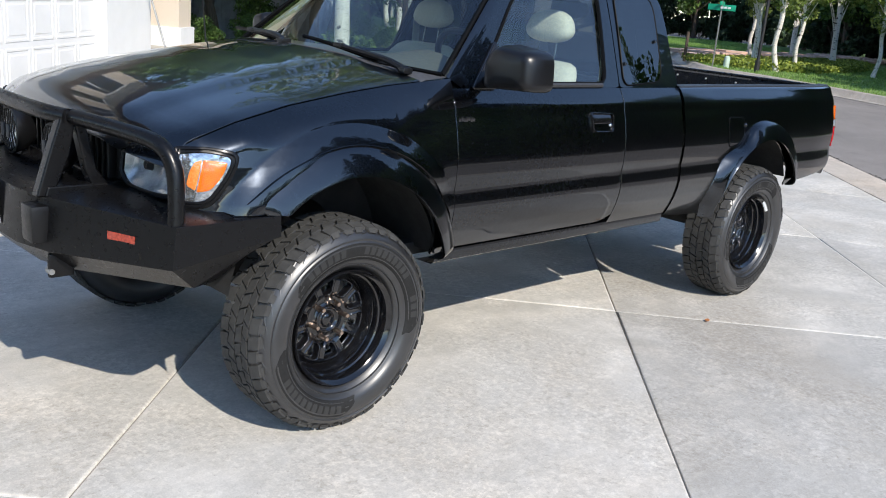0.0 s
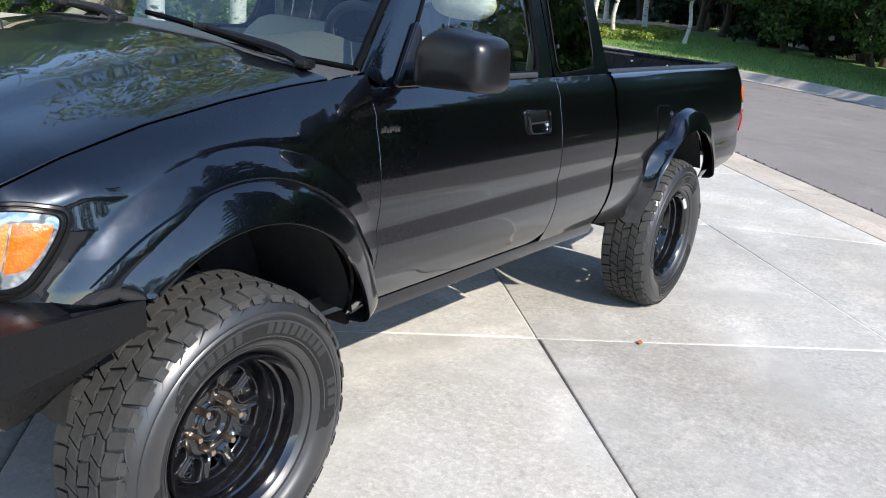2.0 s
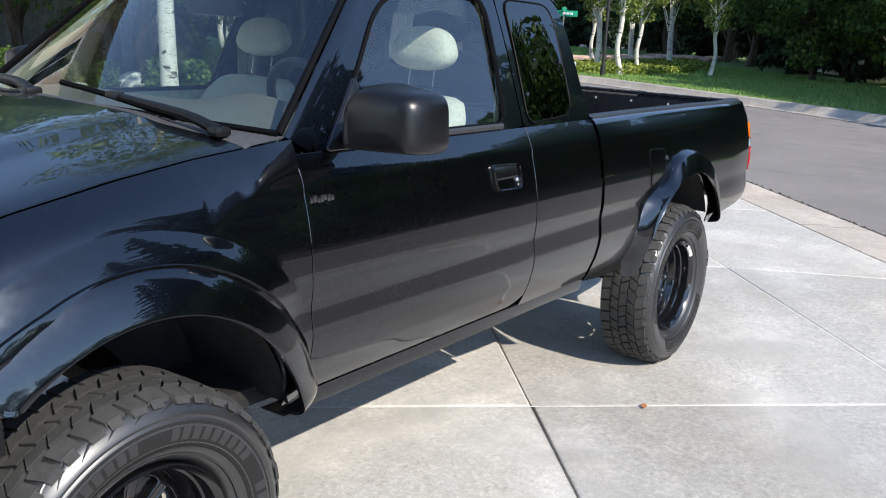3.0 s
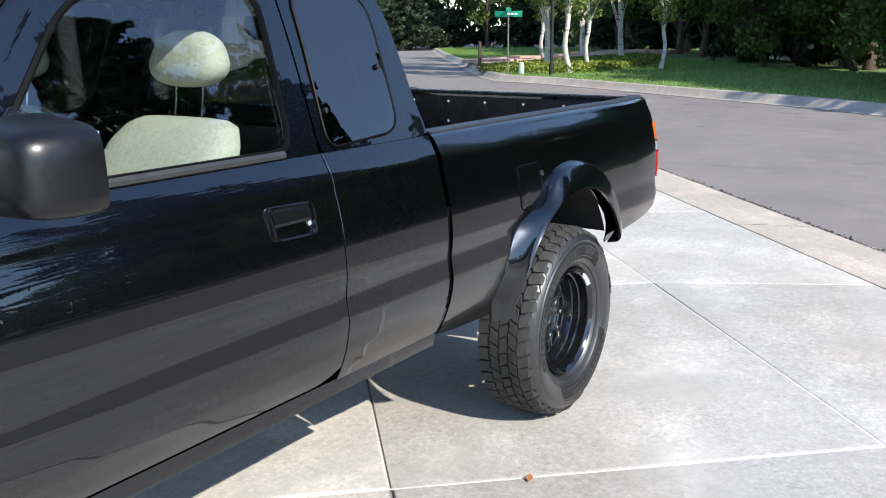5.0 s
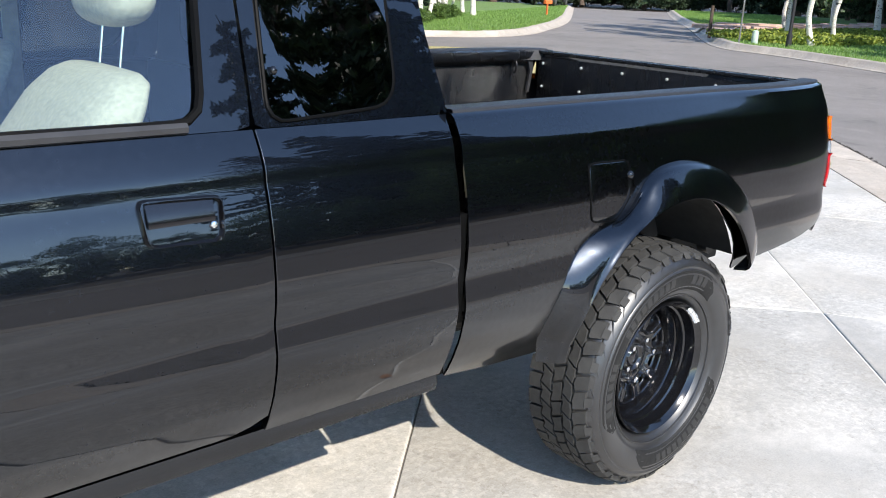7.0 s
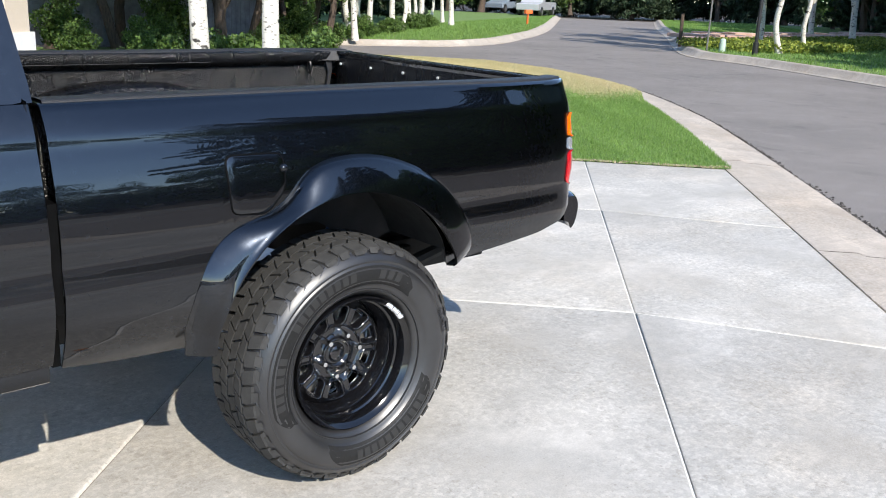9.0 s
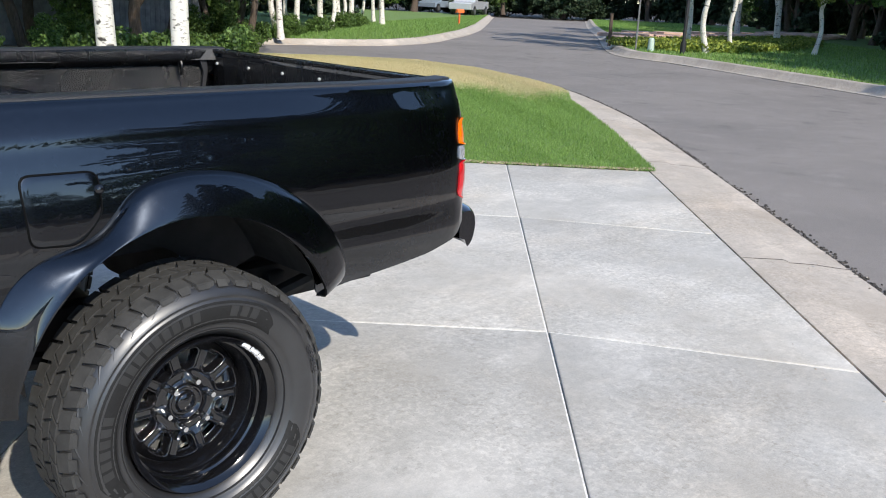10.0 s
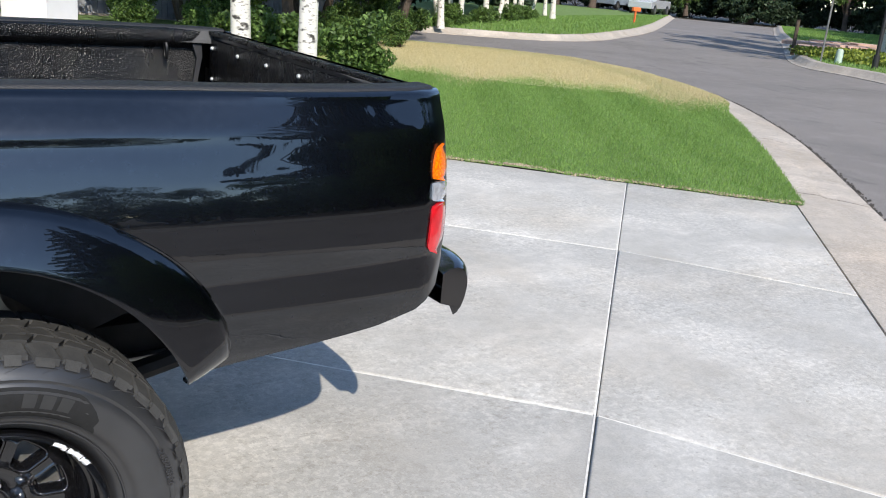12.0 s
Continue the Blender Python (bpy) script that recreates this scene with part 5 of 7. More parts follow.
part("spare_wheel", lathe(bmesh.new(), [(0.0, 0.06), (0.2, 0.06), (0.36, 0.1), (0.38, 0.0), (0.36, -0.1), (0.2, -0.06), (0.0, -0.06)], 40), UNDER, truck).matrix_basis = pose(3.62, YC, 0.66, 90, 0, 0)

# Mirrors, handles, fuel flap, wipers


def mirror(m):
    rows = []
    loop = rounded([(-0.325, 1.285), (-0.315, 1.435), (-0.125, 1.456), (-0.062, 1.390), (-0.062, 1.272)], [0.035, 0.045, 0.05, 0.03, 0.02], 6)
    for x, s in ((0.758, 0.90), (0.754, 0.965), (0.732, 1.0), (0.690, 0.992), (0.650, 0.96), (0.624, 0.89), (0.610, 0.78), (0.604, 0.62), (0.601, 0.30)):
        rows.append([m((x, -0.195 + (y + 0.195) * s, 1.362 + (z - 1.362) * s)) for y, z in loop])
    bm = bmesh.new()
    vs = grid(bm, rows, wrap=True)
    cap(bm, vs[-1])
    return bm


mirrors = both(lambda m: mirror(m if m((0, 0, 0)).y == 0 else lambda p: m((p[0] + 0.11, p[1] * 0.55 + 0.02, p[2]))), "door_mirror", MIRRORSHELL, "large black plastic door mirror", sharp=50)
for sgn, parent in zip((1, -1), mirrors):
    m = (lambda p: Vector(p)) if sgn == 1 else (lambda p: Vector((p[0], 2 * YC - p[1], p[2])))
    c = m((0.762, -0.195, 1.362)) if sgn == 1 else m((0.872, -0.087, 1.362))
    part("mirror_glass", boxed(c, (0.006, 0.195 if sgn == 1 else 0.107, 0.125), bevel=0.002), CHROME, parent)
    part("mirror_arm", prism(bmesh.new(), [m(p) for p in ((0.680, -0.10, 1.285), (0.725, -0.10, 1.285), (0.755, 0.02, 1.278), (0.705, 0.02, 1.275))], (0, 0, 0.035)), PLASTIC, parent, bevel=0.012)
    sail = rounded([(0.646, 1.263), (0.690, 1.306), (0.826, 1.446), (0.842, 1.428), (0.806, 1.340), (0.790, 1.263)], [0.012, 0.02, 0.008, 0.008, 0.02, 0.012])
    edge = reloop(sail, 60)
    cx, cz = sum(p[0] for p in edge) / 60, sum(p[1] for p in edge) / 60
    rows = [[m((cx + (x - cx) * k, gh_y(cz + (z - cz) * k) - o, cz + (z - cz) * k)) for x, z in edge] for k, o in ((1.0, -0.006), (1.0, 0.012), (0.97, 0.016), (0.88, 0.0175), (0.6, 0.020), (0.3, 0.021))]
    bm = bmesh.new()
    cap(bm, grid(bm, rows, wrap=True)[-1])
    bmesh.ops.recalc_face_normals(bm, faces=bm.faces)
    base = part("mirror_base", bm, MIRRORSHELL, parent)
    rim = [m((x, gh_y(z) - 0.010, z)) for x, z in edge]
    part("base_edge", tubed(rim + rim[:1], 0.004, 6), RIMBLACK, base)


def on_side(x, z, out=0.0):
    return Vector((x, side_y(x, z) - out, z))


for sgn, door in zip((1, -1), doors):
    m = (lambda p: Vector(p)) if sgn == 1 else (lambda p: Vector((p[0], 2 * YC - p[1], p[2])))
    loop = rounded([(1.405, 1.070), (1.395, 1.158), (1.568, 1.150), (1.560, 1.064)], 0.018)
    frm = reloop(loop, 48)
    bm = bmesh.new()
    ctr = Vector((1.482, 1.11))
    shrink = lambda p, s: ctr + (Vector((p[0], p[1])) - ctr) * s
    rows = []
    for s, o in ((1.0, 0.0), (0.992, 0.008), (0.97, 0.013), (0.945, 0.013), (0.925, 0.009), (0.90, 0.0), (0.88, -0.012)):
        rows.append([m(on_side(*shrink(p, s), o)) for p in frm])
    grid(bm, rows, wrap=True)
    handle = part("door_handle", bm, RIMBLACK, door, "black recessed lift handle with chrome lock")
    cup = bmesh.new()
    cap(cup, [cup.verts.new(m(on_side(*shrink(p, 0.90), -0.008))) for p in frm])
    part("handle_recess", cup, UNDER, handle)
    bm = bmesh.new()
    grid(bm, [[m(on_side(x, z + 0.000 * x, o)) for x in np.linspace(1.412, 1.545, 8)] for z, o in ((1.103, -0.004), (1.105, 0.006), (1.115, 0.009), (1.135, 0.007), (1.150, 0.003))])
    part("handle_flap", bm, RIMBLACK, handle, thick=0.004)
    bm = bmesh.new()
    bmesh.ops.create_uvsphere(bm, u_segments=14, v_segments=8, radius=0.010, matrix=Matrix.Translation(m(on_side(1.543, 1.096, -0.001))))
    part("lock", bm, CHROME, handle)
    bm = bmesh.new()
    rng = random.Random(2)
    for k in range(7):
        x = 0.548 + 0.013 * k
        box(bm, m(on_side(x + 0.006, 1.146 + 0.002 * math.sin(k * 2), 0.001)), (0.011, 0.003, 0.015 + 0.006 * (k % 2)), bevel=0.001)
    part("door_badge", bm, BADGE, door, "small dark chrome badge")
    bm = bmesh.new()
    grid(bm, [[m((x, gh_y(1.27) - o, z)) for x in (0.70, 1.1, 1.525)] for z, o in ((1.262, 0.003), (1.266, 0.010), (1.276, 0.011), (1.284, 0.004))])
    part("belt_strip", bm, TRIMGREY, door, "weathered grey rubber belt strip", thick=0.004)
    # quarter window studs
    for x, z in ((1.735, 1.372), (2.03, 1.482)):
        bm = bmesh.new()
        bmesh.ops.create_uvsphere(bm, u_segments=10, v_segments=6, radius=0.009, matrix=Matrix.Translation(m((x, gh_y(z) - 0.008, z))))
        part("window_stud", bm, RIMBLACK, truck)

flap_loop = rounded([(2.665, 0.945), (2.655, 1.105), (2.835, 1.100), (2.838, 1.000), (2.775, 0.935)], [0.02, 0.025, 0.025, 0.03, 0.03])
loop3 = [on_side(p[0], p[1], 0.0) for p in reloop(flap_loop, 60)]
bm = bmesh.new()
tube(bm, loop3 + loop3[:1], 0.0030, 6)
flap = part("fuel_flap", bm, SEAL, truck, "black fuel filler flap")
inner3 = [[on_side(2.752 + (p[0] - 2.752) * k, 1.025 + (p[1] - 1.025) * k, o) for p in reloop(flap_loop, 60)] for k, o in ((0.985, -0.002), (0.975, 0.0022), (0.95, 0.003), (0.8, 0.003), (0.5, 0.003), (0.1, 0.003))]
bm = bmesh.new()
cap(bm, grid(bm, inner3, wrap=True)[-1])
bmesh.ops.recalc_face_normals(bm, faces=bm.faces)
part("flap_panel", bm, PAINT, flap)
bm = bmesh.new()
bmesh.ops.create_uvsphere(bm, u_segments=12, v_segments=8, radius=0.013, matrix=Matrix.Translation(on_side(2.835, 1.058, 0.0)))
part("flap_catch", bm, RIMBLACK, flap)

for piv, tip in (((0.385, 0.12, 1.318), (0.345, 0.74, 1.392)), ((0.305, 0.83, 1.362), (0.40, 1.38, 1.378))):
    piv, tip = Vector(piv), Vector(tip)
    mid = piv.lerp(tip, 0.62) + Vector((-0.006, 0, 0.012))
    wiper = part("wiper", tubed(smoothed([piv, piv.lerp(mid, 0.3) + Vector((0, 0, 0.012)), mid], 12), [0.016 - 0.0006 * k for k in range(12)], 8), PLASTIC, truck, "black wiper arm and blade")
    ends = [piv.lerp(tip, 0.28) + Vector((0.012, 0, -0.004)), tip + (tip - piv) * 0.03 + Vector((0.012, 0, -0.004))]
    part("wiper_blade", tubed([ends[0].lerp(ends[1], t) + Vector((-0.01, 0, 0.008)) * math.sin(math.pi * t) for t in np.linspace(0, 1, 10)], 0.009, 6), SEAL, wiper)
    part("wiper_joint", boxed(mid, (0.03, 0.05, 0.02), bevel=0.006), PLASTIC, wiper)
    part("wiper_cap", boxed(piv, (0.05, 0.04, 0.025), bevel=0.01), PLASTIC, wiper)
for f in np.linspace(0.08, 0.92, 46):
    a, b = Vector(screen_point(-0.02, f)), Vector(hood_point(0.40, f))
    part("cowl_slot", boxed(a.lerp(b, 0.45) + Vector((0, 0, 0.002)), (0.035, 0.008, 0.006)), UNDER, truck)
part("antenna", tubed([(0.34, 1.555, 1.27), (0.30, 1.57, 1.75), (0.27, 1.575, 2.05)], [0.004, 0.003, 0.002], 6), PLASTIC, truck)

# Cab interior
car_seats = []
for y, lab in ((0.38, "driver"), (1.22, "passenger")):
    seat = thing("car_seat", "cream cloth bucket seat with an open-post headrest", "car seat", group="front seats")
    car_seats.append(seat)
    rows = []
    shape = ((0.83, 1.20, 0.23, 0.10), (0.90, 1.24, 0.245, 0.11), (1.05, 1.335, 0.262, 0.108), (1.20, 1.43, 0.255, 0.095), (1.29, 1.48, 0.235, 0.08), (1.335, 1.51, 0.205, 0.062), (1.352, 1.518, 0.165, 0.036), (1.356, 1.52, 0.10, 0.015))
    level = np.interp(np.linspace(0, 7, 36), range(8), [q[0] for q in shape])
    level = np.convolve(np.pad(level, 2, mode="edge"), np.ones(5) / 5, mode="valid")
    for z in level:
        x, w, t = (along(z, [(q[0], q[i]) for q in shape]) for i in (1, 2, 3))
        rows.append([(x + t * (0.62 if math.cos(a) > 0 else 1.0) * math.copysign(abs(math.cos(a)) ** 0.6, math.cos(a)), y + w * math.copysign(abs(math.sin(a)) ** 0.5, math.sin(a)), z) for a in np.linspace(0, math.tau, 72, endpoint=False)])
    bm = bmesh.new()
    vs = grid(bm, rows, wrap=True)
    cap(bm, vs[-1])
    bmesh.ops.recalc_face_normals(bm, faces=bm.faces)
    part("backrest", bm, CLOTH, seat, sharp=85)
    part("cushion", boxed((1.12, y, 0.80), (0.50, 0.50, 0.16), bevel=0.05), CLOTH, seat)
    rows = []
    for q in np.linspace(-1, 1, 26):
        z = 1.515 + 0.078 * math.sin(q * math.pi / 2)
        k = math.sqrt(max(0.0, 1 - abs(math.sin(q * math.pi / 2)) ** 3.2)) * 0.92 + 0.08
        w, t = (0.138 - 0.03 * max(0.0, z - 1.5) / 0.09) * k, (0.062 - 0.012 * max(0.0, z - 1.5) / 0.09) * k
        rows.append([(1.545 + t * math.copysign(abs(math.cos(a)) ** 0.7, math.cos(a)) + (z - 1.5) * 0.1, y + w * math.copysign(abs(math.sin(a)) ** 0.7, math.sin(a)), z) for a in np.linspace(0, math.tau, 60, endpoint=False)])
    bm = bmesh.new()
    vs = grid(bm, rows, wrap=True)
    cap(bm, vs[-1])
    cap(bm, vs[0])
    bmesh.ops.recalc_face_normals(bm, faces=bm.faces)
    part("headrest", bm, CLOTH, seat, sharp=85)
    for d in (-0.055, 0.055):
        part("headrest_post", tubed([(1.525, y + d, 1.32), (1.545, y + d, 1.46)], 0.003, 8), CHROME, seat)
    part("seat_belt", boxed((1.66, y + (-0.26 if y < YC else 0.26), 1.22), (0.05, 0.006, 0.5), bevel=0.002), CREAM, seat)
rows = []
for f in np.linspace(0.03, 0.97, 25):
    a = Vector(screen_point(0.0, f))
    y = a.y
    hump = 0.05 * math.exp(-((y - 0.38) / 0.17) ** 2)
    rows.append([(a.x + 0.01, y, a.z - 0.03), (a.x + 0.15, y, a.z + 0.005 + hump * 0.3), (a.x + 0.30, y, a.z + 0.01 + hump), (a.x + 0.38, y, a.z - 0.02 + hump), (a.x + 0.40, y, a.z - 0.12), (a.x + 0.34, y, a.z - 0.40), (a.x + 0.2, y, a.z - 0.6)])
part("dashboard", skin(rows), DASH, truck, "taupe grey dashboard")
wheel_c, tilt = Vector((1.0, 0.38, 1.30)), radians(62)
ax, ay = Vector((0, 1, 0)), Vector((-math.cos(tilt), 0, math.sin(tilt)))
ring = [wheel_c + ax * 0.19 * math.cos(a) + ay * 0.19 * math.sin(a) for a in np.linspace(0, math.tau, 40)]
sw = part("steering_wheel", tubed(ring, 0.016, 10), TRIMGREY, truck, "dark grey steering wheel")
part("wheel_hub", boxed(wheel_c + Vector((-0.02, 0, -0.02)), (0.05, 0.16, 0.12), bevel=0.02), DASH, sw)
for a in (0.15, math.pi - 0.15, -math.pi / 2):
    part("wheel_spoke", tubed([wheel_c, wheel_c + ax * 0.18 * math.cos(a) + ay * 0.18 * math.sin(a)], 0.014, 8), DASH, sw)


def door_card(m):
    return skin([[m((x, y, z)) for x in (0.62, 1.1, 1.66)] for y, z in ((0.055, 0.65), (0.075, 0.95), (0.095, 1.10), (0.075, 1.24), (0.06, 1.275))])


both(door_card, "door_card", CREAM)


def pillar_trim(m):
    rows = []
    for s in np.linspace(0.02, 0.98, 8):
        a, b = Vector(screen_point(s, 0.0)), Vector(gh(0.62 + 0.44 * s, 1.275 + 0.44 * s))
        rows.append([m(a + Vector((0.03, 0.035, 0))), m((a + b) / 2 + Vector((0.03, 0.045, 0))), m(b + Vector((0.01, 0.035, 0)))])
    return skin(rows)


both(pillar_trim, "pillar_trim", CREAM)
part("headliner", skin([[Vector(roof_point(x, f)) + Vector((0, 0, -0.045)) for f in np.linspace(0.01, 0.99, 13)] for x in np.linspace(1.02, 2.14, 8)]), HEADLINER, truck)
part("rear_panel", boxed((2.12, YC, 0.95), (0.04, 1.4, 0.62), bevel=0.02), PLASTIC, truck)
bm = bmesh.new()
box(bm, (0.93, YC - 0.02, 1.625), (0.035, 0.24, 0.065), bevel=0.015)
rv = part("rear_view_mirror", bm, PLASTIC, truck)
part("mirror_stem", tubed([(0.93, YC, 1.65), (0.90, YC, 1.72)], 0.01, 8), PLASTIC, rv)

# the truck stands very slightly askew on the drive
SKEW = Matrix.Translation((-1.185, 0, 0)) @ Matrix.Rotation(0.0066, 4, "Z") @ Matrix.Translation((1.2, 0, 0))
truck.matrix_basis = SKEW
for seat in car_seats:
    seat.matrix_basis = SKEW

# ---- driveway, lawns ----
driveway = thing("driveway", "pale concrete driveway of large slabs with sawn joints", "driveway", kind="structure")
N_LINES = [-6.1, -4.05, -2.03, 0.0, 1.95, 3.325]
U_LINES = [-9.6, -7.2, -4.8, -2.4, 0.0, 2.39, 4.72, 6.85]


SHIFT = {0.0: -0.30, 2.39: -0.31, 4.72: -0.22}


def slab(a, b, c, d):
    sa, sb = (SHIFT.get(a, 0.0), SHIFT.get(b, 0.0)) if d > 3 else (0.0, 0.0)
    bm = bmesh.new()
    rows = []
    for inset, z in ((0.0025, -0.12), (0.0025, -0.014), (0.005, -0.005), (0.012, -0.001), (0.018, 0.0)):
        rows.append([at(u, n, z) for u, n in ((a + inset, c + inset), (b - inset, c + inset), (b + sb - inset, d - inset), (a + sa + inset, d - inset))])
    vs = grid(bm, rows, wrap=True)
    cap(bm, vs[-1])
    bmesh.ops.recalc_face_normals(bm, faces=bm.faces)
    part("slab", bm, CONCRETE, driveway, sharp=60)


for a, b in zip(U_LINES, U_LINES[1:]):
    for c, d in zip(N_LINES, N_LINES[1:]):
        slab(a, b, c, d)
for c, d in zip(N_LINES[:2], N_LINES[1:3]):
    slab(6.85, 9.4, c, d)
sheet("joint_bed", [[(-9.6, -6.1), (9.4, -6.1), (9.4, -2.1), (6.85, -2.1), (6.85, 3.31), (-9.6, 3.31)]], -0.011, plain("joint_grit", (0.21, 0.19, 0.165), 0.95, scale=80), "gritty joint filling between the slabs", "joint")
for u in U_LINES[1:-1]:
    bm = bmesh.new()
    for (c, ua), (d, ub) in (((-6.0, u), (1.94, u)), ((1.96, u), (3.30, u + SHIFT.get(u, 0.0)))):
        cap(bm, [bm.verts.new(at(a, n, -0.0045)) for a, n in ((ua - 0.006, c), (ua + 0.006, c), (ub + 0.006, d), (ub - 0.006, d))])
    for f in bm.faces:
        f.normal_update()
        if f.normal.z < 0:
            f.normal_flip()
    tagged(part("joint_filler", bm, MORTAR_LIT_LIP), "pale mortar in a slab joint", "joint", kind="structure")
# A pale strip paints the sunlit lip along this groove.
bm = bmesh.new()
cap(bm, [bm.verts.new(at(u, n, -0.0035)) for u, n in ((-9.5, 1.9425), (6.84, 1.9425), (6.84, 1.9495), (-9.5, 1.9495))])
bm.faces.ensure_lookup_table()
bm.faces[0].normal_update()
if bm.faces[0].normal.z < 0:
    bm.faces[0].normal_flip()
tagged(part("joint_filler", bm, MORTAR_LIT_LIP), "pale strip painted as the sunlit lip of a slab joint", "joint", kind="structure")
sheet("lawn", [[(6.836, -2.0), (6.836, 3.38), (9.5, 3.39), (11.7, 3.30), (14.4, 2.90), (16.2, 2.38), (18.2, 1.45), (19.75, 0.2), (20.4, -1.6), (20.0, -4.0), (18.6, -8.0), (15, -13), (9.42, -8), (9.42, -2.0)]], 0.010, SOIL, "mown green lawn with a dry yellow patch", "lawn")
DRYSOIL = plain("dry_turf", (0.50, 0.43, 0.25), 0.95, vary=0.3, scale=6, bump=0.6)
sheet("dry_patch", [[(13.4, 0.3), (13.9, 1.9), (15.3, 2.2), (17.2, 1.55), (18.9, 0.45), (19.7, -1.5), (19.3, -4.0), (17.6, -6.8), (15.0, -5.5), (13.6, -3.0)]], 0.014, DRYSOIL, "dry yellow turf at the lawn's end", "lawn")
# Unseen ground made dark so the doors mirror no lit lawn.
sheet("planting_bed", [[(u, n + 0.5) for u, n in FAR_EDGE[:5]] + [(5, 60), (-60, 60)]], 0.13, MULCH, "unseen dark ground across the street, added to darken the paint's reflections", "ground")
sheet("lawn_far", [[(u, n + 0.5) for u, n in FAR_EDGE[4:]] + [(75, 60), (5, 60)]], 0.13, SOIL, "shaded lawn across the street", "lawn")
sheet("lawn_side", [[(u, n - 0.55) for u, n in SIDE_EDGE] + [(75, -40), (30, -40)]], 0.095, SOIL, "grass verge beside the side street", "lawn")

# ---- house ----
house = thing("house", "cream stucco house with a white panelled garage door", "house")


def block(name, u0, u1, n0, n1, z0, z1, mat, parent, label=""):
    return part(name, prism(bmesh.new(), [at(u, n, z0) for u, n in ((u0, n0), (u1, n0), (u1, n1), (u0, n1))], (0, 0, z1 - z0)), mat, parent, label)


block("wall", -1.5, 2.75, -6.45, -6.15, 0, 3.3, WHITE, house)
block("wall", 7.75, 9.4, -6.45, -6.15, 0, 3.3, WHITE, house)
block("wall", 2.75, 7.75, -6.45, -6.15, 2.35, 3.3, WHITE, house)
block("wall", 9.1, 9.4, -14, -6.46, 0, 3.3, STUCCO, house)
block("wall", -1.5, -1.2, -14, -6.46, 0, 3.3, STUCCO, house)
block("upper_wall", -2.0, 8.6, -7.6, -7.3, 3.3, 6.2, STUCCO, house)
for u in (0.2, 3.0, 5.8):
    w = block("window", u, u + 1.5, -7.3, -7.26, 4.0, 5.5, WHITE, house)
    block("pane", u + 0.08, u + 0.72, -7.26, -7.25, 4.08, 5.42, TINT, w)
    block("pane", u + 0.78, u + 1.42, -7.26, -7.25, 4.08, 5.42, TINT, w)
for z0, z1, n0 in ((3.3, 3.55, -5.7), (6.2, 6.45, -6.8)):
    bm = bmesh.new()
    prism(bm, [at(-2.4, n0, z0), at(-2.4, n0 - 5, z0 + 1.9), at(-2.4, n0 - 10, z0)], U * 12.2)
    part("roof", bm, ROOFTILE, house)
garage_door = part("garage_door", prism(bmesh.new(), [at(u, n, 0.0) for u, n in ((2.75, -6.36), (7.75, -6.36), (7.75, -6.31), (2.75, -6.31))], (0, 0, 2.35)), WHITE, house, "white sectional garage door with raised panels")
for r in range(4):
    for c in range(8):
        u0, z0 = 2.83 + c * 0.617, 0.07 + r * 0.575
        bm = bmesh.new()
        rows = []
        for inset, out in ((0.0, 0.0), (0.006, 0.010), (0.03, 0.010), (0.05, -0.006), (0.085, 0.008)):
            rows.append([at(u, -6.312 + out, z) for u, z in ((u0 + 0.03 + inset, z0 + 0.03 + inset), (u0 + 0.587 - inset, z0 + 0.03 + inset), (u0 + 0.587 - inset, z0 + 0.535 - inset), (u0 + 0.03 + inset, z0 + 0.535 - inset))])
        vs = grid(bm, rows, wrap=True)
        cap(bm, vs[-1])
        bmesh.ops.recalc_face_normals(bm, faces=bm.faces)
        part("panel", bm, WHITE, garage_door, sharp=8)
block("porch", 9.4, 11.3, -9.0, -4.7, 0.0, 0.42, CONCRETE, house, "pale concrete porch")
col = block("column", 10.36, 10.96, -6.63, -6.03, 0.42, 3.3, STUCCO, house, "square cream stucco column")
block("column_base", 10.31, 11.01, -6.68, -5.98, 0.42, 0.74, WHITE, col)
block("porch_roof", 9.4, 11.4, -13, -5.8, 3.3, 3.5, STUCCO, house)
block("porch_back", 9.4, 11.4, -13.2, -13.0, 0.0, 3.3, STUCCO, house)
part("wall_light", boxed(at(8.5, -6.1, 2.2), (0.14, 0.14, 0.24), bevel=0.03), STEEL, house)
rake = thing("garden_rake", "grey garden tool leaning at the garage corner", "garden tool")
part("handle", tubed([at(9.2, -5.7, 0.0), at(9.25, -6.1, 1.25)], 0.016, 8), STEEL, rake)
part("head", tubed([at(9.0, -5.72, 0.03), at(9.4, -5.72, 0.03)], 0.014, 8), STEEL, rake)

# pale boulders under the birches
for x, y, w, seed in ((10.1, 14.5, 0.30, 3), (9.9, 12.8, 0.26, 4)):
    rock = thing("garden_rock", "rounded pale boulder under the birches", "rock", (x, y, 0.0))
    rg = random.Random(seed)
    bm = bmesh.new()
    bmesh.ops.create_icosphere(bm, subdivisions=3, radius=1.0)
    for v in bm.verts:
        v.co *= 1 + 0.16 * noise.noise(v.co * 1.7 + Vector((seed, 0, 0)))
        v.co = Vector((v.co.x * w * 1.3, v.co.y * w, v.co.z * w * 0.75 + w * 0.35))
    part("stone", bm, plain("pale_boulder", (0.58, 0.56, 0.52), 0.9, vary=0.2, scale=6, bump=0.5), rock)

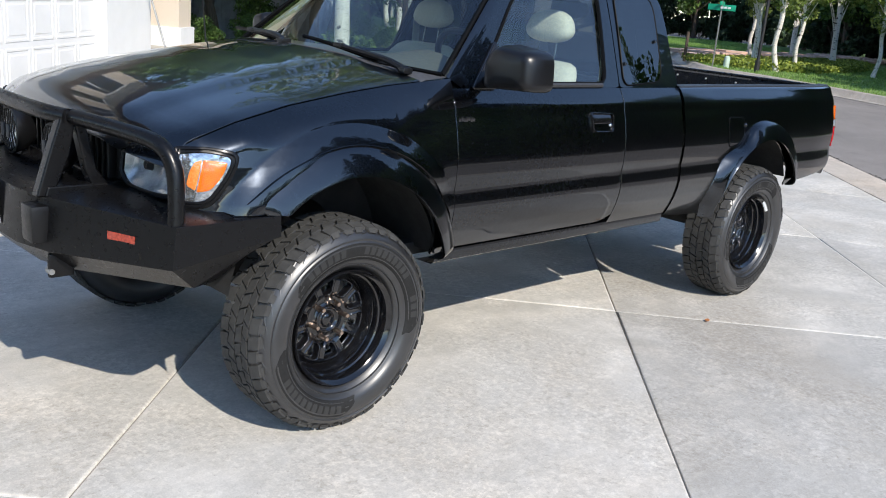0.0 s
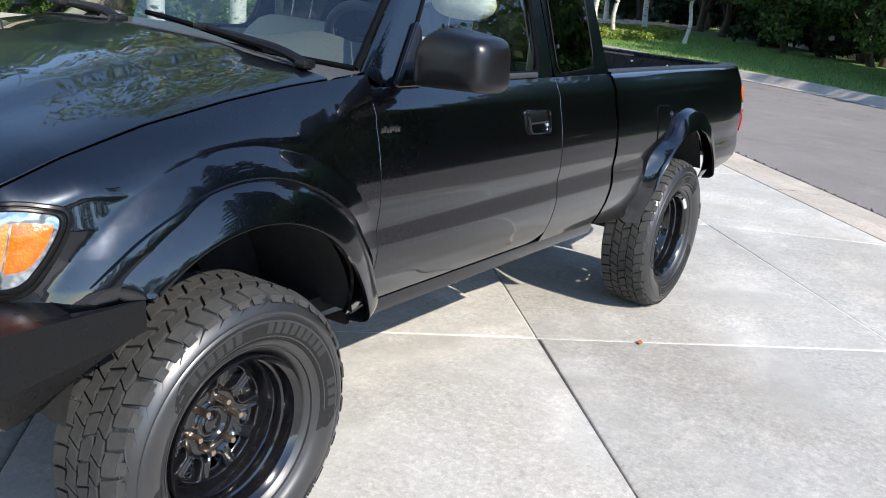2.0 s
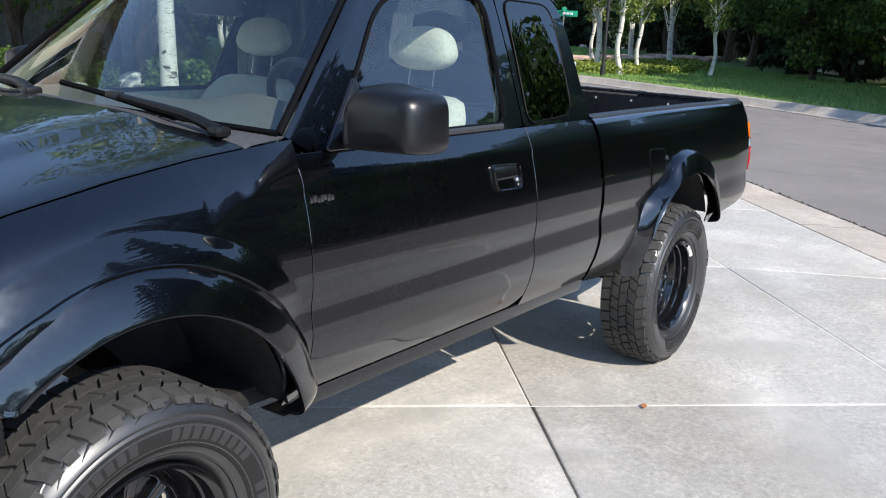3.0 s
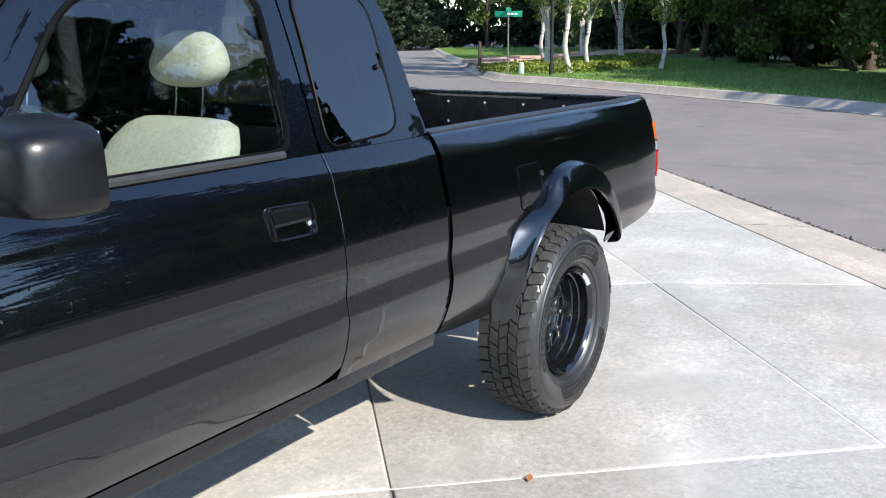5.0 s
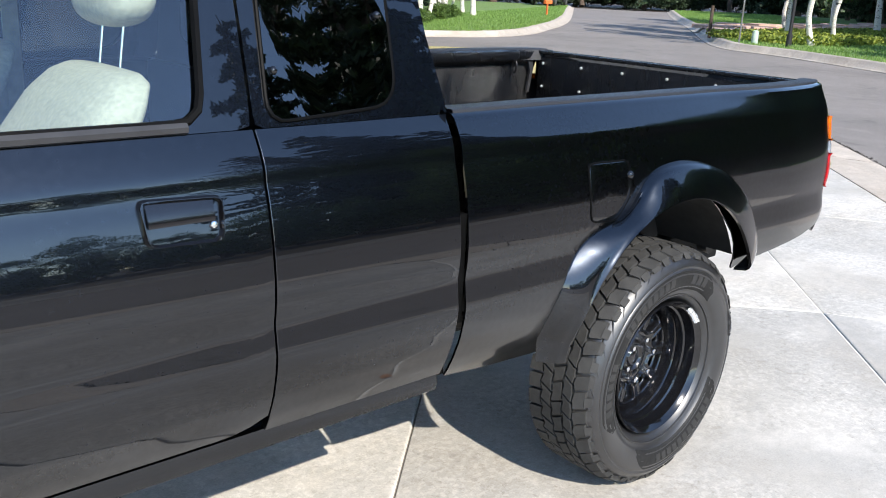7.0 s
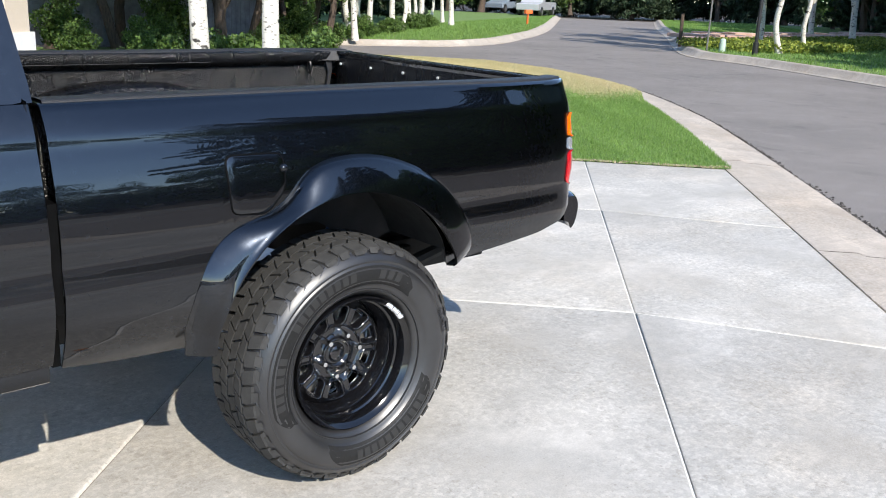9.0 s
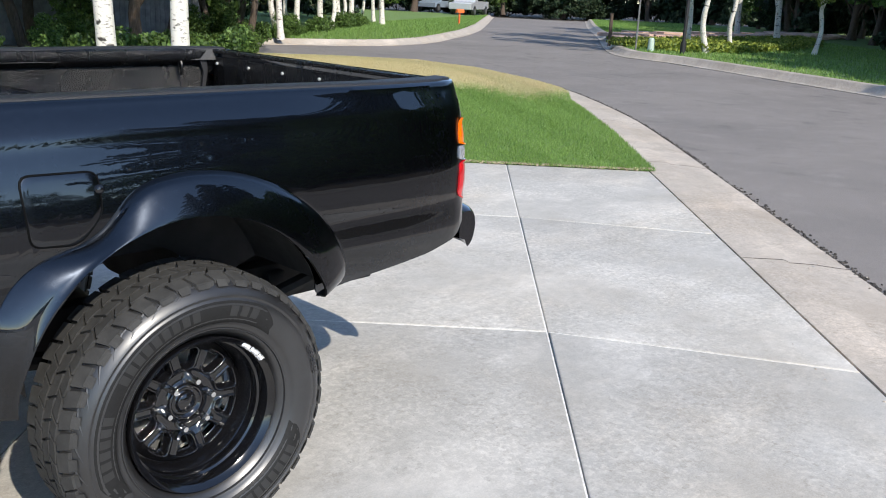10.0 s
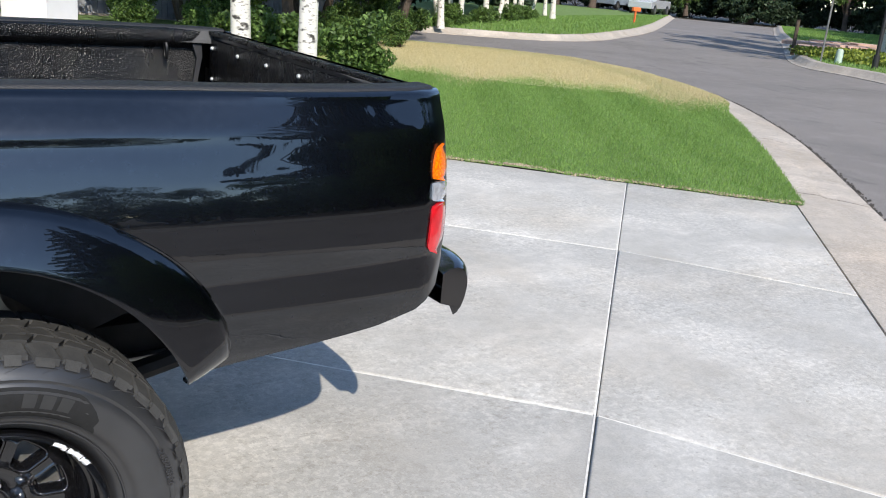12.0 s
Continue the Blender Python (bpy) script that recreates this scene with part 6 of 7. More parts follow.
# fallen leaves on the slabs
for x, y, turn in ((2.47, -0.21, 0.4),):
    leaf = thing("fallen_leaf", "small dry orange leaf on the concrete", "leaf", (x, y, 0.004))
    bm = bmesh.new()
    c, s = math.cos(turn), math.sin(turn)
    rows = [[(c * p - s * q, s * p + c * q, 0.004 + 0.10 * abs(q) + 0.02 * abs(p)) for q in (-w, 0, w)] for p, w in ((-0.028, 0.001), (-0.014, 0.011), (0.002, 0.014), (0.016, 0.008), (0.028, 0.001))]
    grid(bm, rows)
    part("blade", bm, plain("dry_leaf", (0.42, 0.16, 0.05), 0.8), leaf)

# ---- street furniture and parked cars ----
pole = thing("lamp_post", "slim black street lamp post", "lamp post", (27.0, 12.5, 0.1))
part("post", tubed([(0, 0, 0), (0, 0, 4.6)], 0.055, 12), LAMPBLACK, pole)
part("base", tubed([(0, 0, 0), (0, 0, 0.4)], 0.09, 12), LAMPBLACK, pole)
part("lantern", boxed((0, 0, 4.8), (0.28, 0.28, 0.4), bevel=0.04), LAMPBLACK, pole)
sign = thing("street_sign", "green street name sign on a grey post", "street sign", (26.8, 14.05, 0.1))
part("post", tubed([(0, 0, 0), (0, 0, 2.25)], 0.028, 8), STEEL, sign)
bl = part("sign_blade", boxed((0, 0, 2.02), (0.03, 0.95, 0.20), 0.25, 0.005), SIGNGREEN, sign, "green blade with pale lettering bars")
for k in range(5):
    part("lettering_bar", boxed((-0.02 + 0.0, -0.3 + 0.14 * k, 2.02), (0.012, 0.10, 0.07), 0.25), WHITE, bl)
part("upper_blade", boxed((0, 0, 2.16), (0.55, 0.03, 0.12), 0.25, 0.005), SIGNGREEN, sign)
util = thing("utility_box", "pale green rounded utility pedestal", "utility box", (27.2, 13.75, 0.1))
bm = bmesh.new()
vs = grid(bm, [[(r * math.cos(a), r * math.sin(a), z) for a in np.linspace(0, math.tau, 16, endpoint=False)] for z, r in ((0, 0.2), (0.5, 0.19), (0.58, 0.16), (0.62, 0.08))], wrap=True)
cap(bm, vs[-1])
part("shell", bm, PALEGREEN, util)
util.scale = (0.55, 0.55, 0.70)
stub = thing("small_post", "short dark sign post beside the kerb", "post", (28.6, 16.3, 0.1))
part("post", tubed([(0, 0, 0), (0, 0, 1.1)], 0.06, 8), BARK, stub)
mailbox = thing("mailbox", "orange roadside mailbox on a post", "mailbox", (37.0, 31.6, 0.08))
part("post", boxed((0, 0, 0.5), (0.12, 0.12, 1.0)), MAILORANGE, mailbox)
bm = bmesh.new()
prof = [(-0.13, 0.95), (-0.13, 1.15), (-0.09, 1.24), (0, 1.27), (0.09, 1.24), (0.13, 1.15), (0.13, 0.95)]
prism(bm, [(-0.35, y, z) for y, z in prof], (0.8, 0, 0))
part("box", bm, MAILORANGE, mailbox)
mailbox.scale = (0.62, 0.62, 0.62)


def parked(name, label, x, y, turn, body, pickup):
    car = thing(name, label, "car", (x, y, 0.05))
    car.rotation_euler = (0, 0, radians(turn))
    prof = [(-2.6, 0.45), (-2.65, 0.95), (-1.5, 1.08), (-0.85, 1.72), (0.6, 1.75), (0.85, 1.12), (2.6, 1.10), (2.62, 0.5)] if pickup else [(-2.2, 0.4), (-2.25, 0.8), (-1.2, 0.95), (-0.5, 1.42), (1.2, 1.45), (2.0, 1.0), (2.25, 0.9), (2.2, 0.4)]
    part("body", prism(bmesh.new(), [(a, -0.9, b) for a, b in prof], (0, 1.8, 0)), body, car, bevel=0.06)
    for sy in (-0.905, 0.905):
        c = [(-0.75, 1.12), (-0.6, 1.62), (0.5, 1.64), (0.7, 1.14)] if pickup else [(-0.9, 0.98), (-0.4, 1.34), (1.1, 1.36), (1.7, 1.02)]
        part("side_window", prism(bmesh.new(), [(a, sy - 0.01, b) for a, b in c], (0, 0.02, 0)), TINT, car)
    for sx in (-1.65, 1.65):
        for sy in (-0.85, 0.85):
            wh = part("wheel", lathe(bmesh.new(), [(0.0, -0.12), (0.22, -0.12), (0.36, -0.10), (0.38, 0.0), (0.36, 0.10), (0.22, 0.12), (0.0, 0.12)], 20, (sx, sy, 0.38)), RUBBER, car)
            part("hubcap", lathe(bmesh.new(), [(0.0, -0.13), (0.2, -0.125), (0.2, 0.125), (0.0, 0.13)], 16, (sx, sy, 0.38)), STEEL, wh)
    return car


parked("parked_pickup", "white pickup truck parked on the far side", 56.0, 48.8, 27, WHITETRUCK, True)
parked("parked_car", "pale blue car parked beside the verge", 60.0, 56.5, 20, plain("pale_blue_car", (0.22, 0.27, 0.33), 0.3), False)

# garden wall and far houses glimpsed between the trees
fence = thing("garden_fence", "weathered grey board fence behind the trees", "fence")
FENCEGREY = plain("weathered_boards", (0.36, 0.37, 0.39), 0.9, vary=0.25, scale=5, bump=0.3)
fr = random.Random(19)
for k in range(84):
    f = k / 83
    bm = boxed((3.0 + 12.5 * f, 19.4 + 1.6 * f, 1.0 + fr.uniform(-0.02, 0.02)), (0.142, 0.022, 2.2), 0.127)
    part("board", bm, FENCEGREY, fence)
for z in (0.5, 1.6):
    part("rail", boxed((9.25, 20.27, z), (12.6, 0.05, 0.09), 0.127), FENCEGREY, fence)

hb = thing("far_house", "low cream house among the trees", "house", (46, 6, 0))
part("wall", boxed((0, 0, 1.6), (9, 7, 3.2), 0.5), STUCCO, hb)
bm = bmesh.new()
prism(bm, [(-5, -4, 3.2), (-5, 4, 3.2), (-5, 0, 5.0)], (10, 0, 0))
part("roof", bm, ROOFTILE, hb).rotation_euler = (0, 0, 0.5)

# ---- plants ----
def leaf_mesh(name, points, sizes, rng, material, droop=0.0, long=1.0):
    """Small four-cornered leaves at the points, each turned at random."""
    n = len(points)
    a = rng.normal(size=(n, 3))
    a /= np.linalg.norm(a, axis=1)[:, None]
    b = rng.normal(size=(n, 3))
    b -= a * (a * b).sum(1)[:, None]
    b /= np.linalg.norm(b, axis=1)[:, None]
    a[:, 2] -= droop
    s = np.asarray(sizes)[:, None] * 0.5
    v = np.stack([points - a * s * long, points + b * s * 0.62, points + a * s * long, points - b * s * 0.62], 1).reshape(-1, 3)
    me = bpy.data.meshes.new(name)
    me.vertices.add(4 * n)
    me.vertices.foreach_set("co", v.ravel())
    me.loops.add(4 * n)
    me.loops.foreach_set("vertex_index", np.arange(4 * n))
    me.polygons.add(n)
    me.polygons.foreach_set("loop_start", np.arange(0, 4 * n, 4))
    me.update()
    me.materials.append(material)
    return me


def blobs_points(blobs, n, rng):
    """Points in lumpy balls, thicker towards their skins."""
    vol = np.array([b[3] ** 2 for b in blobs])
    pick = rng.choice(len(blobs), n, p=vol / vol.sum())
    d = rng.normal(size=(n, 3))
    d /= np.linalg.norm(d, axis=1)[:, None]
    r = rng.uniform(0.35, 1.0, n) ** 0.6
    c = np.array([b[:3] for b in blobs])[pick]
    rad = np.array([b[3] for b in blobs])[pick]
    return c + d * (r * rad)[:, None] * np.array([1, 1, 0.8])


def leafy(name, parent, blobs, n, size, seed, material, label="", **kw):
    rng = np.random.default_rng(seed)
    ob = new(name, leaf_mesh(name, blobs_points(blobs, n, rng), rng.uniform(0.6, 1.3, n) * size, rng, material, **kw))
    ob.parent = parent
    return ob


def trunk_path(h, lean, wob, seed, k=9):
    rng = random.Random(seed)
    return smoothed([(lean[0] * t + rng.uniform(-wob, wob) * (0 < i), lean[1] * t + rng.uniform(-wob, wob) * (0 < i), h * t) for i, t in enumerate(np.linspace(0, 1, k))], 24)


def make_tree(name, label, h, r, bark, leafmat, crown_from, spread, nblobs, nleaf, leaf, seed, lean=(0, 0), wob=0.06, limbs=9):
    tree = thing(name, label, "tree")
    rng = random.Random(seed)
    path = trunk_path(h, lean, wob, seed)
    part("trunk", tubed(path, [r * (1.25 if i == 0 else 1.0) * (1 - 0.82 * i / 23) for i in range(24)], 12), bark, tree)
    blobs = []
    bm = bmesh.new()
    for k in range(nblobs):
        t = crown_from + (1.02 - crown_from) * (k + 0.5) / nblobs
        base = path[min(23, int(t * 23))]
        a = rng.uniform(0, math.tau)
        reach = spread * (0.35 + 0.65 * math.sin(math.pi * min(1, (t - crown_from) / (1.08 - crown_from)) ** 0.8)) * rng.uniform(0.3, 1.0)
        c = base + Vector((math.cos(a) * reach, math.sin(a) * reach, rng.uniform(-0.2, 0.5)))
        blobs.append((*c, spread * rng.uniform(0.20, 0.42)))
        if k < limbs * 3:
            low = path[max(1, int((t - 0.14) * 23)) if t < 1 else 21]
            tube(bm, [low, low.lerp(c, 0.5) + Vector((0, 0, 0.08)), c], [r * 0.32, r * 0.2, r * 0.07], 6)
    part("branchwork", bm, bark, tree)
    leafy("crown", tree, blobs, nleaf, leaf, seed, leafmat)
    return tree


def make_conifer(name, label, h, spread, seed, nleaf=9000, leaf=0.34):
    tree = thing(name, label, "tree")
    rng = np.random.default_rng(seed)
    part("trunk", tubed([(0, 0, 0), (0.05, 0, h * 0.5), (0, 0.05, h)], [h * 0.022, h * 0.014, 0.01], 10), BARK, tree)
    bm = bmesh.new()
    pts = []
    for k in range(int(h * 9)):
        z = h * (0.06 + 0.92 * (k + 0.5) / (h * 9))
        ln = spread * (1 - z / h) ** 0.85 * rng.uniform(0.65, 1.1) + 0.15
        a = k * 2.399 + rng.uniform(-0.3, 0.3)
        tip = Vector((math.cos(a) * ln, math.sin(a) * ln, z - 0.22 * ln))
        base = Vector((0, 0, z))
        midp = base.lerp(tip, 0.55) + Vector((0, 0, 0.05 * ln))
        tube(bm, [base, midp, tip], [0.03, 0.018, 0.006], 5)
        m = max(6, int(nleaf * ln / (spread * h * 4.6)))
        t = rng.uniform(0.15, 1.0, m)
        side = Vector((-math.sin(a), math.cos(a), 0))
        for q in t:
            p = base.lerp(tip, float(q)) + side * float(rng.normal() * 0.16 * ln * (1.05 - q)) + Vector((0, 0, float(rng.normal() * 0.05 - 0.06)))
            pts.append(p)
    part("branches", bm, BARK, tree)
    pts = np.array([tuple(p) for p in pts])
    ob = new("needles", leaf_mesh("needles", pts, rng.uniform(0.6, 1.3, len(pts)) * leaf, rng, NEEDLE, droop=0.25, long=1.4))
    ob.parent = tree
    return tree


def make_shrub(name, label, w, h, n, leaf, seed, material=None):
    sh = thing(name, label, "shrub")
    rng = random.Random(seed)
    blobs = []
    bm = bmesh.new()
    for k in range(22):
        a, q = rng.uniform(0, math.tau), rng.uniform(0, 1) ** 0.5
        z = h * rng.uniform(0.15, 0.85)
        rr = w * 0.42 * q * (1 - 0.25 * z / h)
        c = Vector((rr * math.cos(a), rr * math.sin(a), z))
        blobs.append((*c, w * rng.uniform(0.14, 0.24)))
        tube(bm, [(0.05 * math.cos(a), 0.05 * math.sin(a), 0), c * 0.5 + Vector((0, 0, 0.05)), c], [0.012, 0.009, 0.004], 5)
    part("stems", bm, BARK, sh)
    leafy("leaves", sh, blobs, n, leaf, seed, material or LEAF)
    return sh


def place(ob, x, y, z=0.0, turn=0.0, size=1.0, lean=0.0):
    return copy_thing(ob, pose(x, y, z, lean, 0, turn) @ Matrix.Scale(size, 4))


rnd = random.Random(11)
birch_a = make_tree("birch_tree", "young white-barked birch with light yellow-green leaves", 8.5, 0.13, BIRCH, LIGHTLEAF, 0.30, 1.7, 34, 5200, 0.17, 21, (0.4, 0.2), 0.07)
birch_b = make_tree("birch_tree", "slender leaning birch with pale bark", 7.5, 0.10, BIRCH, LIGHTLEAF, 0.34, 1.4, 30, 4200, 0.16, 22, (-0.5, 0.4), 0.10)
oak_a = make_tree("shade_tree", "broad dark-trunked deciduous tree in deep green leaf", 10.0, 0.20, BARK, LEAF, 0.22, 3.2, 46, 9000, 0.30, 23, (0.3, -0.2), 0.15)
oak_b = make_tree("shade_tree", "crooked dark-trunked tree with green leaves", 8.0, 0.14, BARK, LEAF, 0.20, 2.6, 40, 7000, 0.26, 24, (-0.6, 0.3), 0.22)
grove_a = make_tree("shade_tree", "slim dark-trunked tree of the shaded grove", 8.0, 0.13, BARK, LEAF, 0.30, 2.5, 50, 17000, 0.13, 25, (0.5, 0.2), 0.20)
grove_b = make_tree("shade_tree", "crooked many-limbed tree of the shaded grove", 7.0, 0.11, BARK, LEAF, 0.34, 2.2, 44, 15000, 0.12, 26, (-0.5, -0.3), 0.28)
fir_a = make_conifer("conifer_tree", "tall dark blue-green spruce with drooping branches", 11.0, 2.7, 31)
fir_c = make_conifer("conifer_tree", "tall open pine with long level branches", 13.5, 4.2, 33, 46000, 0.13)
fir_b = make_conifer("conifer_tree", "dark spruce with layered branches", 9.0, 2.2, 32)
shrub_a = make_shrub("shrub", "dense round shrub with bright green leaves", 1.05, 1.05, 5200, 0.075, 41)
shrub_b = make_shrub("shrub", "loose green shrub with broad leaves", 1.3, 0.8, 4200, 0.085, 42)

# the first of each stands where one is seen
birch_a.matrix_basis = pose(32.2, 15.4, 0.1)
birch_b.matrix_basis = pose(28.8, 12.7, 0.1)
oak_a.matrix_basis = pose(48.0, 14.5, 0.1)
oak_b.matrix_basis = pose(19.0, 30.0, -0.1)
fir_a.matrix_basis = pose(25.3, -0.4, 0.1) @ Matrix.Scale(0.8, 4)
fir_c.matrix_basis = pose(31.5, -15.0, 0.1)
fir_b.matrix_basis = pose(60.0, 22.0, 0.1)
grove_a.matrix_basis = pose(15.2, 23.6, -0.1)
grove_b.matrix_basis = pose(18.2, 24.6, -0.1)
shrub_a.matrix_basis = pose(9.25, 9.75, 0.0)
shrub_b.matrix_basis = pose(8.6, 11.2, 0.0)

# a bush in orange flower beside the birches
bloom = make_shrub("flowering_shrub", "leafy shrub with orange flowers beside the birches", 0.55, 1.35, 700, 0.09, 43)
bloom.matrix_basis = pose(11.7, 22.9, 0.0) @ Matrix.Scale(1.3, 4)
rngf = np.random.default_rng(44)
fl = rngf.normal(size=(26, 3)) * np.array([0.08, 0.08, 0.16]) + np.array([0, 0, 1.15])
ob = new("flowers", leaf_mesh("flowers", fl, rngf.uniform(0.05, 0.09, 26), rngf, plain("orange_petals", (0.85, 0.30, 0.03), 0.6)))
ob.parent = bloom
shrub_c = make_shrub("shrub", "loose dark understory shrub with small leaves", 1.5, 1.7, 5200, 0.085, 46)
shrub_c.matrix_basis = pose(10.2, 16.9, -0.05)
for x, y, s in ((8.6, 14.4, 0.6), (9.6, 15.6, 0.6), (11.4, 14.9, 0.5), (12.9, 16.8, 0.7), (14.3, 17.8, 0.7), (12.9, 14.6, 0.5), (7.9, 16.6, 0.8), (15.4, 19.6, 0.8), (7.4, 14.2, 0.55)):
    place(shrub_c, x, y, -0.05, rnd.uniform(0, 360), s)
# two large birches behind the pickup
for (x, y), r, ln, sd in (((7.85, 8.45), 0.125, (0.25, -0.1), 51), ((7.6, 9.95), 0.14, (-0.55, 0.1), 52)):
    big = make_tree("birch_tree", "large white-barked birch with dark scars on its trunk", 11.0, r, BIRCH, LIGHTLEAF, 0.42, 2.3, 40, 6500, 0.15, sd, ln, 0.05)
    big.matrix_basis = pose(x, y, 0)
for x, y, t, s in ((31.9, 13.5, 40, 0.9), (40.2, 15.7, 80, 1.1), (36.5, 17.8, 10, 0.9), (33.5, 11.2, 200, 0.85), (44, 19.5, 120, 1.1)):
    place(birch_b if s < 1 else birch_a, x, y, 0.1, t, s)
# birch row along the verge across the side street
for k in range(13):
    place((birch_a, birch_b)[k % 2], 17.2 + k * 1.25 + rnd.uniform(-0.5, 0.5), 20.6 + k * 1.0 + rnd.uniform(-0.8, 0.8), 0.08, rnd.uniform(0, 360), rnd.uniform(0.75, 1.0))
# shrubs along that verge and round the birches
for k in range(17):
    place((shrub_a, shrub_b)[k % 2], 15.3 + k * 0.85 + rnd.uniform(-0.2, 0.2), 18.7 + k * 0.70 + rnd.uniform(-0.3, 0.3), 0.02, rnd.uniform(0, 360), rnd.uniform(0.4, 0.85))
for x, y, s in ((9.9, 12.6, 0.7), (8.4, 13.3, 0.8), (11.6, 14.6, 0.7), (13.2, 16.0, 0.6)):
    place(shrub_b, x, y, 0.0, rnd.uniform(0, 360), s)
# dark trees behind the lawn
for x, y, s in ((10.6, 14.8, 0.95), (14.4, 18.4, 0.9), (9.0, 16.4, 1.0), (11.9, 16.4, 0.9), (12.2, 18.2, 1.05), (8.3, 18.6, 1.1), (13.0, 15.0, 0.8), (15.6, 20.2, 0.9), (10.0, 18.6, 1.0)):
    place((grove_a, grove_b)[rnd.random() < 0.5], x, y, -0.1, rnd.uniform(0, 360), s)
for x, y, s in ((11.8, 23.5, 1.1), (16.6, 22.5, 1.0), (8.0, 22.5, 1.2), (20.5, 27.0, 1.1), (25.5, 31.5, 1.2), (17.0, 28.0, 1.2), (12.5, 25.0, 1.2)):
    place((oak_a, oak_b)[rnd.random() < 0.6], x, y, -0.1, rnd.uniform(0, 360), s)
for x, y, s in ((13.5, 23.5, 1.0), (9.5, 24.0, 1.1), (21.5, 31.5, 1.1), (5.0, 22.0, 1.1), (30.0, 38.0, 1.2), (36.0, 42.0, 1.2), (1.0, 24.0, 1.2)):
    place(fir_a, x, y, -0.1, rnd.uniform(0, 360), s)
# woods at the street's far end and across the street
for k in range(26):
    u, n = 78 + rnd.uniform(-4, 14), -34 + k * 2.6
    p = at(u, n)
    place((oak_a, fir_a, fir_b, oak_b)[k % 4], p.x, p.y, 0, rnd.uniform(0, 360), rnd.uniform(1.0, 1.5))
for k in range(30):
    u, n = 27 + k * 1.55, 22.5 + 0.12 * k + rnd.uniform(-2.5, 4.0)
    p = at(u, n)
    place((oak_a, fir_b, oak_b, oak_a, fir_a)[k % 5], p.x, p.y, 0.1, rnd.uniform(0, 360), rnd.uniform(0.85, 1.3))
for x, y, s in ((23.6, -1.6, 0.8), (22.0, -4.0, 0.9), (28.5, -3.0, 0.8), (41.0, -2.0, 0.9), (46.0, 2.0, 1.0), (50.0, 7.0, 1.0), (53.0, 12.0, 1.0)):
    place((fir_a, oak_b)[x > 30], x, y, 0.1, rnd.uniform(0, 360), s)
# a dark thicket closes the street's far end
thicket = make_shrub("thicket", "tall dark thicket at the street's far end", 5.0, 5.0, 5200, 0.36, 45, NEEDLE)
thicket.matrix_basis = pose(*at(88, 8))
for k in range(22):
    p = at(86 + rnd.uniform(-2, 6), -34 + k * 3.6)
    place(thicket, p.x, p.y, -0.2, rnd.uniform(0, 360), rnd.uniform(0.8, 1.2))
for k in range(7):
    p = at(6 + k * 2.4, 17.6 + 0.1 * k + rnd.uniform(-0.3, 0.3))
    place(oak_a, p.x, p.y, 0.1, rnd.uniform(0, 360), rnd.uniform(0.74, 0.86))
for u, n, s in ((12.8, 15.8, 0.82), (15.5, 15.4, 0.86), (10.2, 16.2, 0.8)):
    p = at(u, n)
    place(fir_a, p.x, p.y, 0.1, rnd.uniform(0, 360), s)
for k in range(5):
    p = at(7 + k * 1.9, 14.0 + rnd.uniform(-0.2, 0.3))
    place(fir_a, p.x, p.y, 0.1, rnd.uniform(0, 360), rnd.uniform(0.52, 0.62))
# trees that shade the far lawn and the street
# tall spruces across the street
for x, y, s in ((20.4, -19.0, 1.8), (24.5, -16.5, 1.1), (17.0, -21.5, 1.5), (28.5, -14.0, 0.85), (22.6, -21.5, 2.0), (26.5, -18.5, 1.3), (31.0, -17.0, 1.0), (26.0, -19.6, 1.65), (24.2, -21.8, 1.7)):
    place(fir_c, x, y, 0.1, rnd.uniform(0, 360), s)
for x, y, s in ((27.5, -1.5, 0.8), (30.0, 1.0, 0.75), (26.0, 2.0, 0.55), (40.5, 4.5, 0.75), (42.5, 8.5, 0.7), (20.5, -7.5, 0.9), (24.5, -5.5, 0.9), (30.5, -2.5, 0.9), (32.5, 1.0, 0.95), (34.5, 4.5, 0.95), (36.0, 8.0, 0.85)):
    place((oak_a, oak_b)[x > 26], x, y, 0.1, rnd.uniform(0, 360), s)
for k in range(24):
    p = at(-34 + k * 2.1, 17.6 + rnd.uniform(-0.6, 0.6))
    place((grove_a, grove_b)[k % 2], p.x, p.y, 0.1, rnd.uniform(0, 360), rnd.uniform(0.46, 0.58) if k < 16 else rnd.uniform(0.7, 0.9))
# Unseen shrubs, added to close the bright horizon that the paint mirrors.
for k in range(22):
    p = at(-32 + k * 1.55, 17.2 + rnd.uniform(-0.4, 0.4))
    place(shrub_c, p.x, p.y, 0.1, rnd.uniform(0, 360), rnd.uniform(1.3, 1.6))
# trees across the street behind the camera
for k in range(16):
    u, n = -32 + k * 3.2 + rnd.uniform(-0.8, 0.8), 20.5 + rnd.uniform(-1.0, 4.0)
    p = at(u, n)
    place((fir_a, fir_b)[k % 2], p.x, p.y, 0.1, rnd.uniform(0, 360), rnd.uniform(0.14, 0.25) if k < 9 else rnd.uniform(0.45, 0.6) + 0.35 * (k > 10))
for k in range(6):
    p = at(-14 - rnd.uniform(0, 6), -22 + k * 3.2)
    place((oak_a, fir_a)[k % 2], p.x, p.y, 0.0, rnd.uniform(0, 360), rnd.uniform(0.8, 1.1))

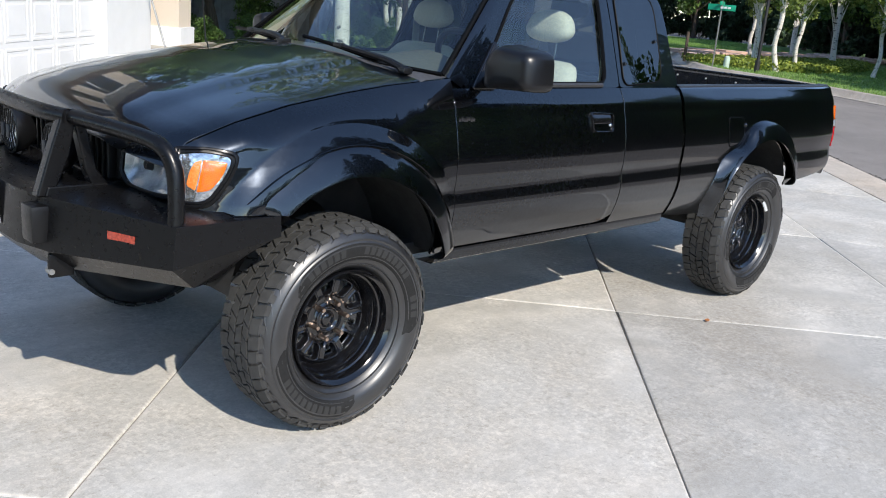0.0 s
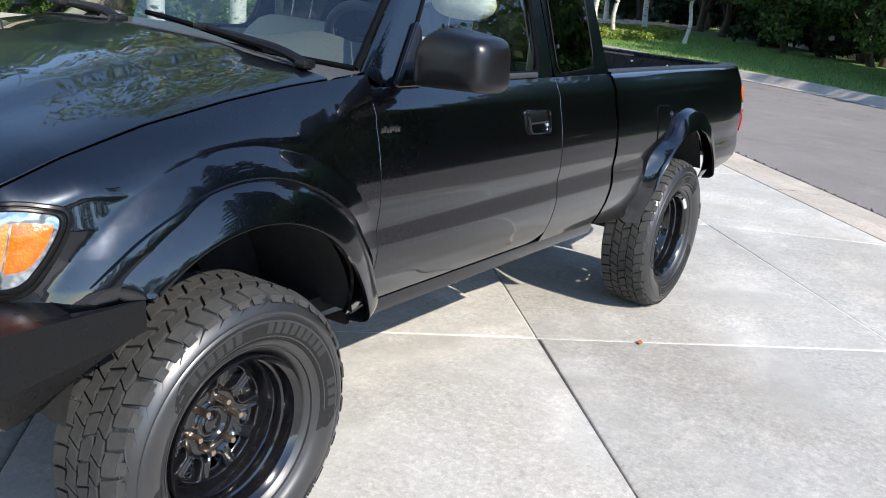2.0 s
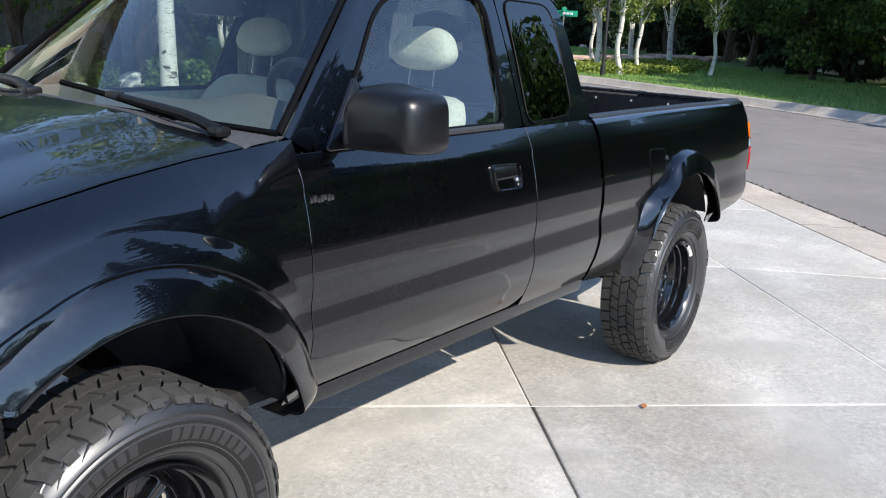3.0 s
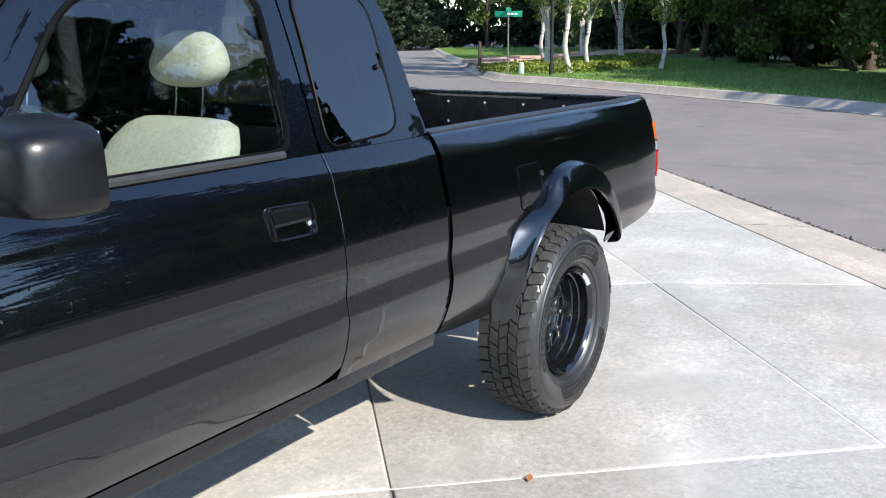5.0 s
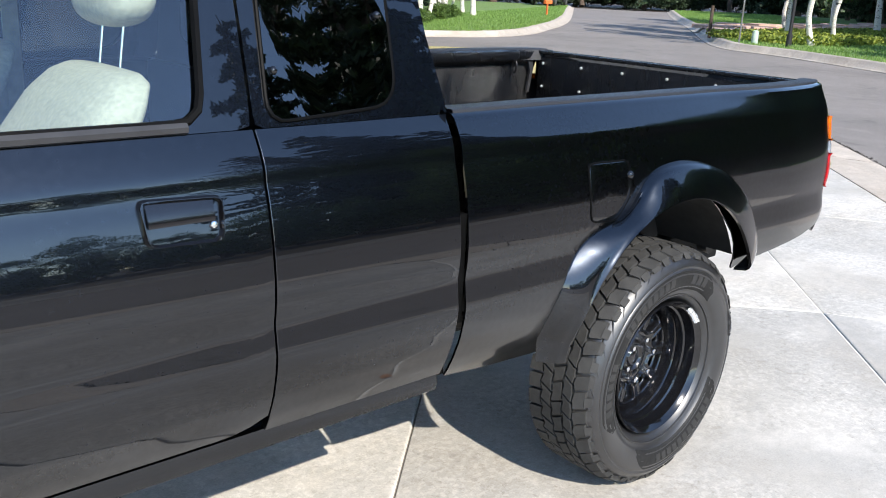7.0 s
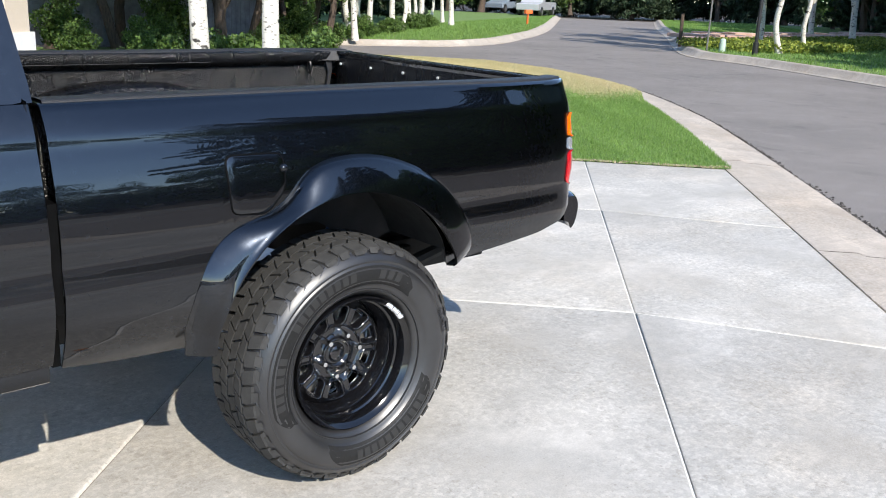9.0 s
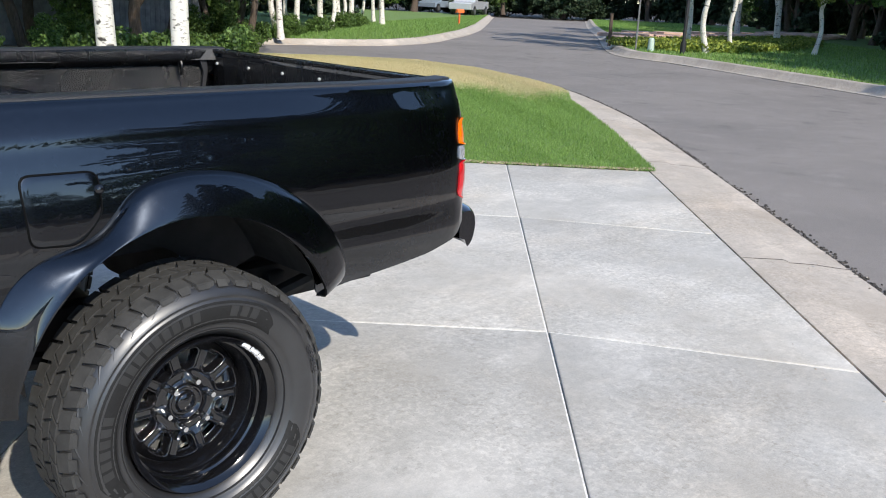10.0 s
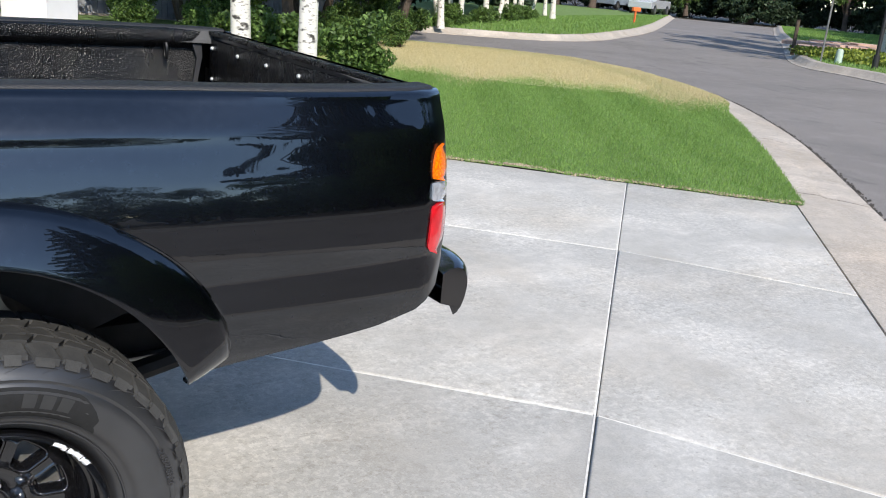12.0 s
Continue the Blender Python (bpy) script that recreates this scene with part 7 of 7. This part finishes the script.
# grass
def blades(name, spots, h, width, seed, material, label, stripes=False):
    rng = np.random.default_rng(seed)
    n = len(spots)
    d = rng.uniform(0, math.tau, n)
    w = np.stack([np.cos(d), np.sin(d), np.zeros(n)], 1) * width * 0.5
    tip = np.stack([rng.normal(0, 0.35, n), rng.normal(0, 0.35, n), np.ones(n)], 1) * (h * rng.uniform(0.6, 1.2, n))[:, None]
    if stripes:
        across = (spots - np.array(J0)) @ np.array(N + U * 0.25)
        tip += np.outer(np.where(np.sin(across * math.tau / 1.05) > 0, 0.13, -0.13) * h, np.array(U))
    v = np.stack([spots - w, spots + w, spots + tip], 1).reshape(-1, 3)
    me = bpy.data.meshes.new(name)
    me.vertices.add(3 * n)
    me.vertices.foreach_set("co", v.ravel())
    me.loops.add(3 * n)
    me.loops.foreach_set("vertex_index", np.arange(3 * n))
    me.polygons.add(n)
    me.polygons.foreach_set("loop_start", np.arange(0, 3 * n, 3))
    me.update()
    me.materials.append(material)
    return tagged(new(name, me), label, "grass", kind="stuff")


def inside(u, n, poly):
    """Which of the points lie in the outline."""
    hit = np.zeros(len(u), bool)
    for (a, b), (c, d) in zip(poly, poly[1:] + poly[:1]):
        hit ^= ((b > n) != (d > n)) & (u < (c - a) * (n - b) / (d - b + 1e-12) + a)
    return hit


def scatter(poly, count, seed, z):
    rng = np.random.default_rng(seed)
    p = np.array(poly)
    u, n = rng.uniform(p[:, 0].min(), p[:, 0].max(), count), rng.uniform(p[:, 1].min(), p[:, 1].max(), count)
    k = inside(u, n, poly)
    u, n = u[k], n[k]
    o, uu, nn = np.array(J0), np.array(U), np.array(N)
    return o + u[:, None] * uu + n[:, None] * nn + np.array([0, 0, z]), u, n


NEAR_LAWN = [(6.80, -2.0), (6.80, 3.39), (9.5, 3.40), (11.7, 3.33), (12.8, 3.25), (14.2, 3.36), (14.9, 3.30), (16.4, 2.84), (18.6, 1.86), (20.2, 0.4), (20.3, -1.6), (19.0, -6.0), (13, -6), (9.4, -4)]
spots, su, sn = scatter(NEAR_LAWN, 620000, 7, 0.006)
wave = 13.9 + 0.5 * np.sin(sn * 1.7) + 0.35 * np.sin(sn * 4.1 + 1) + np.random.default_rng(8).normal(0, 0.55, len(su))
bare = (np.sin(sn * 2.3) + np.sin(sn * 5.1 + 2) > 1.1) & (su < 6.98 + 0.12 * np.sin(sn * 9))
blades("lawn_grass", spots[(su < wave) & ~bare], 0.036, 0.0065, 71, GRASS, "short mown green grass blades", True)
blades("dry_lawn_grass", spots[su >= wave], 0.032, 0.008, 72, DRYGRASS, "dry straw-coloured grass blades")
sp, _, _ = scatter([(u, n - 0.5) for u, n in SIDE_EDGE[2:]] + [(48, -2), (26, -6)], 60000, 9, 0.09)
blades("verge_grass", sp, 0.09, 0.03, 73, GRASS, "green verge grass")
sp, _, _ = scatter([(u, n + 0.55) for u, n in FAR_EDGE[4:]] + [(75, 20), (8, 18)], 90000, 10, 0.12)
blades("far_lawn_grass", sp, 0.09, 0.03, 74, GRASS, "shaded green grass across the street")

# ground cover and flagstones beyond the far kerb
def world_scatter(poly, count, seed, z):
    rng = np.random.default_rng(seed)
    p = np.array(poly)
    x, y = rng.uniform(p[:, 0].min(), p[:, 0].max(), count), rng.uniform(p[:, 1].min(), p[:, 1].max(), count)
    k = inside(x, y, poly)
    return np.stack([x[k], y[k], z + rng.uniform(0, 0.25, k.sum())], 1), rng


COVER = [(28.4, 16.4), (27.6, 13.4), (29.4, 12.0), (34, 12.4), (41, 14.0), (47, 17.6), (38, 17.0), (32, 16.6)]
pts, r8 = world_scatter(COVER, 38000, 81, 0.15)
tagged(new("ground_cover", leaf_mesh("ground_cover", pts, r8.uniform(0.07, 0.17, len(pts)), r8, GROUNDCOVER)), "low yellow-green ground cover plants", "ground cover", kind="stuff")
BANDLOW = [(30.7, 17.1), (36, 17.5), (41.5, 17.4), (50, 18.2), (58, 19.5)]
BANDTOP = [(58, 23.5), (48, 22.2), (41.7, 21.5), (35.6, 20.6)]
bm = bmesh.new()
cap(bm, [bm.verts.new((x, y, 0.20)) for x, y in BANDLOW + BANDTOP])
bmesh.ops.triangulate(bm, faces=bm.faces)
for f in bm.faces:
    f.normal_update()
    if f.normal.z < 0:
        f.normal_flip()
tagged(part("stone_bed", bm, plain("pink_gravel", (0.50, 0.36, 0.29), 0.95, vary=0.3, scale=9, bump=0.6)), "pink crushed stone bed with flagstones", "ground", kind="structure")
path = thing("flagstone_path", "pink sandstone flagstones edging the far lawn", "path", kind="structure")
rs = random.Random(6)
for k in range(90):
    f = (k // 3) / 29
    x, y = 31.4 + 24 * f + rs.uniform(-0.4, 0.4), 17.5 + 1.3 * (k % 3) + 1.8 * f * f + rs.uniform(-0.3, 0.3)
    if y > 16.0 + 0.75 * (x - 29.1):
        continue
    bm = bmesh.new()
    a0 = rs.uniform(0, 6)
    prism(bm, [(x + rs.uniform(0.5, 0.9) * math.cos(a0 + a), y + rs.uniform(0.5, 0.9) * math.sin(a0 + a), 0.18) for a in np.linspace(0, math.tau, 7, endpoint=False)], (0, 0, rs.uniform(0.08, 0.22)))
    part("flagstone", bm, ROCK, path)
